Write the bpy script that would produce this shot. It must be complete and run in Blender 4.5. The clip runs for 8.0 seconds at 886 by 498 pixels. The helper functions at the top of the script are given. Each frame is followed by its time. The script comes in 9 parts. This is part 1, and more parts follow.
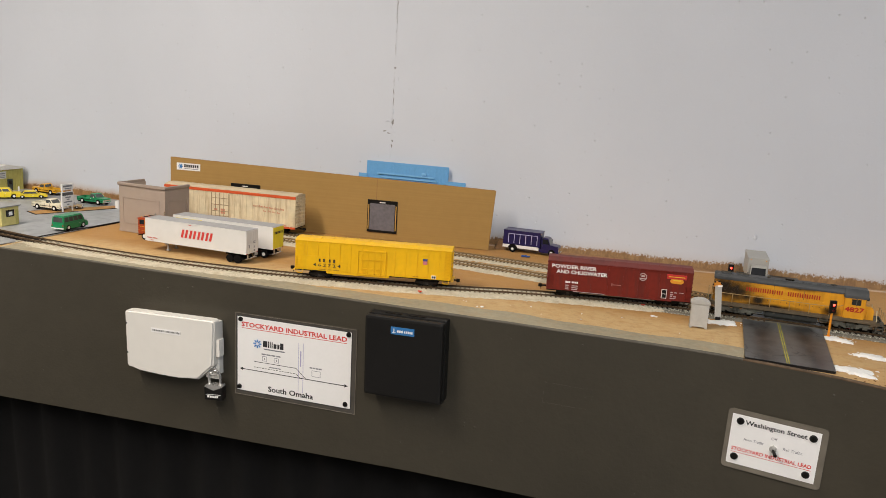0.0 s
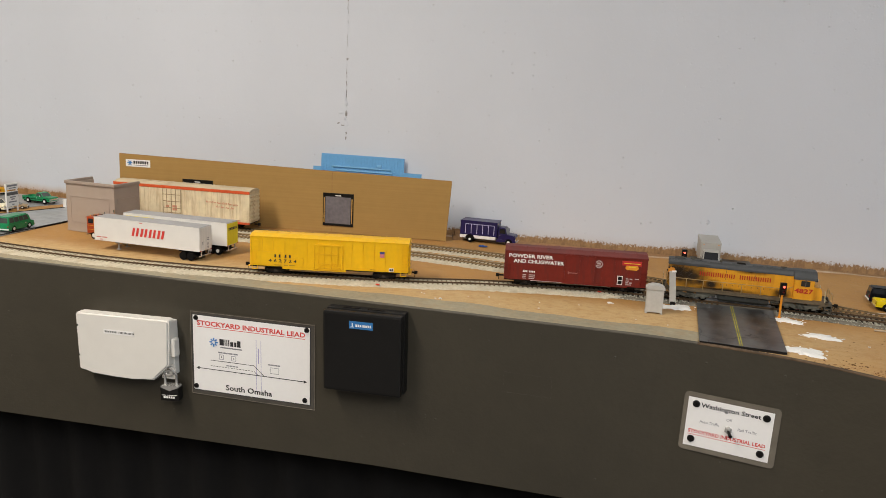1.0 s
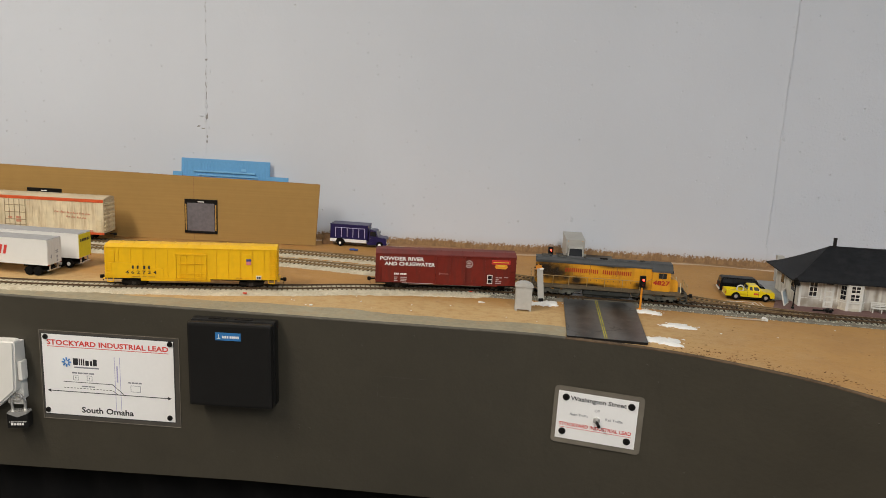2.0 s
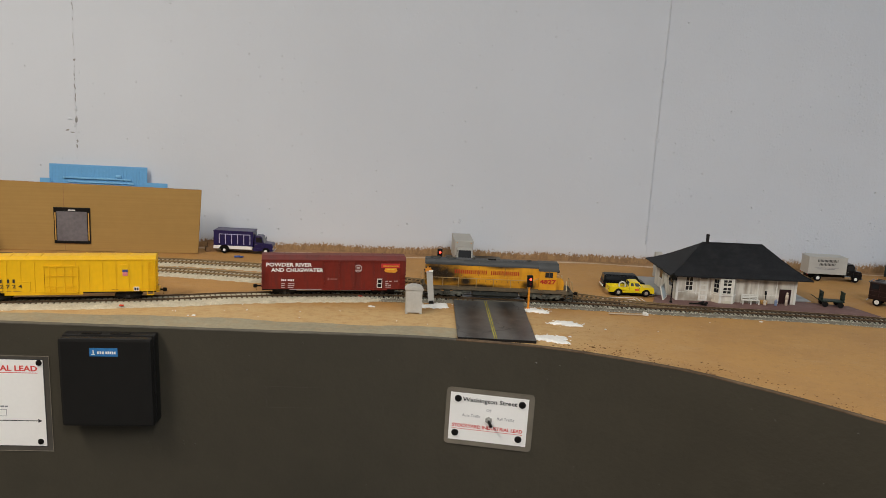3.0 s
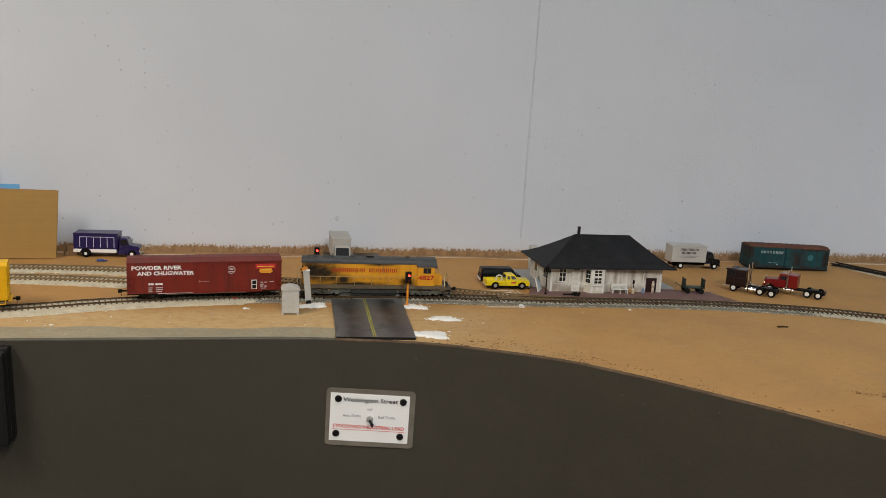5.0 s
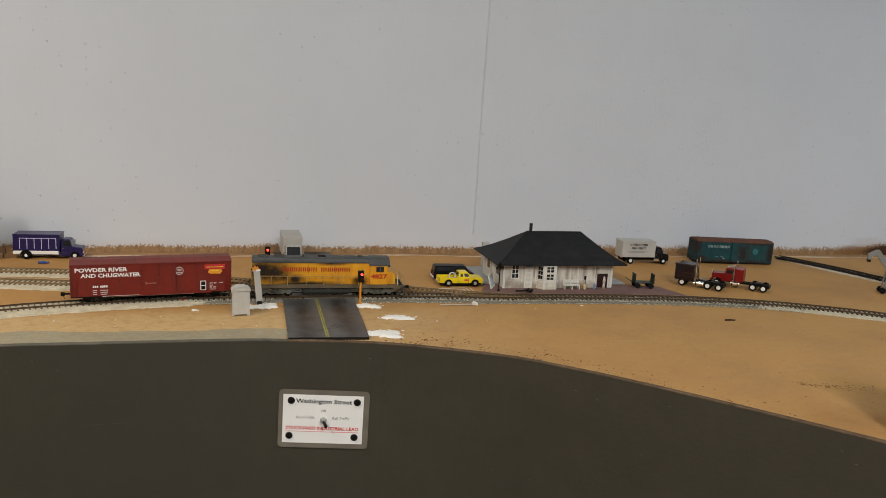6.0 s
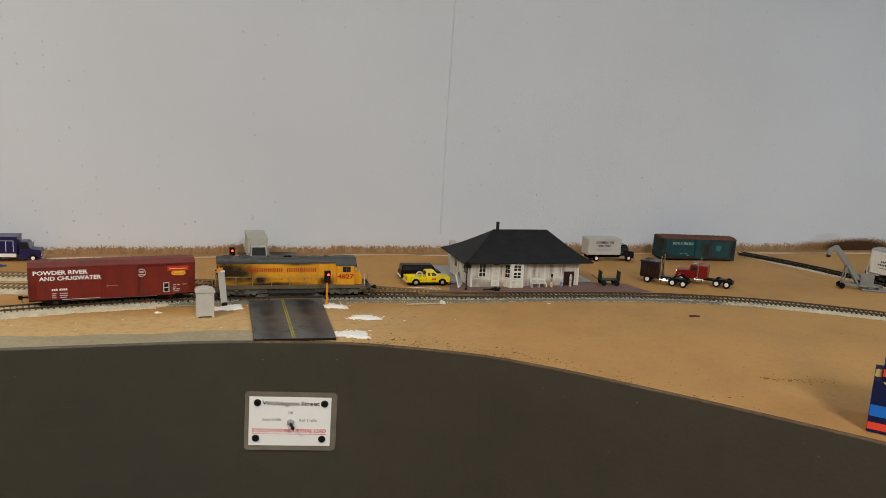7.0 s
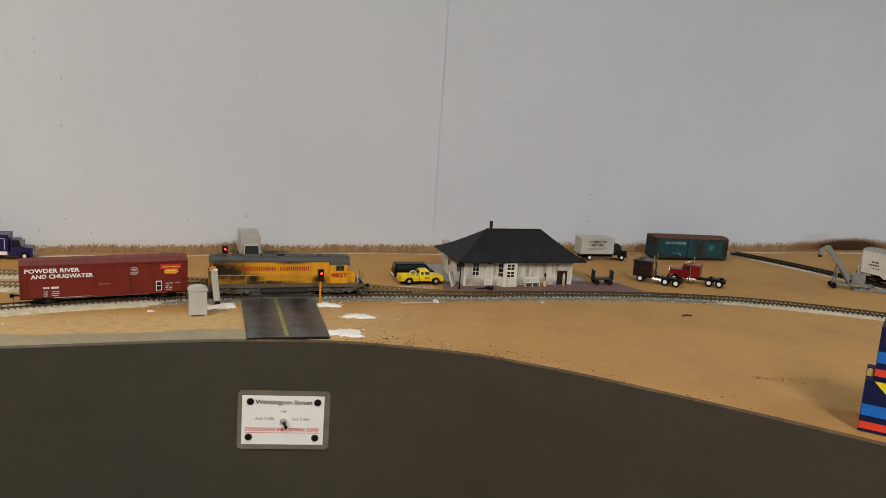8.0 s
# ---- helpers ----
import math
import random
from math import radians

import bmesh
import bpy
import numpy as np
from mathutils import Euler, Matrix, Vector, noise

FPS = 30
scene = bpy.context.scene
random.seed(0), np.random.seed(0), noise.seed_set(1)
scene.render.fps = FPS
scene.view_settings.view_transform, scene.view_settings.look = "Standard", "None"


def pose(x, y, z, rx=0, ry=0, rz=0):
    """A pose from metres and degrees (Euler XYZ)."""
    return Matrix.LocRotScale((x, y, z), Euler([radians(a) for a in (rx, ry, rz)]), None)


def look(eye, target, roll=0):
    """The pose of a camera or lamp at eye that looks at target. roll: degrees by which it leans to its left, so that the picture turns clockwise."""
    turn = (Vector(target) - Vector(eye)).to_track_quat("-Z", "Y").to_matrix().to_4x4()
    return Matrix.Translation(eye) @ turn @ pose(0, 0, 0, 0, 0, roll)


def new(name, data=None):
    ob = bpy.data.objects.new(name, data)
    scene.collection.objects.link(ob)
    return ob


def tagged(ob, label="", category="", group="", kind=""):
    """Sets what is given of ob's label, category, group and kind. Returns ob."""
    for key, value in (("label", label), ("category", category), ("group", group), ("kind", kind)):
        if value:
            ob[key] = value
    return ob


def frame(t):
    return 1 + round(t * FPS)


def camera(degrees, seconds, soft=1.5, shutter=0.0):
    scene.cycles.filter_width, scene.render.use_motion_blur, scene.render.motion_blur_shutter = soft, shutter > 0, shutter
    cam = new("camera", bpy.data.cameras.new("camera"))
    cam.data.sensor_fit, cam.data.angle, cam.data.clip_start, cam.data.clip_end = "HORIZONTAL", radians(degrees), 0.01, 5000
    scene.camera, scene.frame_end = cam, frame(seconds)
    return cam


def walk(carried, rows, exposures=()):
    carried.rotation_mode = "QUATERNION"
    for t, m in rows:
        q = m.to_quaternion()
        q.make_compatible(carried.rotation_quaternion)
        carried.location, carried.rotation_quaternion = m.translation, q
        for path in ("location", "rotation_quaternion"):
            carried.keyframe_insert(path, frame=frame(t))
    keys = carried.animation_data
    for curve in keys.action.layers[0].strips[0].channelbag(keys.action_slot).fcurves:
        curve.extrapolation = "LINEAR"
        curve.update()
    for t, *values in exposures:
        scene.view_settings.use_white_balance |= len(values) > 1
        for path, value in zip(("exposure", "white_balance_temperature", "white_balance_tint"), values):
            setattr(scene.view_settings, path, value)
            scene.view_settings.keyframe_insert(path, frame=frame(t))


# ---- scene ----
cam = camera(58.16, 8.0, soft=0.62)
walk(cam, [
    (0, look((-0.4103, -1.3109, 0.2574), (-0.7019, -0.3749, 0.0599), 3.49)),
    (0.5, look((-0.4089, -1.3118, 0.2598), (-0.6936, -0.3745, 0.0588), 3.03)),
    (1, look((-0.4088, -1.3071, 0.2597), (-0.6498, -0.3590, 0.0523), 2.69)),
    (1.5, look((-0.4067, -1.3025, 0.2603), (-0.5658, -0.3366, 0.0558), 2.97)),
    (2, look((-0.4066, -1.2978, 0.2601), (-0.4922, -0.3214, 0.0618), 2.74)),
    (3.5, look((-0.4019, -1.2882, 0.2594), (-0.2972, -0.3111, 0.0745), 3.10)),
    (4, look((-0.4003, -1.2857, 0.2600), (-0.2565, -0.3138, 0.0740), 3.16)),
    (4.5, look((-0.3995, -1.2854, 0.2604), (-0.2278, -0.3180, 0.0741), 3.09)),
    (6, look((-0.3989, -1.2811, 0.2629), (-0.1425, -0.3331, 0.0746), 3.19)),
    (6.5, look((-0.3987, -1.2778, 0.2630), (-0.1141, -0.3379, 0.0746), 3.04)),
    (7, look((-0.3979, -1.2783, 0.2626), (-0.1019, -0.3417, 0.0752), 3.16)),
    (7.5, look((-0.3984, -1.2786, 0.2619), (-0.0941, -0.3446, 0.0749), 3.37)),
    (8, look((-0.3988, -1.2778, 0.2624), (-0.0941, -0.3442, 0.0743), 3.40)),
], exposures=[(0.0, 0.05, 6400, 12), (1.0, 0.0, 6400, 11), (2.0, -0.07, 6360, 9.5), (4.5, -0.13, 6330, 9.5), (6.0, -0.13, 6450, 9), (8.0, -0.12, 6620, 8.5)])

# ---- world and light ----
world = bpy.data.worlds.new("room_air")
scene.world = world
world.use_nodes = True
world.node_tree.nodes["Background"].inputs["Color"].default_value = (0.9, 0.93, 1.0, 1)
world.node_tree.nodes["Background"].inputs["Strength"].default_value = 0.008

ROOM_W, ROOM_E, ROOM_S, FLOOR_Z, CEIL_Z = -3.4, 3.2, -3.6, -1.15, 1.45


def ceiling_lamp(x, y, power, colour, lx=0.3, ly=1.2):
    data = bpy.data.lights.new("lamp", "AREA")
    data.shape, data.size, data.size_y = "RECTANGLE", lx, ly
    data.energy, data.color = power, colour
    ob = new("lamp", data)
    ob.matrix_world = pose(x, y, CEIL_Z - 0.075, 0, 0, 0)
    return ob


LAMPS = [(-1.45, -1.45, 35.0, (1.0, 0.900, 0.765)), (0.02, -2.45, 42.0, (1.0, 0.94, 0.885)), (1.50, -1.65, 18.8, (0.58, 0.81, 1.0))]
for lx_, ly_, pw_, col_ in LAMPS:
    ceiling_lamp(lx_, ly_, pw_, col_)

# ---- materials ----
MATS = {}


def mat(name, rgb, rough=0.55, metal=0.0, var=0.12, scale=250.0, bump=0.0, bscale=None, streak=0.0, dirt=None, dirt_amount=0.0, island=0.0, coat=0.0, spec=0.28, each_piece=0.0):
    """A painted or moulded surface: base colour with fine and broad variation, streaks of dirt, and relief."""
    if name in MATS:
        return MATS[name]
    m = bpy.data.materials.new(name)
    m.use_nodes = True
    nt = m.node_tree
    n, l = nt.nodes, nt.links
    bsdf = n["Principled BSDF"]
    bsdf.inputs["Roughness"].default_value = rough
    bsdf.inputs["Metallic"].default_value = metal
    bsdf.inputs["Coat Weight"].default_value = coat
    bsdf.inputs["Specular IOR Level"].default_value = spec
    tc = n.new("ShaderNodeTexCoord")
    fine = n.new("ShaderNodeTexNoise")
    fine.inputs["Scale"].default_value = scale
    fine.inputs["Detail"].default_value = 5
    l.new(tc.outputs["Object"], fine.inputs["Vector"])
    broad = n.new("ShaderNodeTexNoise")
    broad.inputs["Scale"].default_value = scale * 0.13
    broad.inputs["Detail"].default_value = 3
    l.new(tc.outputs["Object"], broad.inputs["Vector"])
    both = n.new("ShaderNodeMath")
    both.operation = "ADD"
    l.new(fine.outputs["Fac"], both.inputs[0])
    l.new(broad.outputs["Fac"], both.inputs[1])
    ramp = n.new("ShaderNodeMapRange")
    ramp.inputs["From Min"].default_value, ramp.inputs["From Max"].default_value = 0.6, 1.4
    ramp.inputs["To Min"].default_value, ramp.inputs["To Max"].default_value = 1.0 - var, 1.0 + var
    l.new(both.outputs[0], ramp.inputs["Value"])
    mul = n.new("ShaderNodeMix")
    mul.data_type, mul.blend_type = "RGBA", "MULTIPLY"
    mul.inputs["Factor"].default_value = 1.0
    mul.inputs["A"].default_value = (*rgb, 1)
    l.new(ramp.outputs["Result"], mul.inputs["B"])
    colour = mul.outputs["Result"]
    if island:
        geo = n.new("ShaderNodeNewGeometry")
        r2 = n.new("ShaderNodeMapRange")
        r2.inputs["To Min"].default_value, r2.inputs["To Max"].default_value = 1.0 - island, 1.0 + island
        l.new(geo.outputs["Random Per Island"], r2.inputs["Value"])
        m2 = n.new("ShaderNodeMix")
        m2.data_type, m2.blend_type = "RGBA", "MULTIPLY"
        m2.inputs["Factor"].default_value = 1.0
        l.new(colour, m2.inputs["A"])
        l.new(r2.outputs["Result"], m2.inputs["B"])
        colour = m2.outputs["Result"]
    if each_piece:
        info = n.new("ShaderNodeObjectInfo")
        r3 = n.new("ShaderNodeMapRange")
        r3.inputs["To Min"].default_value, r3.inputs["To Max"].default_value = 1.0 - each_piece, 1.0 + each_piece
        l.new(info.outputs["Random"], r3.inputs["Value"])
        m3 = n.new("ShaderNodeMix")
        m3.data_type, m3.blend_type = "RGBA", "MULTIPLY"
        m3.inputs["Factor"].default_value = 1.0
        l.new(colour, m3.inputs["A"])
        l.new(r3.outputs["Result"], m3.inputs["B"])
        colour = m3.outputs["Result"]
    if dirt:
        mp = n.new("ShaderNodeMapping")
        mp.inputs["Scale"].default_value = (1, 1, 0.12 if streak else 1)
        l.new(tc.outputs["Object"], mp.inputs["Vector"])
        dn = n.new("ShaderNodeTexNoise")
        dn.inputs["Scale"].default_value = 110 if streak else 60
        dn.inputs["Detail"].default_value = 6
        dn.inputs["Roughness"].default_value = 0.65
        l.new(mp.outputs["Vector"], dn.inputs["Vector"])
        dr = n.new("ShaderNodeMapRange")
        dr.inputs["From Min"].default_value, dr.inputs["From Max"].default_value = 0.48, 0.78
        dr.inputs["To Min"].default_value, dr.inputs["To Max"].default_value = 0.0, dirt_amount
        l.new(dn.outputs["Fac"], dr.inputs["Value"])
        dm = n.new("ShaderNodeMix")
        dm.data_type = "RGBA"
        l.new(dr.outputs["Result"], dm.inputs["Factor"])
        l.new(colour, dm.inputs["A"])
        dm.inputs["B"].default_value = (*dirt, 1)
        colour = dm.outputs["Result"]
    l.new(colour, bsdf.inputs["Base Color"])
    if bump:
        b = n.new("ShaderNodeBump")
        b.inputs["Strength"].default_value = bump
        b.inputs["Distance"].default_value = 0.001
        if bscale:
            bn = n.new("ShaderNodeTexNoise")
            bn.inputs["Scale"].default_value = bscale
            bn.inputs["Detail"].default_value = 6
            l.new(tc.outputs["Object"], bn.inputs["Vector"])
            l.new(bn.outputs["Fac"], b.inputs["Height"])
        else:
            l.new(fine.outputs["Fac"], b.inputs["Height"])
        l.new(b.outputs["Normal"], bsdf.inputs["Normal"])
    MATS[name] = m
    return m


def glow(name, rgb, strength):
    if name in MATS:
        return MATS[name]
    m = bpy.data.materials.new(name)
    m.use_nodes = True
    b = m.node_tree.nodes["Principled BSDF"]
    b.inputs["Base Color"].default_value = (*rgb, 1)
    b.inputs["Emission Color"].default_value = (*rgb, 1)
    b.inputs["Emission Strength"].default_value = strength
    MATS[name] = m
    return m


def calc(n, l, op, a, b=None, c=None):
    """One math node; a, b and c are sockets or numbers."""
    t = n.new("ShaderNodeMath")
    t.operation = op
    for i, v in enumerate((a, b, c)):
        if v is None:
            continue
        if isinstance(v, (int, float)):
            t.inputs[i].default_value = v
        else:
            l.new(v, t.inputs[i])
    return t.outputs[0]


def ranged(n, l, v, a, b, c, d):
    r = n.new("ShaderNodeMapRange")
    r.interpolation_type = "SMOOTHSTEP"
    for k, q in zip(("From Min", "From Max", "To Min", "To Max"), (a, b, c, d)):
        r.inputs[k].default_value = q
    l.new(v, r.inputs["Value"])
    return r.outputs["Result"]


def brushed_foot(n, l, tc, colour):
    """Brown scenery paint dabbed on the foot of the wall with a dry brush: dry grass, and one dark stain."""
    sep = n.new("ShaderNodeSeparateXYZ")
    l.new(tc.outputs["Object"], sep.inputs["Vector"])
    x, z = sep.outputs["X"], sep.outputs["Z"]

    def stretched(sx, sz, detail=3.0, rough=0.6):
        mp = n.new("ShaderNodeMapping")
        mp.inputs["Scale"].default_value = (sx, 1, sz)
        l.new(tc.outputs["Object"], mp.inputs["Vector"])
        t = n.new("ShaderNodeTexNoise")
        t.inputs["Scale"].default_value, t.inputs["Detail"].default_value, t.inputs["Roughness"].default_value = 1.0, detail, rough
        l.new(mp.outputs["Vector"], t.inputs["Vector"])
        return t.outputs["Fac"]

    strokes, tufts, swell, patches = stretched(300, 150, 3.0), stretched(80, 40), stretched(7, 0.5, 2.0), stretched(230, 300, 4.0)
    reach = ranged(n, l, x, 0.05, 0.30, 0.0105, 0.0150)
    height = calc(n, l, "MULTIPLY_ADD", swell, 0.017, -0.0015)
    height = calc(n, l, "MULTIPLY_ADD", calc(n, l, "SUBTRACT", tufts, 0.5), 0.007, height)
    # single dry bristle marks: the higher up the wall, the fewer of them still hold paint
    up = calc(n, l, "DIVIDE", calc(n, l, "SUBTRACT", z, height), reach)
    dry = ranged(n, l, x, -1.25, -1.0, 0.5, 1.25)
    held = calc(n, l, "MULTIPLY_ADD", calc(n, l, "SUBTRACT", strokes, 0.5), dry, 0.42)
    held = calc(n, l, "MULTIPLY_ADD", calc(n, l, "SUBTRACT", patches, 0.5), 1.5, held)
    under = calc(n, l, "SUBTRACT", height, z)
    cover = ranged(n, l, calc(n, l, "SUBTRACT", held, up), -0.26, 0.24, 0.0, 0.94)
    mist = ranged(n, l, under, -0.020, 0.0, 0.0, 0.34)
    mist = calc(n, l, "MULTIPLY", mist, ranged(n, l, x, -1.25, -1.0, 2.0, 0.55))
    tone = n.new("ShaderNodeMix")
    tone.data_type = "RGBA"
    tone.inputs["A"].default_value, tone.inputs["B"].default_value = (0.345, 0.198, 0.072, 1), (0.225, 0.119, 0.041, 1)
    l.new(ranged(n, l, calc(n, l, "MULTIPLY_ADD", tufts, 0.6, calc(n, l, "MULTIPLY", strokes, 0.4)), 0.40, 0.60, 0.0, 1.0), tone.inputs["Factor"])
    haze = n.new("ShaderNodeMix")
    haze.data_type = "RGBA"
    l.new(mist, haze.inputs["Factor"])
    l.new(colour, haze.inputs["A"])
    haze.inputs["B"].default_value = (0.46, 0.31, 0.19, 1)
    foot = n.new("ShaderNodeMix")
    foot.data_type = "RGBA"
    l.new(cover, foot.inputs["Factor"])
    l.new(haze.outputs["Result"], foot.inputs["A"])
    l.new(tone.outputs["Result"], foot.inputs["B"])
    colour = foot.outputs["Result"]
    for cx, cz, rx, rz, most, rgb in ((0.815, 0.020, 0.045, 0.020, 0.20, (0.34, 0.22, 0.13)), (0.880, 0.006, 0.155, 0.021, 0.80, (0.22, 0.105, 0.036)), (0.882, 0.007, 0.100, 0.0155, 0.97, (0.050, 0.021, 0.008))):
        dx = calc(n, l, "MULTIPLY", calc(n, l, "SUBTRACT", x, cx), 1 / rx)
        dz = calc(n, l, "MULTIPLY", calc(n, l, "SUBTRACT", z, cz), 1 / rz)
        d = calc(n, l, "SQRT", calc(n, l, "ADD", calc(n, l, "MULTIPLY", dx, dx), calc(n, l, "MULTIPLY", dz, dz)))
        d = calc(n, l, "MULTIPLY_ADD", calc(n, l, "SUBTRACT", swell, 0.5), 0.9, d)
        d = calc(n, l, "MULTIPLY_ADD", calc(n, l, "SUBTRACT", patches, 0.5), 0.95, d)
        st = n.new("ShaderNodeMix")
        st.data_type = "RGBA"
        l.new(ranged(n, l, d, 0.68, 1.06, most, 0.0), st.inputs["Factor"])
        l.new(colour, st.inputs["A"])
        st.inputs["B"].default_value = (*rgb, 1)
        colour = st.outputs["Result"]
    return colour


def wall_material():
    """White painted concrete: trowel relief, pin holes, faint stains."""
    m = bpy.data.materials.new("painted_concrete")
    m.use_nodes = True
    n, l = m.node_tree.nodes, m.node_tree.links
    b = n["Principled BSDF"]
    b.inputs["Roughness"].default_value = 0.62
    b.inputs["Specular IOR Level"].default_value = 0.25
    tc = n.new("ShaderNodeTexCoord")

    def noise_at(scale, detail=5.0, rough=0.55):
        t = n.new("ShaderNodeTexNoise")
        t.inputs["Scale"].default_value, t.inputs["Detail"].default_value, t.inputs["Roughness"].default_value = scale, detail, rough
        l.new(tc.outputs["Object"], t.inputs["Vector"])
        return t

    stain, grain = noise_at(2.2), noise_at(160.0, 6.0)
    ramp = n.new("ShaderNodeMapRange")
    ramp.inputs["From Min"].default_value, ramp.inputs["From Max"].default_value = 0.3, 0.7
    ramp.inputs["To Min"].default_value, ramp.inputs["To Max"].default_value = 0.95, 1.04
    l.new(stain.outputs["Fac"], ramp.inputs["Value"])
    mul = n.new("ShaderNodeMix")
    mul.data_type, mul.blend_type = "RGBA", "MULTIPLY"
    mul.inputs["Factor"].default_value = 1.0
    mul.inputs["A"].default_value = (0.618, 0.650, 0.706, 1)
    l.new(ramp.outputs["Result"], mul.inputs["B"])
    # pin holes
    flat = n.new("ShaderNodeSeparateXYZ")
    l.new(tc.outputs["Object"], flat.inputs["Vector"])
    plane = n.new("ShaderNodeCombineXYZ")
    l.new(flat.outputs["X"], plane.inputs["X"])
    l.new(flat.outputs["Z"], plane.inputs["Y"])
    vor = n.new("ShaderNodeTexVoronoi")
    vor.voronoi_dimensions = "2D"
    vor.inputs["Scale"].default_value = 58.0
    l.new(plane.outputs["Vector"], vor.inputs["Vector"])
    sep = n.new("ShaderNodeSeparateColor")
    l.new(vor.outputs["Color"], sep.inputs["Color"])
    # pits come in loose swarms, and no two are of one size
    swarm = ranged(n, l, noise_at(4.5, 3.0).outputs["Fac"], 0.40, 0.62, 0.95, 0.62)
    pick = calc(n, l, "GREATER_THAN", sep.outputs["Red"], swarm)
    size_ = calc(n, l, "MULTIPLY_ADD", calc(n, l, "POWER", sep.outputs["Green"], 2.0), 0.075, 0.040)
    near_ = calc(n, l, "DIVIDE", vor.outputs["Distance"], size_)
    ring = ranged(n, l, near_, 0.35, 1.0, 1.0, 0.0)
    on = n.new("ShaderNodeMath")
    on.operation = "MULTIPLY"
    l.new(ring, on.inputs[0])
    l.new(pick, on.inputs[1])
    mix = n.new("ShaderNodeMix")
    mix.data_type = "RGBA"
    l.new(mul.outputs["Result"], mix.inputs["A"])
    mix.inputs["B"].default_value = (0.43, 0.43, 0.45, 1)
    half = n.new("ShaderNodeMath")
    half.operation = "MULTIPLY"
    half.inputs[1].default_value = 0.38
    l.new(on.outputs[0], half.inputs[0])
    l.new(half.outputs[0], mix.inputs["Factor"])
    l.new(brushed_foot(n, l, tc, mix.outputs["Result"]), b.inputs["Base Color"])
    trowel = noise_at(7.0, 3.0)
    add = n.new("ShaderNodeMath")
    add.operation = "MULTIPLY_ADD"
    l.new(grain.outputs["Fac"], add.inputs[0])
    add.inputs[1].default_value = 0.034
    l.new(calc(n, l, "MULTIPLY", trowel.outputs["Fac"], 0.8), add.inputs[2])
    sub = n.new("ShaderNodeMath")
    sub.operation = "MULTIPLY_ADD"
    l.new(on.outputs[0], sub.inputs[0])
    sub.inputs[1].default_value = -0.42
    l.new(add.outputs[0], sub.inputs[2])
    dents = calc(n, l, "MULTIPLY", noise_at(48.0, 3.0, 0.6).outputs["Fac"], ranged(n, l, noise_at(3.2, 3.0).outputs["Fac"], 0.40, 0.62, 0.02, 0.17))
    # lifted paint and pock marks, thicker towards the damp end of the wall
    sepx = n.new("ShaderNodeSeparateXYZ")
    l.new(tc.outputs["Object"], sepx.inputs["Vector"])
    damp = ranged(n, l, calc(n, l, "MULTIPLY_ADD", stain.outputs["Fac"], 0.9, sepx.outputs["X"]), 0.15, 0.75, 0.22, 1.0)
    crust = n.new("ShaderNodeTexVoronoi")
    crust.voronoi_dimensions = "2D"
    crust.inputs["Scale"].default_value = 175.0
    l.new(plane.outputs["Vector"], crust.inputs["Vector"])
    tint_ = n.new("ShaderNodeSeparateColor")
    l.new(crust.outputs["Color"], tint_.inputs["Color"])
    lump = calc(n, l, "DIVIDE", crust.outputs["Distance"], calc(n, l, "MULTIPLY_ADD", tint_.outputs["Green"], 0.42, 0.16))
    lump = calc(n, l, "MULTIPLY", ranged(n, l, lump, 0.1, 1.0, 1.0, 0.0), calc(n, l, "GREATER_THAN", tint_.outputs["Red"], 0.62))
    lump = calc(n, l, "MULTIPLY", lump, calc(n, l, "MULTIPLY_ADD", tint_.outputs["Blue"], 1.6, -0.55))
    fields = noise_at(11.0, 5.0, 0.65)
    rough_ = calc(n, l, "MULTIPLY", damp, ranged(n, l, fields.outputs["Fac"], 0.41, 0.64, 0.06, 1.0))
    spot = calc(n, l, "MULTIPLY", lump, rough_)
    total = calc(n, l, "MULTIPLY_ADD", spot, 0.33, calc(n, l, "ADD", sub.outputs[0], dents))
    # the panel past the second joint is coarsely stippled, thinning out along the wall
    stipple = calc(n, l, "MULTIPLY", ranged(n, l, sepx.outputs["X"], 0.0, 0.02, 0.10, 1.0), ranged(n, l, sepx.outputs["X"], 0.30, 0.80, 1.0, 0.25))
    stipple = calc(n, l, "MULTIPLY", stipple, ranged(n, l, fields.outputs["Fac"], 0.36, 0.62, 0.15, 1.0))
    total = calc(n, l, "MULTIPLY_ADD", calc(n, l, "MULTIPLY", noise_at(235.0, 3.0, 0.6).outputs["Fac"], stipple), 0.36, total)
    bump = n.new("ShaderNodeBump")
    bump.inputs["Strength"].default_value, bump.inputs["Distance"].default_value = 0.85, 0.0030
    l.new(total, bump.inputs["Height"])
    l.new(bump.outputs["Normal"], b.inputs["Normal"])
    return m


WALL_PAINT = wall_material()


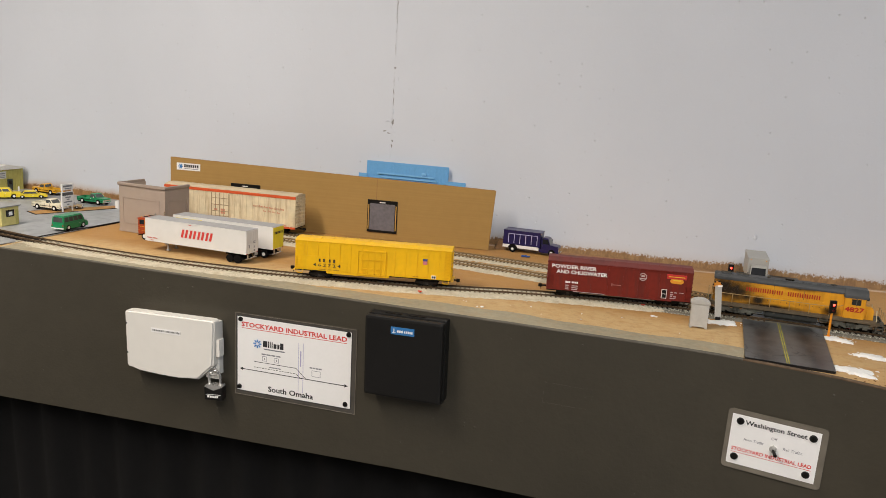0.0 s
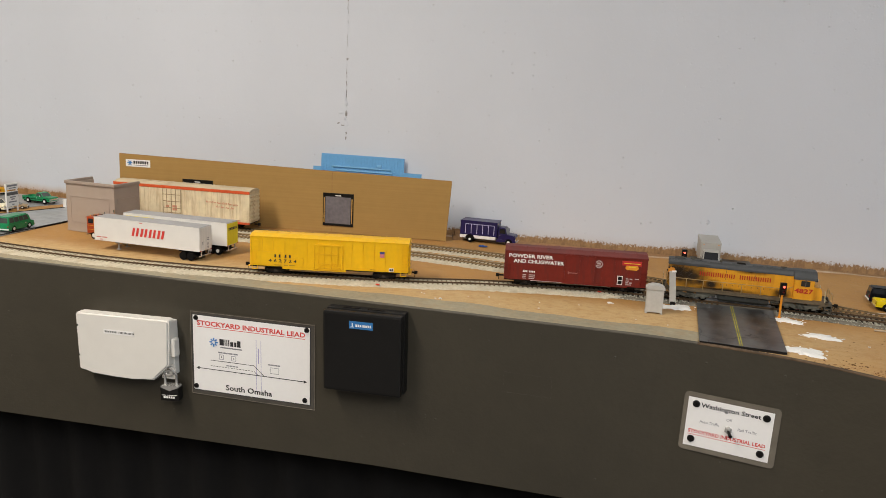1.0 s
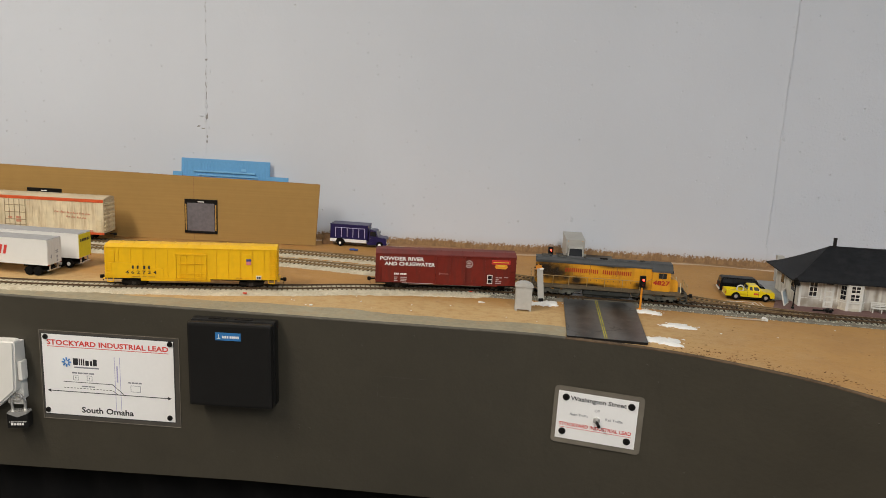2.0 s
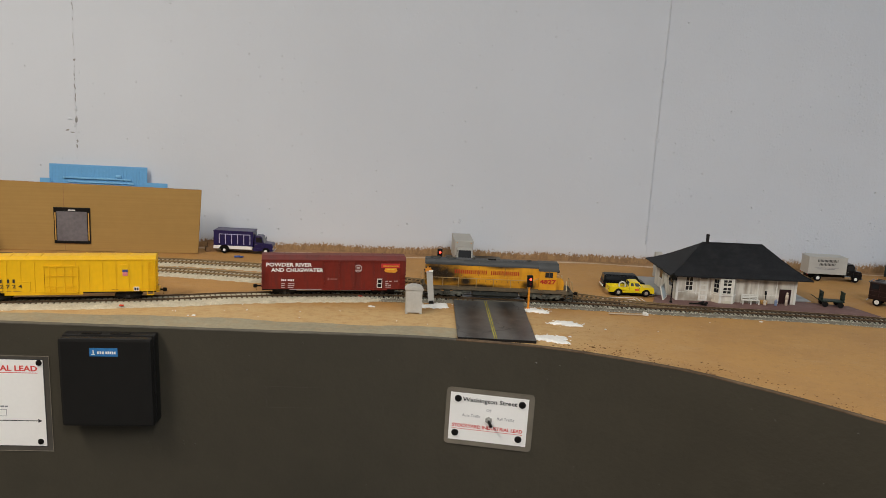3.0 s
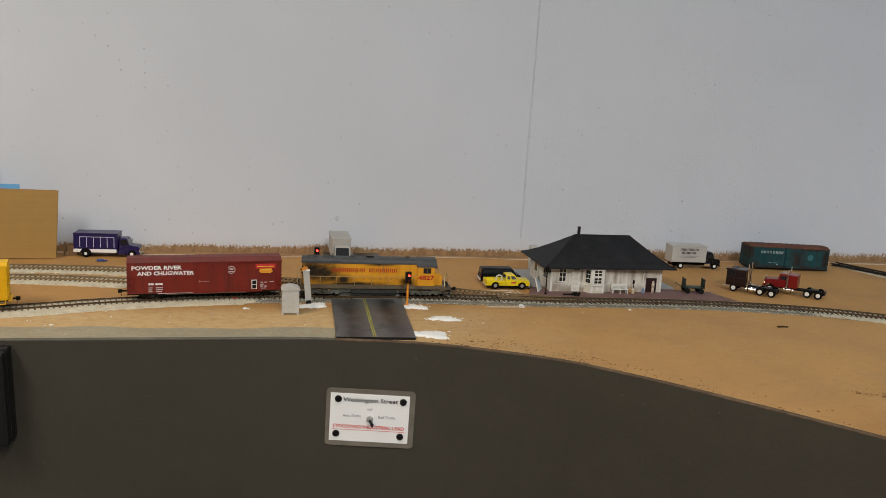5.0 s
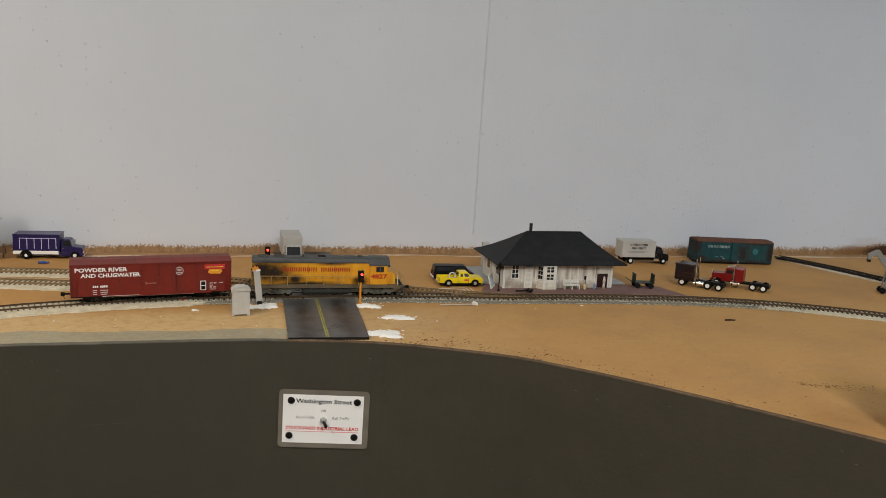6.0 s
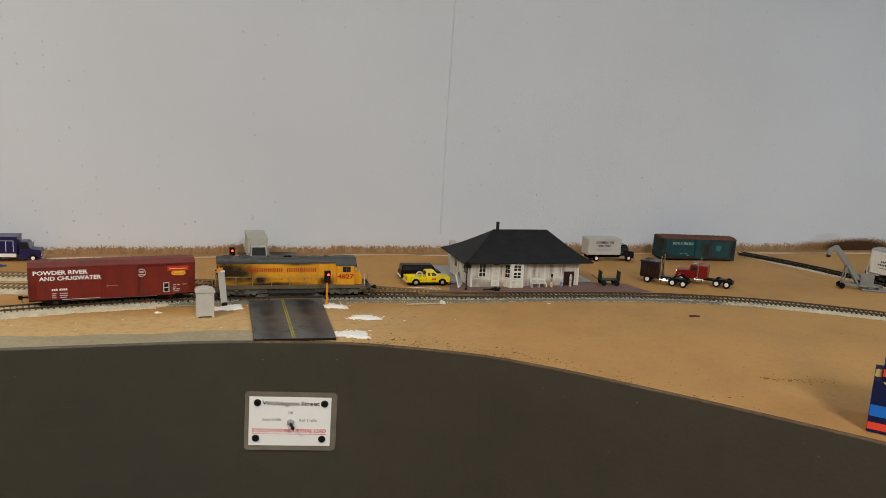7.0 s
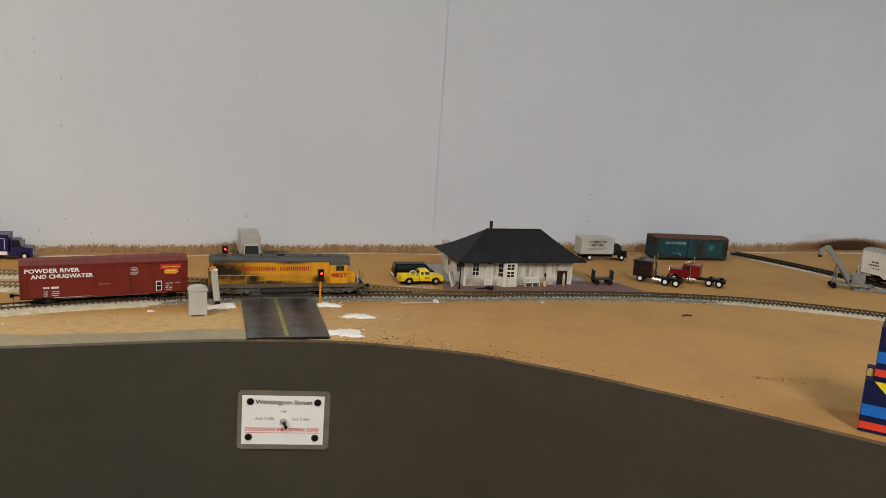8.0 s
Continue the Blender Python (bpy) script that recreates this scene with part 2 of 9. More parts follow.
def sand_material():
    """Tan latex paint over plaster: broad brushed patches, pale scuffs, fine dark and pale specks, pocked relief."""
    m = bpy.data.materials.new("sand_coloured_paint")
    m.use_nodes = True
    n, l = m.node_tree.nodes, m.node_tree.links
    b = n["Principled BSDF"]
    b.inputs["Roughness"].default_value = 0.7
    b.inputs["Specular IOR Level"].default_value = 0.28
    tc = n.new("ShaderNodeTexCoord")

    def noise_at(scale, detail=4.0, rough=0.6, stretch=(1, 1, 1)):
        mp = n.new("ShaderNodeMapping")
        mp.inputs["Scale"].default_value = tuple(scale * s for s in stretch)
        mp.inputs["Rotation"].default_value = (0, 0, -0.25)
        l.new(tc.outputs["Object"], mp.inputs["Vector"])
        t = n.new("ShaderNodeTexNoise")
        t.inputs["Scale"].default_value, t.inputs["Detail"].default_value, t.inputs["Roughness"].default_value = 1.0, detail, rough
        l.new(mp.outputs["Vector"], t.inputs["Vector"])
        return t.outputs["Fac"]

    def over(colour, fac, rgb):
        x = n.new("ShaderNodeMix")
        x.data_type = "RGBA"
        l.new(fac, x.inputs["Factor"])
        l.new(colour, x.inputs["A"])
        x.inputs["B"].default_value = (*rgb, 1)
        return x.outputs["Result"]

    base = n.new("ShaderNodeRGB")
    base.outputs[0].default_value = (0.450, 0.243, 0.076, 1)
    colour = over(base.outputs[0], ranged(n, l, noise_at(9.0, 5.0), 0.40, 0.68, 0.0, 0.65), (0.355, 0.187, 0.066))
    colour = over(colour, ranged(n, l, noise_at(26.0, 6.0, 0.7, (0.7, 1.3, 1)), 0.52, 0.72, 0.0, 0.34), (0.50, 0.315, 0.145))
    # a paler, rubbed strip in front of the main track
    sep = n.new("ShaderNodeSeparateXYZ")
    l.new(tc.outputs["Object"], sep.inputs["Vector"])
    near = ranged(n, l, calc(n, l, "MULTIPLY_ADD", noise_at(40.0, 5.0), 0.05, sep.outputs["Y"]), -0.345, -0.285, 1.0, 0.0)
    west = ranged(n, l, calc(n, l, "MULTIPLY_ADD", noise_at(16.0, 4.0), 0.15, sep.outputs["X"]), -0.28, 0.06, 1.0, 0.12)
    worn = calc(n, l, "MULTIPLY", calc(n, l, "MULTIPLY", near, west), ranged(n, l, noise_at(75.0, 6.0, 0.65, (0.85, 1.15, 1)), 0.28, 0.56, 0.4, 1.0))
    colour = over(colour, worn, (0.55, 0.375, 0.175))
    colour = over(colour, ranged(n, l, noise_at(120.0, 5.0, 0.75), 0.50, 0.72, 0.0, 0.45), (0.30, 0.165, 0.065))
    colour = over(colour, ranged(n, l, noise_at(330.0, 3.0), 0.665, 0.74, 0.0, 0.8), (0.17, 0.085, 0.035))
    colour = over(colour, ranged(n, l, noise_at(640.0, 2.0), 0.68, 0.75, 0.0, 0.65), (0.66, 0.50, 0.32))
    l.new(colour, b.inputs["Base Color"])
    bump = n.new("ShaderNodeBump")
    bump.inputs["Strength"].default_value, bump.inputs["Distance"].default_value = 0.8, 0.0014
    l.new(calc(n, l, "MULTIPLY_ADD", noise_at(300.0, 5.0), 0.45, noise_at(60.0, 4.0)), bump.inputs["Height"])
    l.new(bump.outputs["Normal"], b.inputs["Normal"])
    return m


SAND = sand_material()
EDGE_PAINT = mat("grey_green_primer", (0.330, 0.292, 0.200), 0.8, var=0.2, scale=150, bump=0.8, bscale=240, dirt=(0.40, 0.27, 0.14), dirt_amount=0.6)
CREAM_BALLAST = mat("cream_ballast", (0.53, 0.475, 0.355), 0.9, var=0.28, scale=700, bump=0.9, bscale=900, dirt=(0.40, 0.30, 0.18), dirt_amount=0.6)
CREAM_GRAIN = mat("cream_grains", (0.59, 0.53, 0.40), 0.9, var=0.1, island=0.3)
GREY_GRAIN = mat("grey_gravel", (0.33, 0.315, 0.255), 0.9, var=0.1, island=0.75)
GREY_BALLAST = mat("grey_ballast_bed", (0.20, 0.18, 0.14), 0.9, var=0.3, scale=600, bump=0.9, bscale=800)
FASCIA = mat("charcoal_satin_paint", (0.0490, 0.0428, 0.0300), 0.42, var=0.13, scale=26, bump=0.34, bscale=190, dirt=(0.039, 0.034, 0.0245), dirt_amount=0.5, spec=0.5)
FASCIA_LIP = mat("paler_grey_lip", (0.105, 0.094, 0.074), 0.7, var=0.3, scale=120)
CURTAIN = mat("black_cloth", (0.004, 0.0037, 0.0037), 0.95, var=0.3, scale=60)
WHITE_PLASTER = mat("white_plaster", (0.82, 0.81, 0.77), 0.9, var=0.06, scale=400, bump=0.8, bscale=500)


def road_material():
    """Grey printed road card with two soot-dark wheel tracks of its own, wandering along the lanes."""
    m = bpy.data.materials.new("grey_roadway_card")
    m.use_nodes = True
    n, l = m.node_tree.nodes, m.node_tree.links
    b = n["Principled BSDF"]
    b.inputs["Roughness"].default_value = 0.4
    tc = n.new("ShaderNodeTexCoord")
    sep = n.new("ShaderNodeSeparateXYZ")
    l.new(tc.outputs["Object"], sep.inputs["Vector"])
    wob = n.new("ShaderNodeTexNoise")
    wob.inputs["Scale"].default_value, wob.inputs["Detail"].default_value = 42.0, 5.0
    l.new(tc.outputs["Object"], wob.inputs["Vector"])
    shift = n.new("ShaderNodeMath")
    shift.operation = "MULTIPLY_ADD"
    l.new(wob.outputs["Fac"], shift.inputs[0])
    shift.inputs[1].default_value = 0.020
    l.new(sep.outputs["X"], shift.inputs[2])
    def spread(scale, detail, rough=0.6):
        t = n.new("ShaderNodeTexNoise")
        t.inputs["Scale"].default_value, t.inputs["Detail"].default_value, t.inputs["Roughness"].default_value = scale, detail, rough
        l.new(tc.outputs["Object"], t.inputs["Vector"])
        return t.outputs["Fac"]

    def blend(colour, fac, rgb):
        x = n.new("ShaderNodeMix")
        x.data_type = "RGBA"
        l.new(fac, x.inputs["Factor"])
        l.new(colour, x.inputs["A"])
        x.inputs["B"].default_value = (*rgb, 1)
        return x.outputs["Result"]

    total = None
    for centre in (-0.3085, -0.2600):
        off = calc(n, l, "ABSOLUTE", calc(n, l, "SUBTRACT", shift.outputs[0], centre))
        lane = ranged(n, l, off, 0.0, 0.019, 0.92, 0.0)
        total = lane if total is None else calc(n, l, "MAXIMUM", total, lane)
    total = calc(n, l, "MULTIPLY", total, ranged(n, l, spread(38.0, 4.0), 0.30, 0.62, 0.35, 1.0))
    fine = spread(420.0, 6.0)
    base = n.new("ShaderNodeRGB")
    base.outputs[0].default_value = (0.090, 0.093, 0.091, 1)
    colour = blend(base.outputs[0], ranged(n, l, spread(70.0, 5.0, 0.7), 0.42, 0.66, 0.0, 0.6), (0.055, 0.055, 0.057))
    colour = blend(colour, total, (0.0078, 0.0084, 0.0088))
    colour = blend(colour, ranged(n, l, fine, 0.56, 0.70, 0.0, 0.35), (0.15, 0.148, 0.145))
    # hairline cracks drawn on the card
    warp = n.new("ShaderNodeTexNoise")
    warp.inputs["Scale"].default_value, warp.inputs["Detail"].default_value = 60.0, 3.0
    l.new(tc.outputs["Object"], warp.inputs["Vector"])
    bent = n.new("ShaderNodeVectorMath")
    bent.operation = "MULTIPLY_ADD"
    l.new(warp.outputs["Color"], bent.inputs[0])
    bent.inputs[1].default_value = (0.022, 0.022, 0)
    l.new(tc.outputs["Object"], bent.inputs[2])
    crack = n.new("ShaderNodeTexVoronoi")
    crack.feature = "DISTANCE_TO_EDGE"
    crack.inputs["Scale"].default_value = 26.0
    l.new(bent.outputs[0], crack.inputs["Vector"])
    line = ranged(n, l, crack.outputs["Distance"], 0.006, 0.024, 0.9, 0.0)
    line = calc(n, l, "MULTIPLY", line, ranged(n, l, spread(20.0, 2.0), 0.50, 0.56, 0.0, 1.0))
    colour = blend(colour, line, (0.008, 0.008, 0.008))
    l.new(colour, b.inputs["Base Color"])
    return m


ASPHALT = road_material()
LOT = mat("blue_grey_paving", (0.335, 0.345, 0.35), 0.36, var=0.2, scale=40, dirt=(0.15, 0.155, 0.165), dirt_amount=0.85, spec=0.5)
BLACK_EDGE = mat("black_card_edge_and_shade", (0.014, 0.012, 0.011), 0.7, spec=0.12)
ROAD_LINE = mat("yellow_line_paint", (0.36, 0.33, 0.045), 0.6, var=0.45, scale=500, dirt=(0.09, 0.085, 0.04), dirt_amount=0.7)
TIE = mat("brown_tie_plastic", (0.026, 0.0185, 0.0125), 0.8, var=0.25, scale=500, island=0.45, spec=0.12)
TIE_PIECE = mat("brown_tie_pieces", (0.026, 0.0185, 0.0125), 0.8, var=0.25, scale=500, each_piece=0.45, spec=0.12)
TIE_PIECE_DUSTY = mat("dusty_tie_pieces", (0.088, 0.058, 0.030), 0.85, var=0.35, scale=300, each_piece=0.4, spec=0.1)
TIE_DUSTY = mat("dusty_tie_plastic", (0.128, 0.083, 0.041), 0.85, var=0.3, scale=500, island=0.4, spec=0.1)
TIE_DARK = mat("black_tie_plastic", (0.010, 0.008, 0.007), 0.8, var=0.25, island=0.3)
RAIL = mat("rusty_rail", (0.076, 0.047, 0.024), 0.6, 0.0, var=0.3, scale=500)
RAIL_DUSTY = mat("dusty_bronze_rail", (0.200, 0.134, 0.066), 0.6, var=0.35, scale=300)
RAIL_BLACK = mat("blackened_rail", (0.022, 0.016, 0.011), 0.6, var=0.3, scale=300)
# polished railhead; its golden colour includes the highlight along the rails
RAIL_TOP = mat("highlit_railhead", (0.37, 0.240, 0.115), 0.36, 0.0, var=0.35, scale=60)
CARD = mat("brown_corrugated_card", (0.365, 0.220, 0.069), 0.8, var=0.05, scale=70, bump=0.08, bscale=500)


def fluted(m):
    """Faint level bands of the flutes under a card's liner."""
    n, l = m.node_tree.nodes, m.node_tree.links
    b = n["Principled BSDF"]
    was = b.inputs["Base Color"].links[0].from_socket
    tc = n.new("ShaderNodeTexCoord")
    mp = n.new("ShaderNodeMapping")
    mp.inputs["Scale"].default_value = (6.0, 6.0, 330.0)
    l.new(tc.outputs["Object"], mp.inputs["Vector"])
    nz = n.new("ShaderNodeTexNoise")
    nz.inputs["Scale"].default_value, nz.inputs["Detail"].default_value = 1.0, 3.0
    l.new(mp.outputs["Vector"], nz.inputs["Vector"])
    mul = n.new("ShaderNodeMix")
    mul.data_type, mul.blend_type = "RGBA", "MULTIPLY"
    mul.inputs["Factor"].default_value = 1.0
    l.new(was, mul.inputs["A"])
    l.new(ranged(n, l, nz.outputs["Fac"], 0.3, 0.7, 0.965, 1.03), mul.inputs["B"])
    l.new(mul.outputs["Result"], b.inputs["Base Color"])
    return m


fluted(CARD)
CARD_EDGE = mat("card_edge", (0.31, 0.175, 0.068), 0.9, var=0.3, scale=700)
BLACK = mat("black_plastic", (0.010, 0.0095, 0.009), 0.42, var=0.2, spec=0.14)
BLACK_SATIN = mat("black_moulded_case", (0.012, 0.0115, 0.011), 0.34, var=0.1, scale=80, bump=0.05, spec=0.22)
RUBBER = mat("black_rubber", (0.0075, 0.007, 0.0068), 0.8, spec=0.08)
WHITE = mat("white_plastic", (0.80, 0.79, 0.76), 0.4, var=0.04)
WHITE_CASE = mat("off_white_case", (0.72, 0.70, 0.65), 0.42, var=0.03, scale=60)
PAPER = mat("white_paper", (0.84, 0.83, 0.81), 0.45, var=0.02, coat=0.6)
LAMINATE_DARK = mat("clear_pouch_over_charcoal", (0.075, 0.068, 0.058), 0.22, var=0.25, scale=45, coat=0.5)
LAMINATE = mat("clear_pouch_over_grey", (0.165, 0.145, 0.115), 0.22, var=0.25, scale=45, coat=0.8)
INK = mat("black_ink", (0.03, 0.03, 0.032), 0.5)
INK_GREY = mat("grey_ink", (0.22, 0.22, 0.24), 0.5)
INK_RED = mat("red_ink", (0.62, 0.055, 0.045), 0.5)
INK_BLUE = mat("blue_ink", (0.06, 0.22, 0.52), 0.5)
INK_VIOLET = mat("violet_ink", (0.38, 0.36, 0.56), 0.5)
CHROME = mat("bright_chrome", (0.85, 0.84, 0.82), 0.16, 1.0, var=0.05)
STEEL = mat("brushed_steel", (0.70, 0.69, 0.66), 0.24, 0.7, var=0.1, spec=0.6)
GLASS = mat("dark_window_glass", (0.015, 0.017, 0.02), 0.12, var=0.1, coat=0.5)
TOY_GLASS = mat("smoky_toy_glazing", (0.070, 0.076, 0.074), 0.16, var=0.25, scale=60, coat=0.5)
HUB = mat("silver_wheel_paint", (0.74, 0.73, 0.70), 0.35, var=0.1)
UNDER = mat("dark_underframe", (0.010, 0.0085, 0.007), 0.75, var=0.3, spec=0.08)
LAMP_RED = mat("red_lens", (0.5, 0.02, 0.02), 0.25)
LAMP_AMBER = mat("amber_lens", (0.75, 0.30, 0.03), 0.3)
LAMP_WHITE = mat("clear_lens", (0.8, 0.8, 0.76), 0.15)
SIGNAL_GLOW = glow("lit_red_lamp", (1.0, 0.035, 0.022), 9.0)


# ---- mesh tools (things are modelled in millimetres) ----
MM = 0.001


def part(name, bm, material, parent=None, label="", m=None, smooth=False):
    """Links a bmesh, modelled in millimetres, as one mesh object under its thing."""
    bmesh.ops.recalc_face_normals(bm, faces=bm.faces)
    bmesh.ops.scale(bm, vec=(MM, MM, MM), verts=bm.verts)
    me = bpy.data.meshes.new(name)
    bm.to_mesh(me)
    bm.free()
    if smooth:
        for p in me.polygons:
            p.use_smooth = True
    me.materials.append(material)
    ob = new(name, me)
    ob.parent = parent
    if m is not None:
        ob.matrix_basis = m
    if label:
        tagged(ob, label)
    return ob


def thing(name, label, category, m=None, group=""):
    ob = new(name)
    ob.empty_display_size = 0.01
    if m is not None:
        ob.matrix_basis = m
    return tagged(ob, label, category, group)


def box(bm, x0, x1, y0, y1, z0, z1, bevel=0.0):
    r = bmesh.ops.create_cube(bm, size=1.0)
    vs = r["verts"]
    for v in vs:
        v.co = ((x0 + x1) / 2 + v.co.x * (x1 - x0), (y0 + y1) / 2 + v.co.y * (y1 - y0), (z0 + z1) / 2 + v.co.z * (z1 - z0))
    if bevel:
        es = list({e for v in vs for e in v.link_edges})
        bmesh.ops.bevel(bm, geom=es, offset=bevel, segments=2, affect="EDGES", profile=0.6)
    return bm


def boxes(*rows, bevel=0.0):
    bm = bmesh.new()
    for r in rows:
        box(bm, *r, bevel=bevel)
    return bm


def prism(bm, pts, lo, hi, axis="y"):
    """A closed outline drawn across one axis: pts are (x, z) for y, (y, z) for x, (x, y) for z."""
    place = {"y": lambda a, b, c: (a, c, b), "x": lambda a, b, c: (c, a, b), "z": lambda a, b, c: (a, b, c)}[axis]
    low = [bm.verts.new(place(a, b, lo)) for a, b in pts]
    high = [bm.verts.new(place(a, b, hi)) for a, b in pts]
    bm.faces.new(low)
    bm.faces.new(high[::-1])
    k = len(pts)
    for i in range(k):
        bm.faces.new((low[i], high[i], high[(i + 1) % k], low[(i + 1) % k]))
    return bm


def rod(bm, a, b, r, seg=8, r2=None):
    a, b = Vector(a), Vector(b)
    d = b - a
    m = Matrix.Translation((a + b) / 2) @ d.to_track_quat("Z", "Y").to_matrix().to_4x4()
    bmesh.ops.create_cone(bm, cap_ends=True, segments=seg, radius1=r, radius2=r if r2 is None else r2, depth=d.length, matrix=m)
    return bm


def each(name, rows, material, parent, label="", bevel=0.0):
    """One part for every box in the list."""
    for r in rows:
        part(name, boxes(r, bevel=bevel), material, parent, label)


def rods(rows, r, seg=6):
    bm = bmesh.new()
    for a, b in rows:
        rod(bm, a, b, r, seg)
    return bm


def frustum(bm, low, high, z0, z1):
    """low, high: (x0, x1, y0, y1). Returns the four sides as corner lists (bl, br, tr, tl), seen from outside: front +x, back -x, near -y, far +y."""
    a = [Vector((low[0], low[2], z0)), Vector((low[1], low[2], z0)), Vector((low[1], low[3], z0)), Vector((low[0], low[3], z0))]
    b = [Vector((high[0], high[2], z1)), Vector((high[1], high[2], z1)), Vector((high[1], high[3], z1)), Vector((high[0], high[3], z1))]
    va, vb = [bm.verts.new(p) for p in a], [bm.verts.new(p) for p in b]
    bm.faces.new(va[::-1])
    bm.faces.new(vb)
    for i in range(4):
        j = (i + 1) % 4
        bm.faces.new((va[i], va[j], vb[j], vb[i]))
    return {"near": (a[0], a[1], b[1], b[0]), "front": (a[1], a[2], b[2], b[1]), "far": (a[2], a[3], b[3], b[2]), "back": (a[3], a[0], b[0], b[3])}


def on_face(c, u, v):
    return (c[0] * (1 - u) + c[1] * u) * (1 - v) + (c[3] * (1 - u) + c[2] * u) * v


def slab(bm, corners, out=0.15, deep=0.4):
    """A thin plate over four corners, standing out of their plane."""
    c = [Vector(p) for p in corners]
    n = (c[1] - c[0]).cross(c[3] - c[0]).normalized()
    f = [bm.verts.new(p + n * out) for p in c]
    k = [bm.verts.new(p - n * deep) for p in c]
    bm.faces.new(f)
    bm.faces.new(k[::-1])
    for i in range(4):
        j = (i + 1) % 4
        bm.faces.new((f[j], f[i], k[i], k[j]))
    return bm


def pane(face, u0, u1, v0, v1, out=0.15):
    bm = bmesh.new()
    slab(bm, [on_face(face, u0, v0), on_face(face, u1, v0), on_face(face, u1, v1), on_face(face, u0, v1)], out)
    return bm


def letters(name, text, size, material, parent, m, width=None, label="", bold=0.0, shear=0.0):
    """Raised lettering in the built-in font; size is the capital height in millimetres, width the run to fit."""
    cu = bpy.data.curves.new("lettering", "FONT")
    cu.body, cu.size, cu.extrude, cu.align_x = text, 1.0, 0.02, "LEFT"
    cu.offset, cu.shear, cu.resolution_u = bold, shear, 2
    tmp = bpy.data.objects.new("lettering", cu)
    scene.collection.objects.link(tmp)
    me = bpy.data.meshes.new_from_object(tmp.evaluated_get(bpy.context.evaluated_depsgraph_get()))
    bpy.data.objects.remove(tmp)
    bpy.data.curves.remove(cu)
    k = size / 0.73 * MM
    xs = [v.co.x for v in me.vertices]
    kx = k if width is None else width * MM / (max(xs) - min(xs))
    x0 = min(xs)
    for v in me.vertices:
        v.co = ((v.co.x - x0) * kx, v.co.y * k, v.co.z * 0.006)
    me.name = name
    me.materials.append(material)
    ob = new(name, me)
    ob.parent, ob.matrix_basis = parent, m
    if label:
        tagged(ob, label)
    return ob


def bars(name, rows, material, parent, m, deep=0.12, label=""):
    """Plain bars (x, y, width, height, lean) for writing that is not lettered out."""
    bm = bmesh.new()
    for x, y, w, h, *lean in rows:
        s = lean[0] * h if lean else 0
        prism(bm, [(x, y), (x + w, y), (x + w + s, y + h), (x + s, y + h)], 0, deep, "z")
    return part(name, bm, material, parent, label, m)


def word_bars(x, y, h, counts, pitch, gap, fill=0.78, lean=0.0):
    """A row of letter-wide bars, word by word."""
    out = []
    for c in counts:
        for _ in range(c):
            out.append((x, y, pitch * fill, h, lean))
            x += pitch
        x += gap
    return out


def stroke_bars(x, y, h, counts, pitch, gap, w, lean=0.0):
    """As word_bars, but two thin bars for each character."""
    out = []
    for c in counts:
        for _ in range(c):
            out += [(x, y, w, h, lean), (x + pitch * 0.74 - w, y, w, h, lean)]
            x += pitch
        x += gap
    return out


def side(x, y, z):
    """The plane of a thing's near side, for lettering that faces the front."""
    return pose(x * MM, y * MM, z * MM, 90, 0, 0)


def wheel(parent, x, y, r, w, rim=None, name="wheel", outward=-1, hub=0.46):
    bm = bmesh.new()
    rod(bm, (x, y - w / 2, r), (x, y + w / 2, r), r, 20)
    bmesh.ops.bevel(bm, geom=[e for e in bm.edges if abs(e.verts[0].co.y - e.verts[1].co.y) < 0.01], offset=0.45, segments=2, affect="EDGES")
    ob = part(name, bm, RUBBER, parent)
    bm = bmesh.new()
    yo = y + outward * w / 2
    rod(bm, (x, yo - outward * 0.5, r), (x, yo + outward * 0.25, r), r * hub, 14)
    rod(bm, (x, yo, r), (x, yo + outward * 0.55, r), r * 0.22, 8)
    part("rim", bm, rim or HUB, ob)
    return ob


def arch_outline(x0, x1, z0, top, arches):
    """Side outline of a body: sill at z0 with round wheel arches cut in, then the top line from front to back."""
    pts = [(x0, z0)]
    for cx, r in arches:
        for k in range(0, 7):
            a = math.pi * (1 - k / 6)
            pts.append((cx + r * math.cos(a), z0 + r * math.sin(a) * 0.95))
    pts.append((x1, z0))
    return pts + list(top)


# ---- the room ----
def shell(name, x0, x1, y0, y1, z0, z1, material, label):
    ob = part(name, boxes((x0 * 1000, x1 * 1000, y0 * 1000, y1 * 1000, z0 * 1000, z1 * 1000)), material)
    return tagged(ob, label, "", "", "structure")


FLOOR_MAT = mat("grey_carpet", (0.12, 0.115, 0.11), 0.95, var=0.25, scale=40)
CEIL_MAT = mat("white_ceiling_tile", (0.36, 0.355, 0.345), 0.9, var=0.06, scale=30, bump=0.3, bscale=200)
SOUTH_MAT = mat("pale_room_paint", (0.20, 0.195, 0.19), 0.8, var=0.05, scale=6)
shell("floor", ROOM_W, ROOM_E, ROOM_S, 0.2, FLOOR_Z - 0.1, FLOOR_Z, FLOOR_MAT, "dark grey carpet floor of the train room")
shell("ceiling", ROOM_W, ROOM_E, ROOM_S, 0.2, CEIL_Z, CEIL_Z + 0.1, CEIL_MAT, "pale grey tiled ceiling with light fittings")
shell("wall_south", ROOM_W, ROOM_E, ROOM_S - 0.1, ROOM_S, FLOOR_Z, CEIL_Z, SOUTH_MAT, "dull grey painted plain room wall")
shell("wall_east", ROOM_E, ROOM_E + 0.1, ROOM_S, 0.2, FLOOR_Z, CEIL_Z, SOUTH_MAT, "dull grey painted plain room wall")
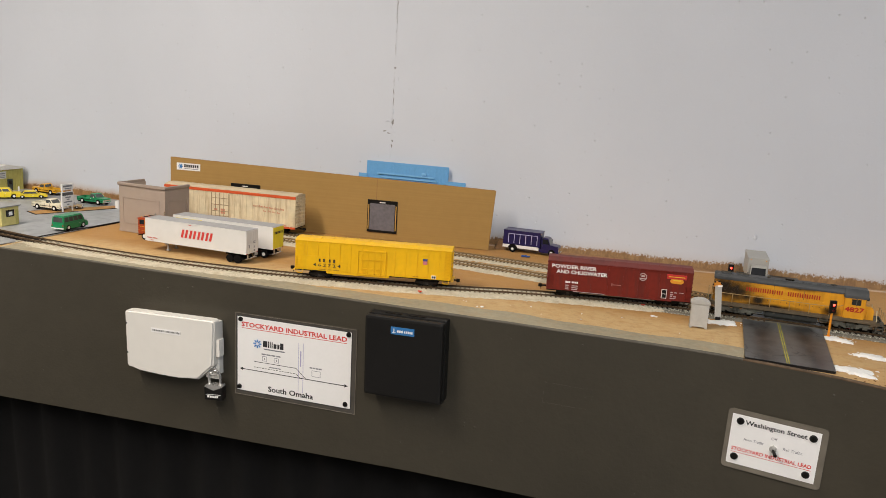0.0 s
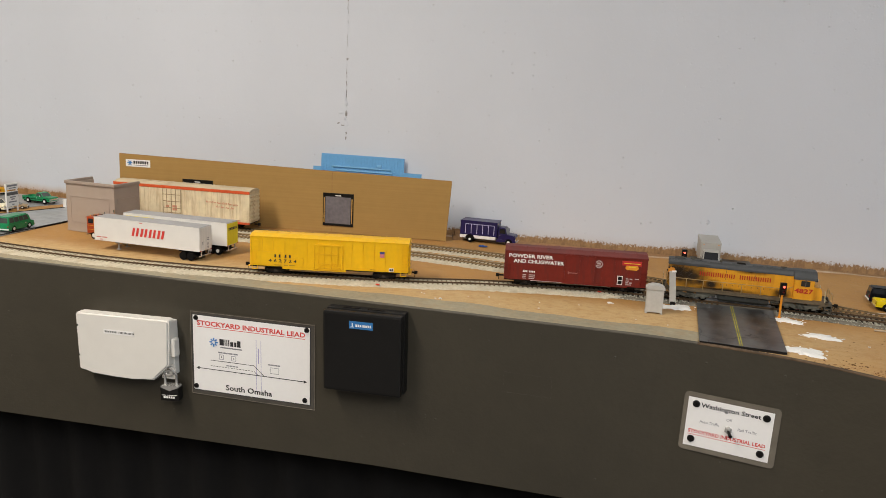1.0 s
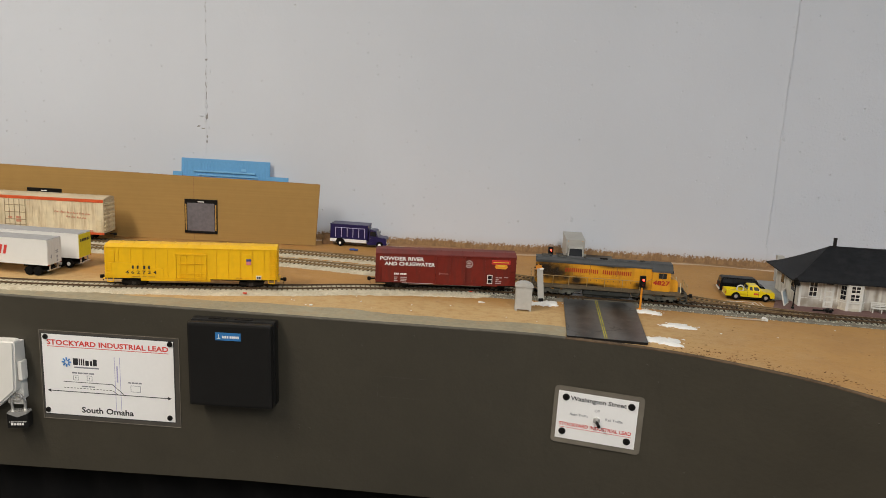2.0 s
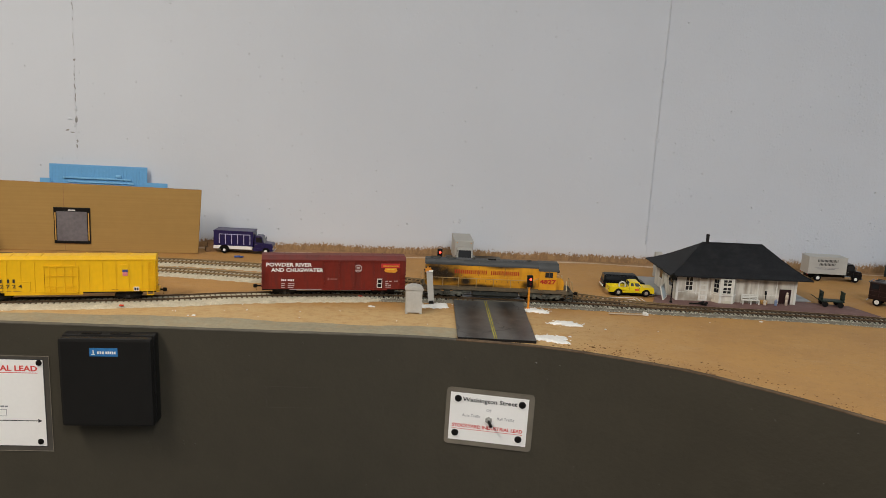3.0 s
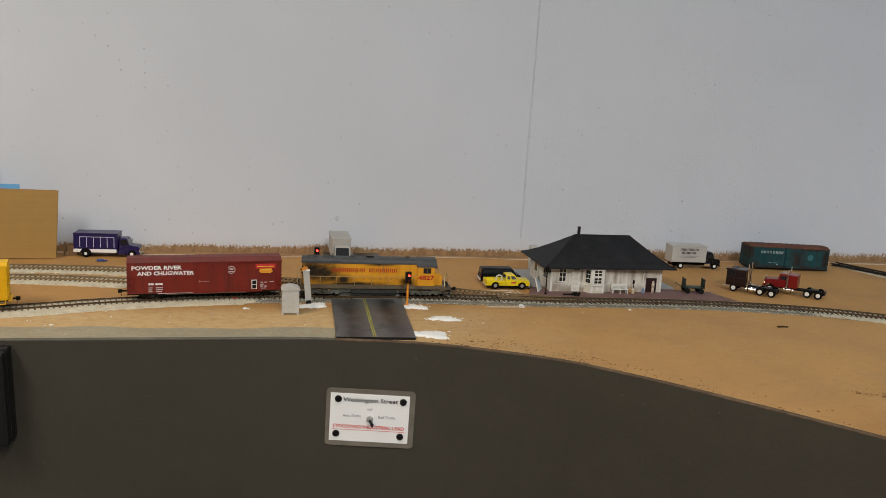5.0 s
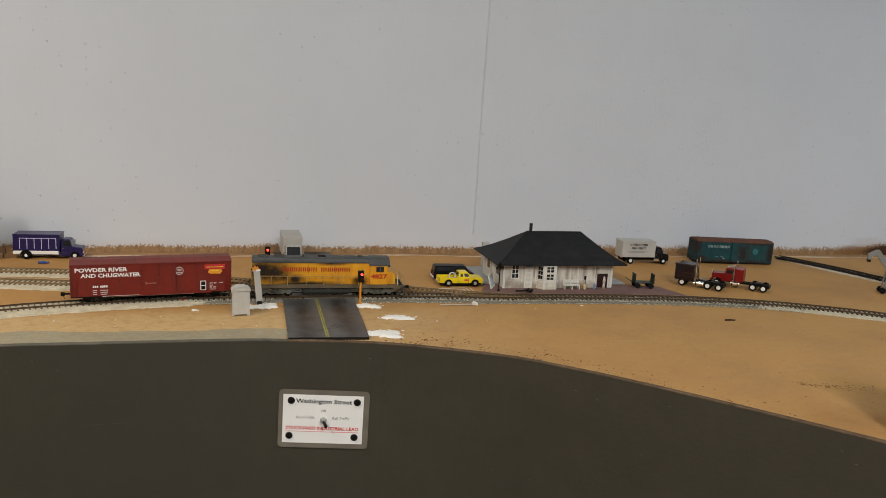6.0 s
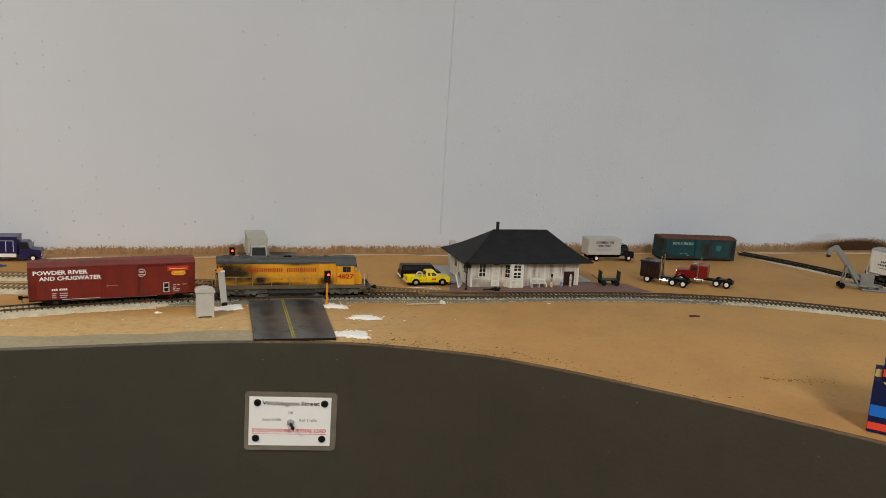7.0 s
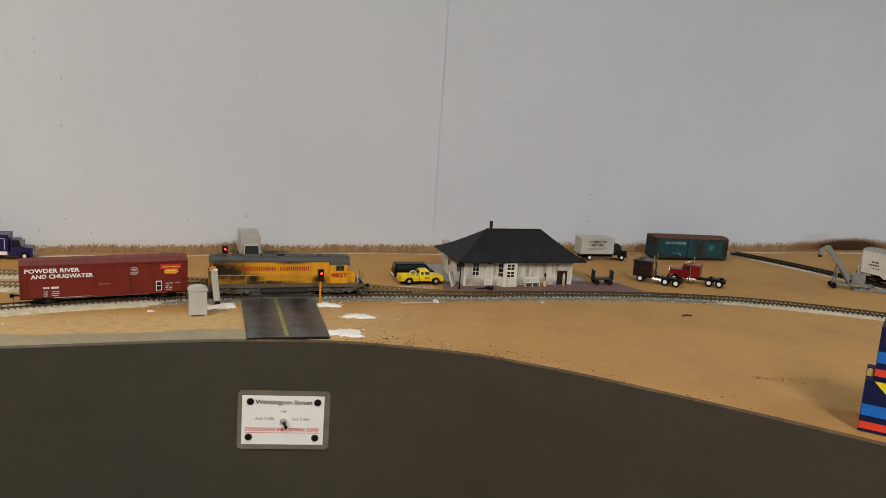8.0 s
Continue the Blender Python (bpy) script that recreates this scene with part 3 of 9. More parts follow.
# unseen west wall, kept white as a reflector for the fascia's sheen
shell("wall_west", ROOM_W - 0.1, ROOM_W, ROOM_S, 0.2, FLOOR_Z, CEIL_Z, mat("white_reflector_paint", (0.74, 0.72, 0.68), 0.7, var=0.04, scale=6), "unseen white room wall added to reflect light onto the fascia")

DIFFUSER = glow("lamp_diffuser", (1.0, 0.95, 0.88), 3.0)
for lx_, ly_, pw_, col_ in LAMPS:
    fit_ = thing("ceiling_light", "white rectangular ceiling light fitting with diffuser", "light", pose(lx_, ly_, CEIL_Z), "ceiling lights")
    part("frame", boxes((-180, 180, -630, 630, -60, 0), bevel=6), WHITE, fit_)
    part("diffuser", boxes((-150, 150, -600, 600, -66, -60.5)), DIFFUSER, fit_)

# the back wall: three cast panels that meet in jagged joints
SEAMS = (-0.925, 0.0)
rng = random.Random(5)


def seam_line(x, wob=0.0009, lean=0.0):
    pts, off = [], 0.0
    z = FLOOR_Z
    while z < CEIL_Z:
        off = off * 0.86 + rng.uniform(-wob, wob)
        pts.append((x + off + lean * max(0.0, z - 0.1), z))
        z += 0.006 if -0.05 < z < 0.6 else 0.05
    pts.append((x + lean * (CEIL_Z - 0.1), CEIL_Z))
    return pts


wall_n = tagged(new("wall_north"), "white painted cast concrete wall with pin holes and cracks", "", "", "structure")
lines_ = [[(ROOM_W, FLOOR_Z), (ROOM_W, CEIL_Z)], seam_line(SEAMS[0]), seam_line(SEAMS[1], 0.0008, 0.009), [(ROOM_E, FLOOR_Z), (ROOM_E, CEIL_Z)]]
for k in range(3):
    bm = bmesh.new()
    left, right = lines_[k], lines_[k + 1]
    gap = (0, 0.00011, 0.00007, 0)
    outline = [((x + gap[k]) * 1000, z * 1000) for x, z in left] + [((x - gap[k + 1]) * 1000, z * 1000) for x, z in reversed(right)]
    prism(bm, outline, 0.0, 1.6, "y")
    part("panel", bm, WALL_PAINT, wall_n)
part("backing", boxes((ROOM_W * 1000, ROOM_E * 1000, 1.7, 200, FLOOR_Z * 1000, CEIL_Z * 1000)), mat("joint_filler", (0.50, 0.49, 0.48), 0.9, var=0.35, scale=400), wall_n)


def blister(bm, x, z, rx, rz, h):
    """A flake of lifted paint on the wall."""
    k = 9
    rim, top = [], []
    for i in range(k):
        a = 2 * math.pi * i / k
        q = rng.uniform(0.7, 1.25)
        rim.append(bm.verts.new((x + rx * q * math.cos(a), 0.05, z + rz * q * math.sin(a))))
        top.append(bm.verts.new((x + rx * q * 0.55 * math.cos(a), -h * rng.uniform(0.6, 1.1), z + rz * q * 0.55 * math.sin(a))))
    bm.faces.new(top)
    for i in range(k):
        j = (i + 1) % k
        bm.faces.new((rim[i], rim[j], top[j], top[i]))


bm = bmesh.new()
for x, z, rx, rz, h in ((-925, 212, 3, 5, 1.6), (-934, 196, 5, 2.2, 1.2), (-927, 188, 2.5, 4.5, 1.3), (-921, 176, 2, 3, 1), (-924, 248, 1.6, 4, 0.8), (-918, 268, 1.4, 5, 0.8),
                       (-312, 60, 3.2, 5.0, 1.4), (-322, 58, 1.6, 1.6, 0.7), (6, 96, 2, 6, 0.9), (5, 206, 2.4, 3.5, 0.9), (-3, 260, 1.5, 6, 0.8), (3, 330, 1.6, 6, 0.8), (95, 213, 3.5, 5, 1.0), (88, 219, 2, 3, 0.8)):
    blister(bm, x, z, rx, rz, h)
for _ in range(260):
    blister(bm, rng.triangular(-1300, 950, 500), rng.uniform(60, 520), rng.uniform(0.4, 1.3), rng.uniform(0.4, 1.6), rng.uniform(0.2, 0.6))
for k in range(260):
    z_ = 35 + 2 * k + rng.uniform(-1, 1)
    blister(bm, 0.009 * (z_ - 100) + rng.uniform(-0.7, 0.5), z_, rng.uniform(0.8, 1.5), rng.uniform(1.0, 2.6), rng.uniform(0.8, 1.7))
for _ in range(70):
    blister(bm, -925 + rng.uniform(-1.4, 1.4), rng.uniform(150, 560), rng.uniform(0.5, 1.2), rng.uniform(0.8, 2.8), rng.uniform(0.3, 0.9))
tagged(part("paint_flakes", bm, WALL_PAINT, wall_n), kind="stuff")
# chipped spots along the first joint, bare and dark
bm = bmesh.new()


def chip(bm, x, z, rx, rz):
    k = 8
    vs = []
    for i in range(k):
        a = 2 * math.pi * i / k
        q = rng.uniform(0.5, 1.25)
        vs.append(bm.verts.new((x + rx * q * math.cos(a), -0.12, z + rz * q * math.sin(a))))
    bm.faces.new(vs)


for x, z, rx, rz in ((-925, 196, 2.8, 5.6), (-926.5, 190, 3.6, 1.8), (-939, 178, 4.0, 1.6), (-931, 175, 4.2, 1.0), (-924.5, 161, 2.6, 3.2), (-925, 153, 1.3, 4.0), (-924, 287, 2.2, 1.9), (-925, 315, 0.9, 2.4), (-926, 248, 0.8, 5.0), (-924.6, 232, 0.9, 3.6)):
    chip(bm, x, z, rx, rz)
for _ in range(60):
    chip(bm, -925 + rng.uniform(-0.9, 0.9), rng.uniform(205, 560), rng.uniform(0.5, 1.1), rng.uniform(1.0, 4.5))
for _ in range(50):
    z_ = rng.uniform(40, 520)
    chip(bm, 0.009 * (z_ - 100) + rng.uniform(-0.8, 0.8), z_, rng.uniform(0.3, 0.7), rng.uniform(0.8, 3.0))
for _ in range(60):
    chip(bm, rng.uniform(-1500, 900), rng.uniform(90, 560), rng.uniform(0.4, 1.2), rng.uniform(0.25, 0.5))
tagged(part("paint_chips", bm, mat("bare_concrete", (0.27, 0.267, 0.265), 0.9, var=0.4, scale=500), wall_n), kind="stuff")

# ---- the layout's table ----
EDGE = [(-2.0, -0.452), (-1.6, -0.452), (-1.2, -0.4515), (-0.8, -0.4515), (-0.5, -0.4515), (-0.40, -0.452), (-0.342, -0.4572), (-0.2545, -0.4722), (-0.185, -0.4975), (-0.1145, -0.5337),
        (-0.06, -0.577), (-0.0072, -0.6269), (0.069, -0.707), (0.1537, -0.802), (0.26, -0.93), (0.42, -1.14), (0.62, -1.40)]


def smooth_line(pts, step=0.008):
    """A Catmull-Rom line through the points, evenly stepped."""
    p = [np.array(q, float) for q in pts]
    p = [2 * p[0] - p[1]] + p + [2 * p[-1] - p[-2]]
    out = []
    for i in range(1, len(p) - 2):
        k = max(2, int(np.linalg.norm(p[i + 1] - p[i]) / step))
        for j in range(k):
            t = j / k
            out.append(0.5 * (2 * p[i] + (p[i + 1] - p[i - 1]) * t + (2 * p[i - 1] - 5 * p[i] + 4 * p[i + 1] - p[i + 2]) * t * t + (3 * p[i] - p[i - 1] - 3 * p[i + 1] + p[i + 2]) * t**3))
    out.append(p[-2])
    return np.array(out)


def offsets(line):
    """Unit normals (to the left of travel) along a line."""
    d = np.gradient(line, axis=0)
    d /= np.linalg.norm(d, axis=1)[:, None]
    return np.stack([-d[:, 1], d[:, 0]], 1)


edge = smooth_line(EDGE, 0.012)
edge_n = offsets(edge)


def ribbon(bm, line, profile):
    """Sweeps (offset, z) points, in metres, along a flat line; offsets run to the left of travel."""
    n = offsets(line)
    rows = [[bm.verts.new(((p[0] + q[0] * o) * 1000, (p[1] + q[1] * o) * 1000, z * 1000)) for o, z in profile] for p, q in zip(line, n)]
    for a, b in zip(rows, rows[1:]):
        for i in range(len(profile) - 1):
            bm.faces.new((a[i], b[i], b[i + 1], a[i + 1]))
    return rows


def closed_ribbon(bm, line, profile):
    rows = ribbon(bm, line, list(profile) + [profile[0]])
    bmesh.ops.remove_doubles(bm, verts=bm.verts, dist=0.0001)
    return rows


# table top: one sheet from the fascia to the wall
bm = bmesh.new()
ky = 26
grid = []
for p in edge:
    row = []
    for j in range(ky + 1):
        f = j / ky
        y = p[1] + (-0.0005 - p[1]) * f
        z = 0.0006 * noise.noise(Vector((p[0] * 9, y * 9, 1))) * min(1, f * 6) * min(1, (1 - f) * 6)
        row.append(bm.verts.new((p[0] * 1000, y * 1000, z * 1000)))
    grid.append(row)
for x in (0.75, 0.95, 1.2, 1.5):
    grid.append([bm.verts.new((x * 1000, (-1.40 + (1.40 - 0.0005) * j / ky) * 1000, 0)) for j in range(ky + 1)])
for a, b in zip(grid, grid[1:]):
    for j in range(ky):
        bm.faces.new((a[j], b[j], b[j + 1], a[j + 1]))
tagged(part("ground", bm, SAND, smooth=True), "tan painted scenery base of a model railway", "", "", "structure")
bm = bmesh.new()
closed_ribbon(bm, edge, [(0.012, -0.004), (0.35, -0.004), (0.35, -0.022), (0.012, -0.022)])
tagged(part("bench_deck", bm, mat("plywood_deck", (0.35, 0.25, 0.15), 0.8, var=0.2, scale=60)), "plywood deck under the model railway scenery", "", "", "structure")

# fascia, cut a little deeper towards the west
fascia = tagged(new("fascia"), "charcoal painted hardboard fascia curving along the layout", "", "", "structure")
bm = bmesh.new()
closed_ribbon(bm, edge, [(0.0005, 0.0006), (-0.0030, 0.0002), (-0.0034, -0.0008), (-0.0034, -0.211), (0.0005, -0.211)])
for v in bm.verts:
    if v.co.z < -100:
        v.co.z = -204.8 + min(0.0, (v.co.x + 700) * 0.027)
part("board", bm, FASCIA, fascia)
for part_of, lip_mat, lip_label in ((edge[edge[:, 0] < -0.335], FASCIA_LIP, "paler grey upper edge"), (edge[edge[:, 0] >= -0.345], mat("brown_rubbed_lip", (0.105, 0.070, 0.042), 0.8, var=0.5, scale=160), "brown rubbed upper edge")):
    bm = bmesh.new()
    closed_ribbon(bm, part_of, [(0.0006, 0.0012), (-0.0033, 0.0009), (-0.0037, 0.0003), (-0.0037, -0.0007), (0.0006, -0.0007)])
    part("lip", bm, lip_mat, fascia, lip_label)


def edge_at(x):
    i = int(np.argmin(abs(edge[:, 0] - x)))
    return edge[i], edge_n[i]


bm = bmesh.new()
for k in range(64):
    x = rng.uniform(-1.3, 0.2)
    p, q = edge_at(x)
    z = -rng.choice((0.014, 0.02, 0.03, 0.075, 0.13, 0.17)) + rng.uniform(-0.006, 0.004)
    c = Vector(((p[0] - q[0] * 0.0034) * 1000, (p[1] - q[1] * 0.0034) * 1000, z * 1000))
    rr = rng.uniform(0.9, 2.2)
    rod(bm, c + Vector((q[0], q[1], 0)) * 0.3, c - Vector((q[0], q[1], 0)) * rng.uniform(0.2, 0.42), rr, 10, rr * 0.35)
tagged(part("screw_fillings", bm, FASCIA, fascia, "painted-over screw heads"), kind="stuff")
# ghost outline of a filled opening
bm = bmesh.new()
p0 = -453.6 - 1.4
for x0, x1, z0, z1 in ((-548, -492, -63, -62), (-548, -547, -86, -62), (-493, -492, -86, -62), (-548, -492, -87, -86)):
    box(bm, x0, x1, p0 - 0.03, p0 + 0.6, z0, z1)
part("patched_opening", bm, FASCIA, fascia, "faint outline of a filled opening")

# black skirt
bm = bmesh.new()
skirt = smooth_line(EDGE, 0.010)
sn = offsets(skirt)
run, rows_ = 0.0, []
for i, (p, q) in enumerate(zip(skirt, sn)):
    if i:
        run += float(np.linalg.norm(skirt[i] - skirt[i - 1]))
    fold = 0.045 + 0.007 * math.sin(run * 95) + 0.004 * math.sin(run * 41 + 1)
    rows_.append([bm.verts.new(((p[0] + q[0] * (fold * s + 0.004)) * 1000, (p[1] + q[1] * (fold * s + 0.004)) * 1000, z * 1000)) for z, s in ((-0.19, 0.6), (-0.25, 0.8), (-0.6, 1.2), (FLOOR_Z + 0.01, 1.5))])
for a, b in zip(rows_, rows_[1:]):
    for i in range(3):
        bm.faces.new((a[i], b[i], b[i + 1], a[i + 1]))
tagged(part("skirt", bm, CURTAIN, smooth=True), "black pleated cloth skirt hanging under the layout", "curtain", "", "structure")

# the same paint brushed out on to the ground
bm = bmesh.new()
x, prev = -1.95, None
while x < 1.15:
    w = 0.017 + 0.006 * math.sin(x * 9) + 0.004 * math.sin(x * 29 + 1) + rng.uniform(-0.002, 0.002)
    cur = [bm.verts.new((x * 1000, -w * 1000, 0.75)), bm.verts.new((x * 1000, -0.8, 1.0))]
    if prev:
        bm.faces.new((prev[0], cur[0], cur[1], prev[1]))
    prev = cur
    x += 0.004
tagged(part("painted_verge", bm, mat("brown_verge", (0.34, 0.20, 0.095), 0.85, var=0.25, scale=140, dirt=(0.24, 0.13, 0.06), dirt_amount=0.5)), "brown brushed paint along the foot of the wall", "", "", "structure")
# low plaster fillet where ground meets wall
bm = bmesh.new()
x, prev = -1.95, None
while x < 1.15:
    w, h = 0.0165 + 0.006 * math.sin(x * 9) + 0.004 * math.sin(x * 29 + 1) + 0.002 * rng.random(), 0.0014 + 0.0006 * math.sin(x * 31)
    cur = [bm.verts.new((x * 1000, -w * 1000 - 5.5, 0.1)), bm.verts.new((x * 1000, -w * 1000 - 3.0, h * 1000)), bm.verts.new((x * 1000, -w * 1000 - 0.5, 0.3))]
    if prev:
        for i in range(2):
            bm.faces.new((prev[i], cur[i], cur[i + 1], prev[i + 1]))
    prev = cur
    x += 0.008
tagged(part("fillet", bm, mat("pinkish_plaster", (0.56, 0.42, 0.30), 0.9, var=0.3, scale=120, bump=0.5, dirt=(0.40, 0.25, 0.13), dirt_amount=0.9), smooth=True), "pinkish plaster ridge along the painted verge", "", "", "structure")

# ---- tracks ----
MAIN = [(-1.95, -0.27), (-1.70, -0.325), (-1.55, -0.355), (-1.41, -0.381), (-1.277, -0.3995), (-1.121, -0.4065), (-1.005, -0.402), (-0.902, -0.3885), (-0.79, -0.366), (-0.684, -0.340), (-0.62, -0.3185), (-0.55, -0.3015), (-0.484, -0.2895),
        (-0.42, -0.283), (-0.30, -0.281), (-0.20, -0.2845), (-0.12, -0.291), (-0.0566, -0.298), (0.05, -0.304), (0.132, -0.3105), (0.20, -0.3195), (0.265, -0.333), (0.3414, -0.3577), (0.41, -0.3905), (0.473, -0.430), (0.52, -0.464), (0.64, -0.57), (0.80, -0.73)]
MIDDLE = [(-1.192, -0.191), (-1.05, -0.186), (-0.86, -0.188), (-0.74, -0.191), (-0.68, -0.196), (-0.611, -0.206), (-0.555, -0.216), (-0.488, -0.234), (-0.441, -0.2505), (-0.40, -0.265), (-0.35, -0.2775), (-0.31, -0.2808)]
REAR = [(-1.280, -0.1475), (-1.25, -0.147), (-1.05, -0.138), (-0.9, -0.1325), (-0.756, -0.130), (-0.70, -0.1325), (-0.63, -0.1395), (-0.566, -0.149), (-0.494, -0.166), (-0.44, -0.183), (-0.36, -0.2065), (-0.28, -0.226), (-0.246, -0.2335), (-0.20, -0.243), (-0.165, -0.2535), (-0.125, -0.2695), (-0.085, -0.284), (-0.03, -0.2985), (0.0, -0.301)]
SPUR = [(0.585, -0.030), (0.60, -0.062), (0.6233, -0.1155), (0.642, -0.168), (0.655, -0.217), (0.672, -0.285), (0.69, -0.37), (0.70, -0.45)]
GAUGE = 0.0165
TRACK_Z = 0.0012


def at_x(pts, x):
    line = smooth_line(pts, 0.004)
    return float(np.interp(x, line[:, 0], line[:, 1]))


def tie_places(line, pitch, skip=()):
    """Pose of every crosstie along a line, a little uneven as ties are."""
    seg = np.linalg.norm(np.diff(line, axis=0), axis=1)
    s = np.r_[0, np.cumsum(seg)]
    n = offsets(line)
    out = []
    for d in np.arange(pitch, s[-1], pitch):
        c = np.array([np.interp(d, s, line[:, 0]), np.interp(d, s, line[:, 1])])
        if any(a < c[0] < b for a, b in skip):
            continue
        q = np.array([np.interp(d, s, n[:, 0]), np.interp(d, s, n[:, 1])])
        a = math.atan2(q[1], q[0]) + rng.uniform(-0.02, 0.02)
        out.append(Matrix.Translation((c[0], c[1], TRACK_Z + 0.0009)) @ Matrix.Rotation(a, 4, "Z"))
    return out


TIE_MESH = bpy.data.meshes.new("tie")
bm = boxes((-14.5, 14.5, -1.15, 1.15, -0.9, 0.9))
bmesh.ops.bevel(bm, geom=[e for e in bm.edges if all(v.co.z > 0.5 for v in e.verts)], offset=0.25, segments=1, affect="EDGES")
bmesh.ops.scale(bm, vec=(MM, MM, MM), verts=bm.verts)
bm.to_mesh(TIE_MESH)
bm.free()
TIE_MESH.materials.append(TIE_PIECE)
TIE_MESH_DUSTY = TIE_MESH.copy()
TIE_MESH_DUSTY.materials[0] = TIE_PIECE_DUSTY


def lay_track(name, pts, label, tie_mat, rail_mat=RAIL, pitch=0.0062, skip=(), clip=None, single=None):
    line = smooth_line(pts, 0.006)
    if clip:
        line = line[(line[:, 0] >= clip[0]) & (line[:, 0] <= clip[1])]
    ob = tagged(new(name), label, "track", "model railway tracks", "structure")
    for sgn in (-1, 1):
        o = sgn * (GAUGE / 2 + 0.0004)
        bm = bmesh.new()
        z = TRACK_Z + 0.0018
        closed_ribbon(bm, line, [(o - 0.0008, z), (o + 0.0008, z), (o + 0.0004, z + 0.0004), (o + 0.00045, z + 0.0021), (o - 0.00045, z + 0.0021), (o - 0.0004, z + 0.0004)])
        rail = part("rail", bm, rail_mat, ob)
        bm = bmesh.new()
        ribbon(bm, line, [(o - 0.0004, z + 0.00214), (o + 0.0004, z + 0.00214)])
        part("railhead", bm, RAIL_TOP, rail, "polished running surface, golden highlight in its colour")
    bm = bmesh.new()
    for m in tie_places(line, pitch, skip):
        if single and single[0] < m.translation.x < single[1]:
            tie = new("tie", TIE_MESH if m.translation.x > -0.45 else TIE_MESH_DUSTY)
            tie.parent, tie.matrix_basis = ob, m
        else:
            m = m.copy()
            m.translation *= 1000
            bmesh.ops.create_cube(bm, size=1.0, matrix=m @ Matrix.Diagonal((29, 2.3, 1.8, 1)))
    tagged(part("ties", bm, tie_mat, ob, "moulded plastic crossties"), kind="stuff")
    return ob


RAIL_Z = TRACK_Z + 0.0018 + 0.0021
lay_track("main_track", MAIN, "model railway main track on brown plastic ties", TIE, skip=((-0.345, -0.243),), single=(-1.28, 0.44))
lay_track("middle_track", MIDDLE, "disused model siding joining the main track", TIE_DUSTY, RAIL_DUSTY)
lay_track("rear_track", REAR, "model industry spur running across the road", TIE_DUSTY, RAIL_DUSTY, skip=((-0.345, -0.243),))
lay_track("spur_track", SPUR, "short black-tied model spur by the wall", TIE_DARK, RAIL_BLACK)


def bed(name, pts, half, z, material, label, x0=-9, x1=9, rag=0.0022):
    """A raised ballast bed with an uneven edge."""
    line = smooth_line(pts, 0.004)
    line = line[(line[:, 0] >= x0) & (line[:, 0] <= x1)]
    n = offsets(line)
    bm = bmesh.new()
    rows = []
    for p, q in zip(line, n):
        thin = min(1.0, 0.45 + min(p[0] - line[0][0], line[-1][0] - p[0]) / 0.07)
        a = half[0] * thin + rng.uniform(-rag, rag)
        b = half[1] * thin + rng.uniform(-rag, rag)
        prof = [(-a, -0.0002), (-a + 0.003, z * 0.75 * thin), (-0.010, z * thin), (0.010, z * thin), (b - 0.003, z * 0.75 * thin), (b, -0.0002)]
        rows.append([bm.verts.new(((p[0] + q[0] * o) * 1000, (p[1] + q[1] * o) * 1000, h * 1000)) for o, h in prof])
    for a, b in zip(rows, rows[1:]):
        for i in range(5):
            bm.faces.new((a[i], b[i], b[i + 1], a[i + 1]))
    return tagged(part(name, bm, material, smooth=True), label, "ballast", "", "structure")


bed("ballast_bed", MAIN, (0.031, 0.021), 0.0030, CREAM_BALLAST, "cream sand ballast under the model main track", -1.34, -0.41)
bed("ballast_bed", MIDDLE, (0.028, 0.027), 0.0028, CREAM_BALLAST, "cream sand ballast under the disused siding", -1.28, -0.36)
bed("ballast_bed", REAR, (0.024, 0.022), 0.0027, CREAM_BALLAST, "cream sand ballast under the industry spur", -1.28, -0.40)
bed("ballast_bed", MAIN, (0.027, 0.019), 0.0020, GREY_BALLAST, "grey gravel ballast under the model main track", -0.46, 0.34)
bed("ballast_bed", MAIN, (0.026, 0.016), 0.0023, CREAM_BALLAST, "pale ballast under the curved model track", 0.285, 0.80)
bed("ballast_bed", SPUR, (0.023, 0.014), 0.0012, CREAM_BALLAST, "pale ballast beside the short spur")


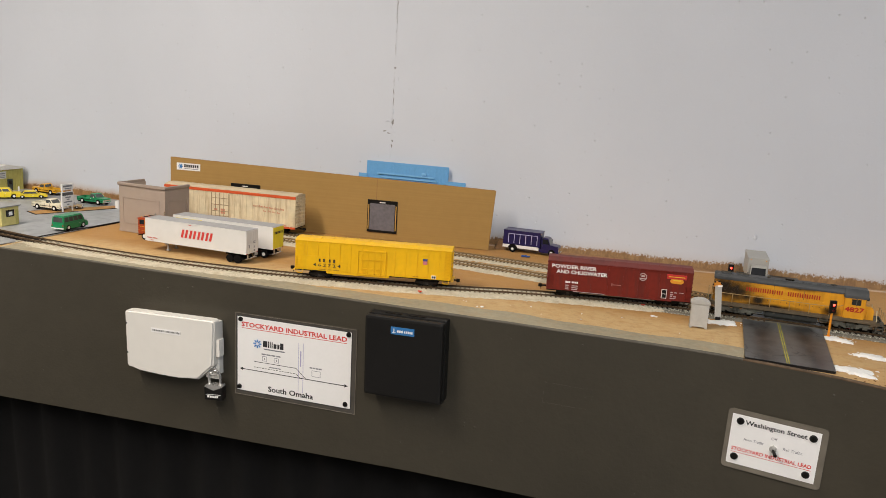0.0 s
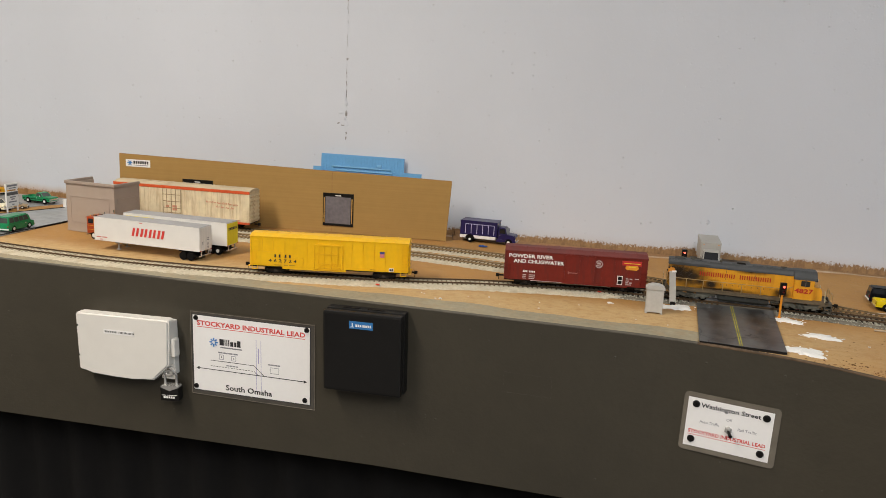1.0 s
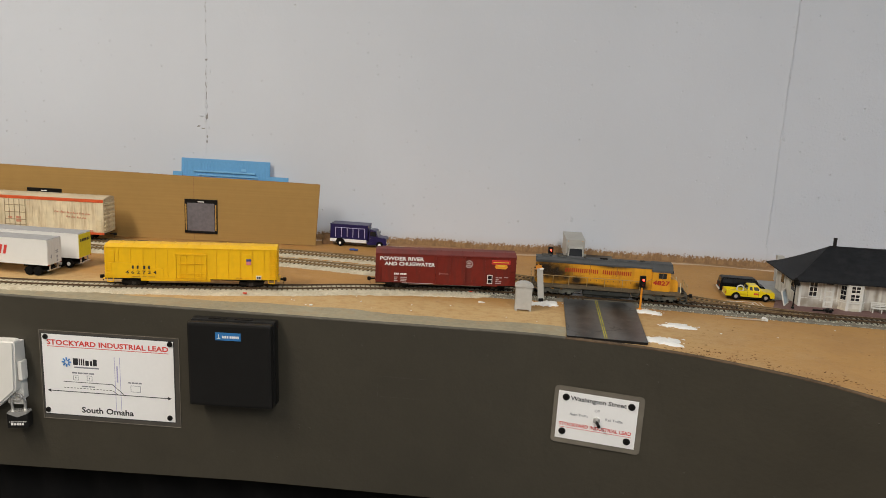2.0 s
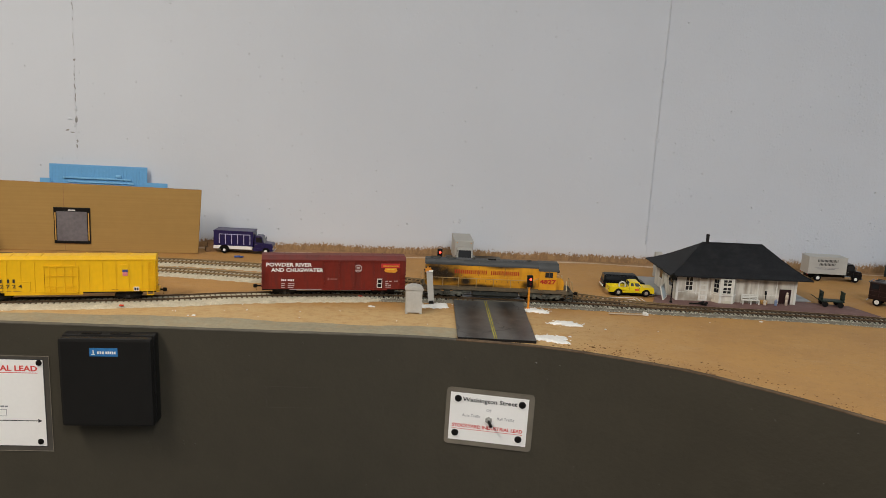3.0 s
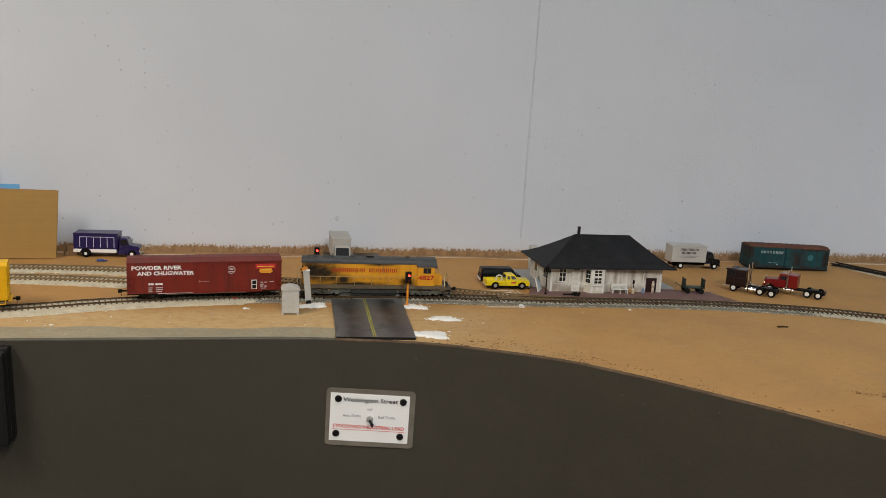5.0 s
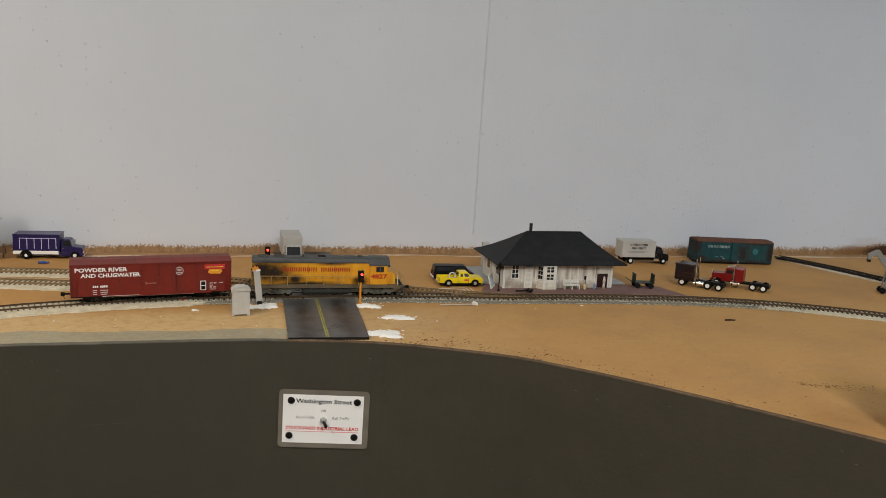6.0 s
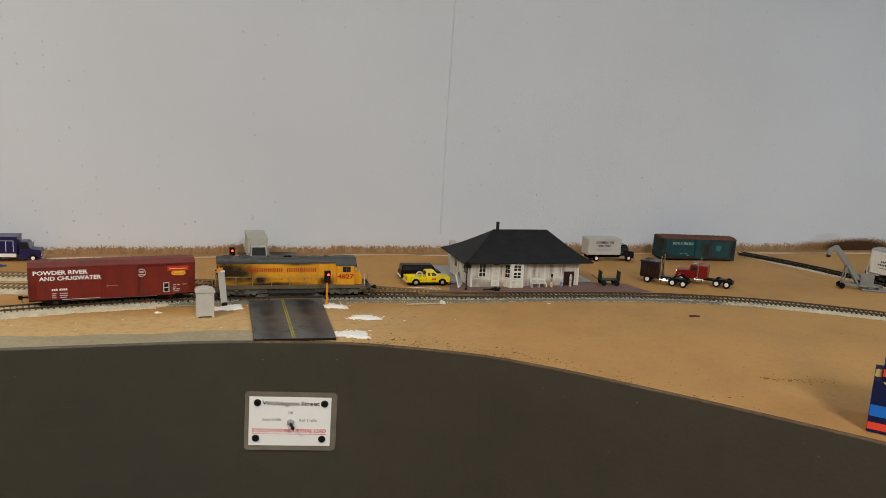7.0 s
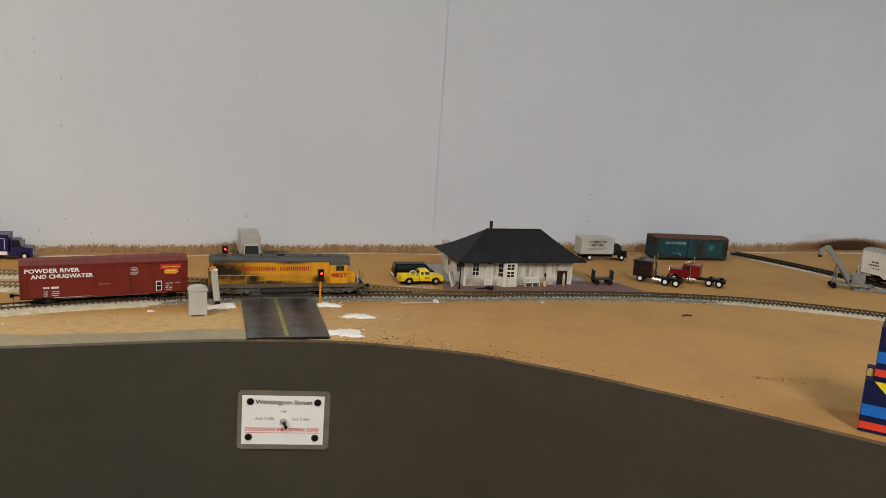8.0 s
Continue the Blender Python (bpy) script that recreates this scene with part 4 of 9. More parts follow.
def grains(name, pts, inner, outer, count, size, material, label, x0, x1, both=False):
    """Loose grains scattered beside a track."""
    line = smooth_line(pts, 0.004)
    line = line[(line[:, 0] >= x0) & (line[:, 0] <= x1)]
    n = offsets(line)
    verts, faces = [], []
    for _ in range(count):
        i = rng.randrange(len(line))
        sgn = -1 if not both or rng.random() < 0.6 else 1
        o = sgn * (inner + (outer - inner) * rng.random() ** 1.3)
        if rng.random() < 0.25:
            o = rng.uniform(-inner, inner)
        c = Vector((line[i][0] + n[i][0] * o + rng.uniform(-0.003, 0.003), line[i][1] + n[i][1] * o, 0.0022 if abs(o) < outer * 0.75 else 0.0006))
        if -0.345 < c.x < -0.243 and abs(o) < 0.2:
            continue
        s = size * rng.uniform(0.5, 1.25)
        k = len(verts)
        a = rng.uniform(0, 3.14)
        ca, sa = math.cos(a) * s, math.sin(a) * s
        hz_ = s * rng.uniform(0.5, 1.0)
        verts += [(c.x + ca, c.y + sa, c.z), (c.x - sa * 0.8, c.y + ca * 0.8, c.z + hz_ * 0.2), (c.x - ca * 0.9, c.y - sa * 0.9, c.z), (c.x + sa, c.y - ca, c.z + hz_ * 0.1), (c.x + ca * 0.15, c.y, c.z + hz_), (c.x, c.y, c.z - hz_ * 0.4)]
        faces += [(k, k + 1, k + 4), (k + 1, k + 2, k + 4), (k + 2, k + 3, k + 4), (k + 3, k, k + 4), (k + 1, k, k + 5), (k, k + 3, k + 5), (k + 3, k + 2, k + 5), (k + 2, k + 1, k + 5)]
    me = bpy.data.meshes.new(name)
    me.from_pydata(verts, [], faces)
    me.materials.append(material)
    return tagged(new(name, me), label, "gravel", "", "stuff")


grains("gravel", MAIN, 0.0105, 0.029, 9000, 0.0010, GREY_GRAIN, "loose grey model gravel along the main track", -0.50, 0.37)
grains("gravel", MAIN, 0.012, 0.034, 7000, 0.0007, CREAM_GRAIN, "loose cream grains along the main track", -1.34, -0.44)
grains("gravel", MIDDLE, 0.011, 0.030, 2600, 0.0007, CREAM_GRAIN, "loose cream grains along the siding", -1.2, -0.40, True)
grains("gravel", MAIN, 0.012, 0.026, 2500, 0.0007, CREAM_GRAIN, "loose pale grains along the curved track", 0.30, 0.75)


def blot(bm, cx, cy, rx, ry, h, k=26, seed=0, turn=0.0):
    """A low spread patch with an uneven outline, in metres."""
    r_ = random.Random(seed)
    ph = [r_.uniform(0, 6.28) for _ in range(4)]
    rings = []
    for f, z in ((1.0, -0.0002), (0.86, h * 0.55), (0.6, h * 0.9), (0.25, h)):
        ring = []
        for i in range(k):
            a = 2 * math.pi * i / k
            q = 1 + 0.20 * math.sin(2 * a + ph[0]) + 0.17 * math.sin(3 * a + ph[1]) + 0.12 * math.sin(5 * a + ph[2]) + 0.08 * math.sin(9 * a + ph[3]) + r_.uniform(-0.09, 0.09)
            u, v = rx * f * q * math.cos(a), ry * f * q * math.sin(a)
            ring.append(bm.verts.new(((cx + u * math.cos(turn) - v * math.sin(turn)) * 1000, (cy + u * math.sin(turn) + v * math.cos(turn)) * 1000, (z + r_.uniform(-0.15, 0.15) * h) * 1000)))
        rings.append(ring)
    for a, b in zip(rings, rings[1:]):
        for i in range(k):
            j = (i + 1) % k
            bm.faces.new((a[i], a[j], b[j], b[i]))
    bm.faces.new(rings[-1])


# primer-coloured strip along the front and a paler sand berm behind it
def strip(name, x0, x1, inner, z, material, label):
    line = edge[(edge[:, 0] >= x0) & (edge[:, 0] <= x1)]
    n = offsets(line)
    bm = bmesh.new()
    prev = None
    run = 0
    for p, q in zip(line, n):
        run += 1
        w = inner + 0.004 * math.sin(p[0] * 17) + 0.002 * math.sin(p[0] * 61) + rng.uniform(-0.0012, 0.0012)
        cur = [bm.verts.new(((p[0] + q[0] * o) * 1000, (p[1] + q[1] * o) * 1000, h * 1000)) for o, h in ((0.0006, z), (w - 0.006, z), (w, -0.0003))]
        if prev:
            for i in range(2):
                bm.faces.new((prev[i], cur[i], cur[i + 1], prev[i + 1]))
        prev = cur
    return tagged(part(name, bm, material, smooth=True), label, "", "", "structure")


strip("bare_strip", -1.34, -0.338, 0.042, 0.0009, EDGE_PAINT, "bare grey-green primed strip along the layout edge")
# dropped plaster patches
for cx, cy, rx, ry, sd, tn in ((-0.236, -0.327, 0.016, 0.010, 11, 0), (-0.207, -0.381, 0.0165, 0.0105, 12, 0), (-0.2345, -0.4445, 0.0185, 0.016, 13, -0.3), (-0.360, -0.322, 0.0165, 0.012, 14, 0.1), (-0.196, -0.198, 0.016, 0.006, 16, 0)):
    bm = bmesh.new()
    blot(bm, cx, cy, rx, ry, 0.0022, 64, sd, tn)
    tagged(part("plaster_patch", bm, WHITE_PLASTER, smooth=True), "rough white plaster patch on the sand", "plaster", "plaster patches")

# ---- road over the tracks ----
road = tagged(new("road"), "dark grey streaked model roadway with yellow centre line", "road", "", "structure")


def quad_slab(name, corners, z0, z1, material, parent, label=""):
    bm = bmesh.new()
    prism(bm, [(x * 1000, y * 1000) for x, y in corners], z0 * 1000, z1 * 1000, "z")
    return part(name, bm, material, parent, label)


FRONT_ROAD = [(-0.3405, -0.4575), (-0.2545, -0.4625), (-0.2475, -0.2985), (-0.3365, -0.2985)]
quad_slab("front_approach", FRONT_ROAD, 0.0009, 0.0030, ASPHALT, road, "glossy dark road card with soot streaks")
# black strip: the card's front edge with the shadow under it
quad_slab("road_edge", [(-0.3403, -0.4580), (-0.2548, -0.4632), (-0.2548, -0.4600), (-0.3403, -0.4550)], -0.0010, 0.0026, BLACK_EDGE, road)
quad_slab("crossing_filler", [(-0.3365, -0.2735), (-0.2475, -0.2765), (-0.2475, -0.2885), (-0.3365, -0.2885)], 0.0012, 0.0046, ASPHALT, road)
quad_slab("crossing_filler", [(-0.3345, -0.2275), (-0.2465, -0.2475), (-0.2465, -0.2640), (-0.3345, -0.2640)], 0.0009, 0.0030, ASPHALT, road)
quad_slab("rear_approach", [(-0.3345, -0.1965), (-0.2455, -0.2175), (-0.2435, -0.0010), (-0.3335, -0.0010)], 0.0009, 0.0030, ASPHALT, road)
for dx in (-0.0014, 0.0008):
    quad_slab("centre_line", [(-0.2990 + dx, -0.4598), (-0.2979 + dx, -0.4598), (-0.2945 + dx, -0.2990), (-0.2954 + dx, -0.2990)], 0.0030, 0.00315, ROAD_LINE, road, "faded double yellow line")
    quad_slab("centre_line", [(-0.2915 + dx, -0.2100), (-0.2900 + dx, -0.2100), (-0.2880 + dx, -0.0100), (-0.2895 + dx, -0.0100)], 0.0030, 0.00315, ROAD_LINE, road)


# ---- rolling stock ----
def on_track(pts, xc, half):
    """The pose of a car whose centre lies at xc, its bogies on the rails."""
    xa, xb = xc - half, xc + half
    ya, yb = at_x(pts, xa), at_x(pts, xb)
    return pose((xa + xb) / 2, (ya + yb) / 2, RAIL_Z, 0, 0, math.degrees(math.atan2(yb - ya, xb - xa)))


BOGIE = mat("grimy_bogie", (0.016, 0.013, 0.011), 0.65, var=0.3, scale=300, dirt=(0.040, 0.030, 0.021), dirt_amount=0.4, spec=0.15)


TRUCK_SPRING = mat("dull_spring_steel", (0.07, 0.06, 0.05), 0.5, var=0.3, scale=300)


def bogie(parent, xc, base, frame_mat, r=5.0):
    bm = bmesh.new()
    for y in (-11.0, 9.5):
        prism(bm, [(xc - base / 2 - 4.5, 4.2), (xc - base / 2 - 4.5, 7.2), (xc - base / 4, 7.6), (xc - 2.5, 9.6), (xc + 2.5, 9.6), (xc + base / 4, 7.6), (xc + base / 2 + 4.5, 7.2), (xc + base / 2 + 4.5, 4.2),
                   (xc + base / 2 - 2, 3.6), (xc + 2.5, 1.6), (xc - 2.5, 1.6), (xc - base / 2 + 2, 3.6)], y, y + 1.5)
    box(bm, xc - 2, xc + 2, -9.5, 9.5, 4.5, 8.5)
    ob = part("bogie", bm, frame_mat, parent, "cast bogie side frames")
    for x in (xc - base / 2, xc + base / 2):
        bm = bmesh.new()
        for y in (-9.0, 7.2):
            rod(bm, (x, y, r), (x, y + 1.8, r), r, 16)
        rod(bm, (x, -9, r), (x, 9, r), 0.9, 6)
        for y in (-11.9, 11.0):
            rod(bm, (x, y, r + 0.4), (x, y + 0.9, r + 0.4), 1.3, 8)
        part("wheelset", bm, UNDER, ob)
        part("journal_lid", boxes((x - 1.2, x + 1.2, -12.3, -11.8, r - 0.6, r + 1.8), bevel=0.3), frame_mat, ob)
    bm = bmesh.new()
    for x in (xc - 1.5, xc, xc + 1.5):
        rod(bm, (x, -10.6, 2.6), (x, -10.6, 5.6), 0.65, 7)
    part("spring_nest", bm, TRUCK_SPRING, ob)
    return ob


def coupler(parent, x, sgn):
    bm = bmesh.new()
    box(bm, min(x, x + sgn * 7), max(x, x + sgn * 7), -0.9, 0.9, 8.2, 10.0)
    prism(bm, [(x + sgn * 6.5, -1.6), (x + sgn * 10, -2.2), (x + sgn * 11, 0.4), (x + sgn * 9.5, 1.8), (x + sgn * 6.5, 1.6)], 7.2, 11.0, "z")
    rod(bm, (x + sgn * 8, 0, 7.4), (x + sgn * 7, 1.4, 2.8), 0.35, 6)
    part("coupler", bm, UNDER, parent)


def ladder(parent, x, y, z0, z1, w, rungs, material, across="x"):
    rows = []
    for k in range(rungs):
        z = z0 + (z1 - z0) * (k + 0.5) / rungs
        rows.append(((x, y, z), (x + w, y, z)) if across == "x" else ((x, y, z), (x, y + w, z)))
    rows += [((x, y, z0), (x, y, z1)), ((x + w, y, z0), (x + w, y, z1))] if across == "x" else [((x, y, z0), (x, y, z1)), ((x, y + w, z0), (x, y + w, z1))]
    return part("ladder", rods(rows, 0.32, 5), material, parent)


def freight_body(ob, L, z0, ze, zr, W, body_mat, roof_mat, ribs=0, end_mat=None):
    """The box of a car: floor z0, eave ze, roof ridge zr."""
    h, w = L / 2, W / 2
    bm = bmesh.new()
    prism(bm, [(-w, z0), (w, z0), (w, ze), (-w, ze)], -h, h, "x")
    body = part("body", bm, body_mat, ob)
    bm = bmesh.new()
    prism(bm, [(-w - 0.5, ze - 0.5), (w + 0.5, ze - 0.5), (w + 0.5, ze + 0.4), (0.45 * w, zr), (-0.45 * w, zr), (-w - 0.5, ze + 0.4)], -h - 0.4, h + 0.4, "x")
    for k in range(1, 13):
        x = -h + L * k / 13
        prism(bm, [(-w - 0.3, ze + 0.2), (w + 0.3, ze + 0.2), (0.45 * w, zr + 0.55), (-0.45 * w, zr + 0.55)], x - 0.6, x + 0.6, "x")
    part("roof", bm, roof_mat, ob)
    if ribs:
        for k in range(ribs + 1):
            x = -h + 1.2 + (L - 2.4) * k / ribs
            for y in (-w - 0.55, w - 0.1):
                part("side_post", boxes((x - 0.55, x + 0.55, y, y + 0.65, z0 + 0.6, ze - 0.8)), body_mat, ob)
    for sgn in (-1, 1):
        for k in range(7):
            z = z0 + 3 + (ze - z0 - 5) * k / 6
            part("end_corrugation", rod(bmesh.new(), (sgn * h, -w + 1, z), (sgn * h, w - 1, z), 0.85, 6), end_mat or body_mat, ob)
    bm = boxes((-h + 2, h - 2, -w + 4, w - 4, z0 - 2.2, z0), (-h, h, -w, -w + 0.7, z0 - 1.2, z0 + 0.1), (-h, h, w - 0.7, w, z0 - 1.2, z0 + 0.1))
    part("underframe", bm, UNDER, ob)
    return body


# yellow reefer
YELLOW_CAR = mat("reefer_yellow_paint", (0.79, 0.455, 0.006), 0.45, var=0.06, scale=180, dirt=(0.55, 0.32, 0.02), dirt_amount=0.35, streak=1)
L_Y = 203
ob = thing("mechanical_reefer", "bright yellow refrigerator car with ribbed sides on the track", "freight car", on_track(MAIN, -0.7965, 0.072), "freight cars")
freight_body(ob, L_Y, 11.5, 49.5, 52.5, 35.0, YELLOW_CAR, YELLOW_CAR, ribs=14)
bm = bmesh.new()
for x0, x1, z0, z1 in ((-19.5, 17.5, 10.8, 12.2), (-19.5, 17.5, 41.4, 42.8), (-19.5, -18.2, 11, 42.5), (16.2, 17.5, 11, 42.5)):
    box(bm, x0, x1, -19.1, -17.4, z0, z1)
box(bm, -18.0, 16.0, -18.4, -17.4, 12.4, 41.2)
door = part("plug_door", bm, YELLOW_CAR, ob)
part("door_bars", rods([((-13, -19.4, 12), (-13, -19.4, 41.5)), ((-6, -19.4, 12), (-6, -19.4, 41.5)), ((3, -19.4, 12), (3, -19.4, 41.5)), ((11, -19.4, 12), (11, -19.4, 41.5)),
                        ((-17, -19.4, 19), (15, -19.4, 19)), ((-17, -19.4, 31), (15, -19.4, 31)), ((-13, -19.4, 14), (-4, -19.4, 18.5)), ((3, -19.4, 18.5), (14, -19.4, 14))], 0.4), YELLOW_CAR, door)
each("machinery_door", ((-97, -62, -18.3, -17.3, 13.5, 30.5), (-45, -33, -18.2, -17.3, 14, 24), (60, 72, -18.2, -17.3, 14, 44), (-96, -90, -18.2, -17.3, 32, 45)), YELLOW_CAR, ob)
each("side_sill", ((-60, 22, -17.8, -16.5, 8.6, 11.6), (-60, 22, 16.5, 17.8, 8.6, 11.6)), YELLOW_CAR, ob)
for xa in (-99, 92):
    part("stirrup", rods([((xa, -17.2, 11.5), (xa, -17.2, 7.0)), ((xa + 7, -17.2, 11.5), (xa + 7, -17.2, 7.0)), ((xa, -17.2, 7.0), (xa + 7, -17.2, 7.0))], 0.5), YELLOW_CAR, ob)
ladder(ob, -99.5, -18.4, 13, 30, 6, 5, YELLOW_CAR)
ladder(ob, 93.5, -18.4, 13, 48, 6, 9, YELLOW_CAR)
ladder(ob, 102.4, -15, 12, 48, 8, 9, YELLOW_CAR, "y")
each("end_platform", ((101.5, 105, -15, 15, 9.5, 10.4), (-105, -101.5, -15, 15, 9.5, 10.4)), YELLOW_CAR, ob)
bars("owner_initials", [(-70 + 5.6 * k + (0 if k < 2 else 2.0), 23.4, 2.2, 4.0) for k in range(4)], INK, ob, side(0, -18.3, 0), label="black painted initials as bars")
letters("car_number", "4 6 2 7 2 4", 4.2, INK, ob, side(-77.5, -18.35, 17.2), width=36, bold=0.01)
for rows in ([(-70, 13.2, 9, 0.8), (-58, 13.2, 5, 0.8), (-51, 13.2, 8, 0.8)], [(53, 13.4, 3, 0.9), (57, 13.4, 3, 0.9)]):
    bars("dimension_data", rows, mat("faded_brown_ink", (0.35, 0.2, 0.03), 0.6), ob, side(0, -18.2, 0))
em = part("emblem", boxes((65.2, 70.8, -19.0, -18.2, 30.5, 37.5), bevel=0.4), mat("emblem_pink", (0.62, 0.20, 0.22), 0.5), ob, "small red and blue shield")
part("emblem_cap", boxes((65.0, 71.0, -19.2, -18.3, 35.0, 38.0), bevel=0.4), mat("emblem_navy", (0.06, 0.07, 0.22), 0.5), em)
em = part("placard", boxes((77, 83, -18.6, -17.5, 12.6, 17.0)), WHITE, ob)
part("placard_print", boxes((77.8, 79.8, -18.8, -18.5, 13.4, 16.2), (80.3, 82.3, -18.8, -18.5, 13.4, 16.2)), INK, em)
for sx in (-70, 70):
    bogie(ob, sx, 20, BOGIE)
for sgn in (-1, 1):
    coupler(ob, sgn * 101.5, sgn)

# oxide red boxcar
RED_CAR = mat("oxide_red_paint", (0.160, 0.0155, 0.0085), 0.55, var=0.14, scale=170, dirt=(0.05, 0.02, 0.017), dirt_amount=0.75, streak=1)
RED_ROOF = mat("oxide_red_roof", (0.165, 0.040, 0.034), 0.6, var=0.25, scale=120, dirt=(0.07, 0.035, 0.032), dirt_amount=0.9)
TRAIN_X = -0.4865
L_R = 179
ob = thing("boxcar", "weathered oxide red boxcar coupled behind the locomotive", "freight car", on_track(MAIN, TRAIN_X - 0.004, 0.062), "freight cars")
freight_body(ob, L_R, 9.0, 46.5, 50.5, 35.0, RED_CAR, RED_ROOF, ribs=0)
for x in (-82, -66, -50, -34, 34, 50, 66, 82):
    part("side_seam", boxes((x - 0.35, x + 0.35, -17.9, -17.3, 9.5, 45.8)), RED_CAR, ob)
door = part("sliding_door", boxes((-13, 25, -18.6, -17.3, 9.2, 45.0), (-13, -11.8, -19.1, -17.5, 9.2, 45), (23.8, 25, -19.1, -17.5, 9.2, 45), (5.4, 6.6, -19.1, -17.5, 9.2, 45)), RED_CAR, ob)
each("door_track", ((-16, 66, -19.2, -17.2, 8.2, 9.4), (-16, 66, -19.0, -17.2, 45.2, 46.4)), RED_CAR, ob)
part("sill_line", boxes((-56, 56, -18.0, -17.2, 8.5, 9.1)), mat("dusty_white", (0.5, 0.42, 0.4), 0.6), ob, "thin pale sill line")
part("latch", boxes((-9, 3, -19.3, -18.5, 22, 23), (-9, -7.5, -19.5, -18.5, 21, 24)), mat("dusty_red", (0.30, 0.12, 0.10), 0.7), door)
letters("road_name", "POWDER RIVER", 4.7, WHITE, ob, side(-84.5, -18.0, 38.0), width=56, bold=0.030)
letters("road_name", "AND CHUGWATER", 4.6, WHITE, ob, side(-78.5, -18.0, 31.4), width=64, bold=0.030)
bars("reporting_marks", word_bars(-66, 19.4, 2.3, (3, 4), 2.1, 1.4), WHITE, ob, side(0, -18.0, 0), label="white reporting marks as bars")
bars("weight_data", [(-66, 15.6, 4.5, 1.0), (-58, 15.6, 8, 1.0), (-66, 13.2, 4, 1.0), (-58, 13.2, 8, 1.0), (-66, 10.9, 4.5, 1.0), (-58, 10.9, 7, 1.0)], mat("dusty_white", (0.5, 0.42, 0.4), 0.6), ob, side(0, -18.0, 0))
bm = bmesh.new()
rod(bm, (29, -18.2, 36), (29, -17.2, 36), 4.9, 20)
em = part("round_emblem", bm, mat("dusty_white", (0.5, 0.42, 0.4), 0.6), ob, "faded round white herald")
bm = bmesh.new()
rod(bm, (29, -18.4, 36), (29, -17.2, 36), 3.9, 20)
part("round_emblem_field", bm, RED_CAR, em)
part("round_emblem_bar", boxes((25.6, 32.4, -18.6, -18.2, 33.4, 34.6), (26.8, 31.2, -18.6, -18.2, 36.0, 38.4)), mat("dusty_white", (0.5, 0.42, 0.4), 0.6), em)
em = part("slogan_panel", boxes((58, 82, -18.3, -17.4, 36.8, 42.6), bevel=0.2), mat("slogan_red", (0.50, 0.035, 0.03), 0.5), ob, "red and orange slogan panel")
bm = bmesh.new()
prism(bm, [(62, 33.4), (64, 31.4), (76, 31.0), (79, 33.4), (77.5, 36.8), (63.5, 36.8)], -18.35, -17.4)
part("slogan_flame", bm, mat("slogan_orange", (0.72, 0.30, 0.03), 0.5), em)
part("slogan_print", boxes((60, 80, -18.5, -18.2, 39.2, 40.0), (66, 75, -18.6, -18.3, 34.6, 36.0)), mat("slogan_yellow", (0.75, 0.55, 0.05), 0.5), em)
em = part("inspection_panel", boxes((53.2, 59.8, -18.2, -17.4, 11.2, 22.8)), WHITE, ob, "white framed black inspection panel")
each("panel_black", ((54.0, 59.0, -18.45, -18.1, 17.4, 22.0), (54.0, 59.0, -18.45, -18.1, 12.0, 16.6)), BLACK, em)
bars("service_data", [(64, 19, 3.4, 1.2), (68.6, 19, 3.4, 1.2), (75, 19.6, 5, 0.8), (64, 16.4, 4, 1.0), (64, 13.8, 2.6, 1.6), (68, 13.8, 3.6, 1.4), (64, 11.6, 7, 0.9)], mat("dusty_white", (0.5, 0.42, 0.4), 0.6), ob, side(0, -18.0, 0))
ladder(ob, -88.5, -18.2, 11, 30, 6, 5, RED_CAR)
ladder(ob, 82.5, -18.2, 11, 30, 6, 5, RED_CAR)
for sx in (-62, 62):
    bogie(ob, sx, 20, BOGIE)
for sgn in (-1, 1):
    coupler(ob, sgn * 89.5, sgn)

# white and orange reefer, standing at the card warehouse
CREAM_CAR = mat("stained_cream_paint", (0.72, 0.62, 0.42), 0.65, var=0.14, scale=120, dirt=(0.33, 0.19, 0.075), dirt_amount=0.85, streak=1)
CREAM_ROOF = mat("grimy_white_roof", (0.56, 0.46, 0.31), 0.8, var=0.2, scale=120, dirt=(0.27, 0.2, 0.13), dirt_amount=0.6)
ORANGE_TRIM = mat("orange_red_trim", (0.62, 0.10, 0.03), 0.55, var=0.15)
ob = thing("mechanical_reefer", "grimy white refrigerator car with orange trim beside the warehouse", "freight car", on_track(REAR, -1.1495, 0.085), "freight cars")
L_W = 244
freight_body(ob, L_W, 12.5, 64.0, 67.5, 37, CREAM_CAR, CREAM_ROOF, ribs=22)
each("letter_board", ((-122.3, 122.3, -19.3, -18.2, 59.8, 64.4), (-122.3, 122.3, -19.3, -18.2, 10.2, 13.6)), ORANGE_TRIM, ob, "orange red stripe along eave and sill")
door = part("plug_door", boxes((-32, 2, -19.6, -18.4, 14, 59)), CREAM_CAR, ob)
part("door_bars", rods([((x, -20.0, 14), (x, -20.0, 59)) for x in (-31, -24, -16, -8, 1)] + [((-31, -20, z), (1, -20, z)) for z in (20, 28, 39, 50)], 0.45), mat("grimy_bar", (0.34, 0.25, 0.15), 0.7), door)
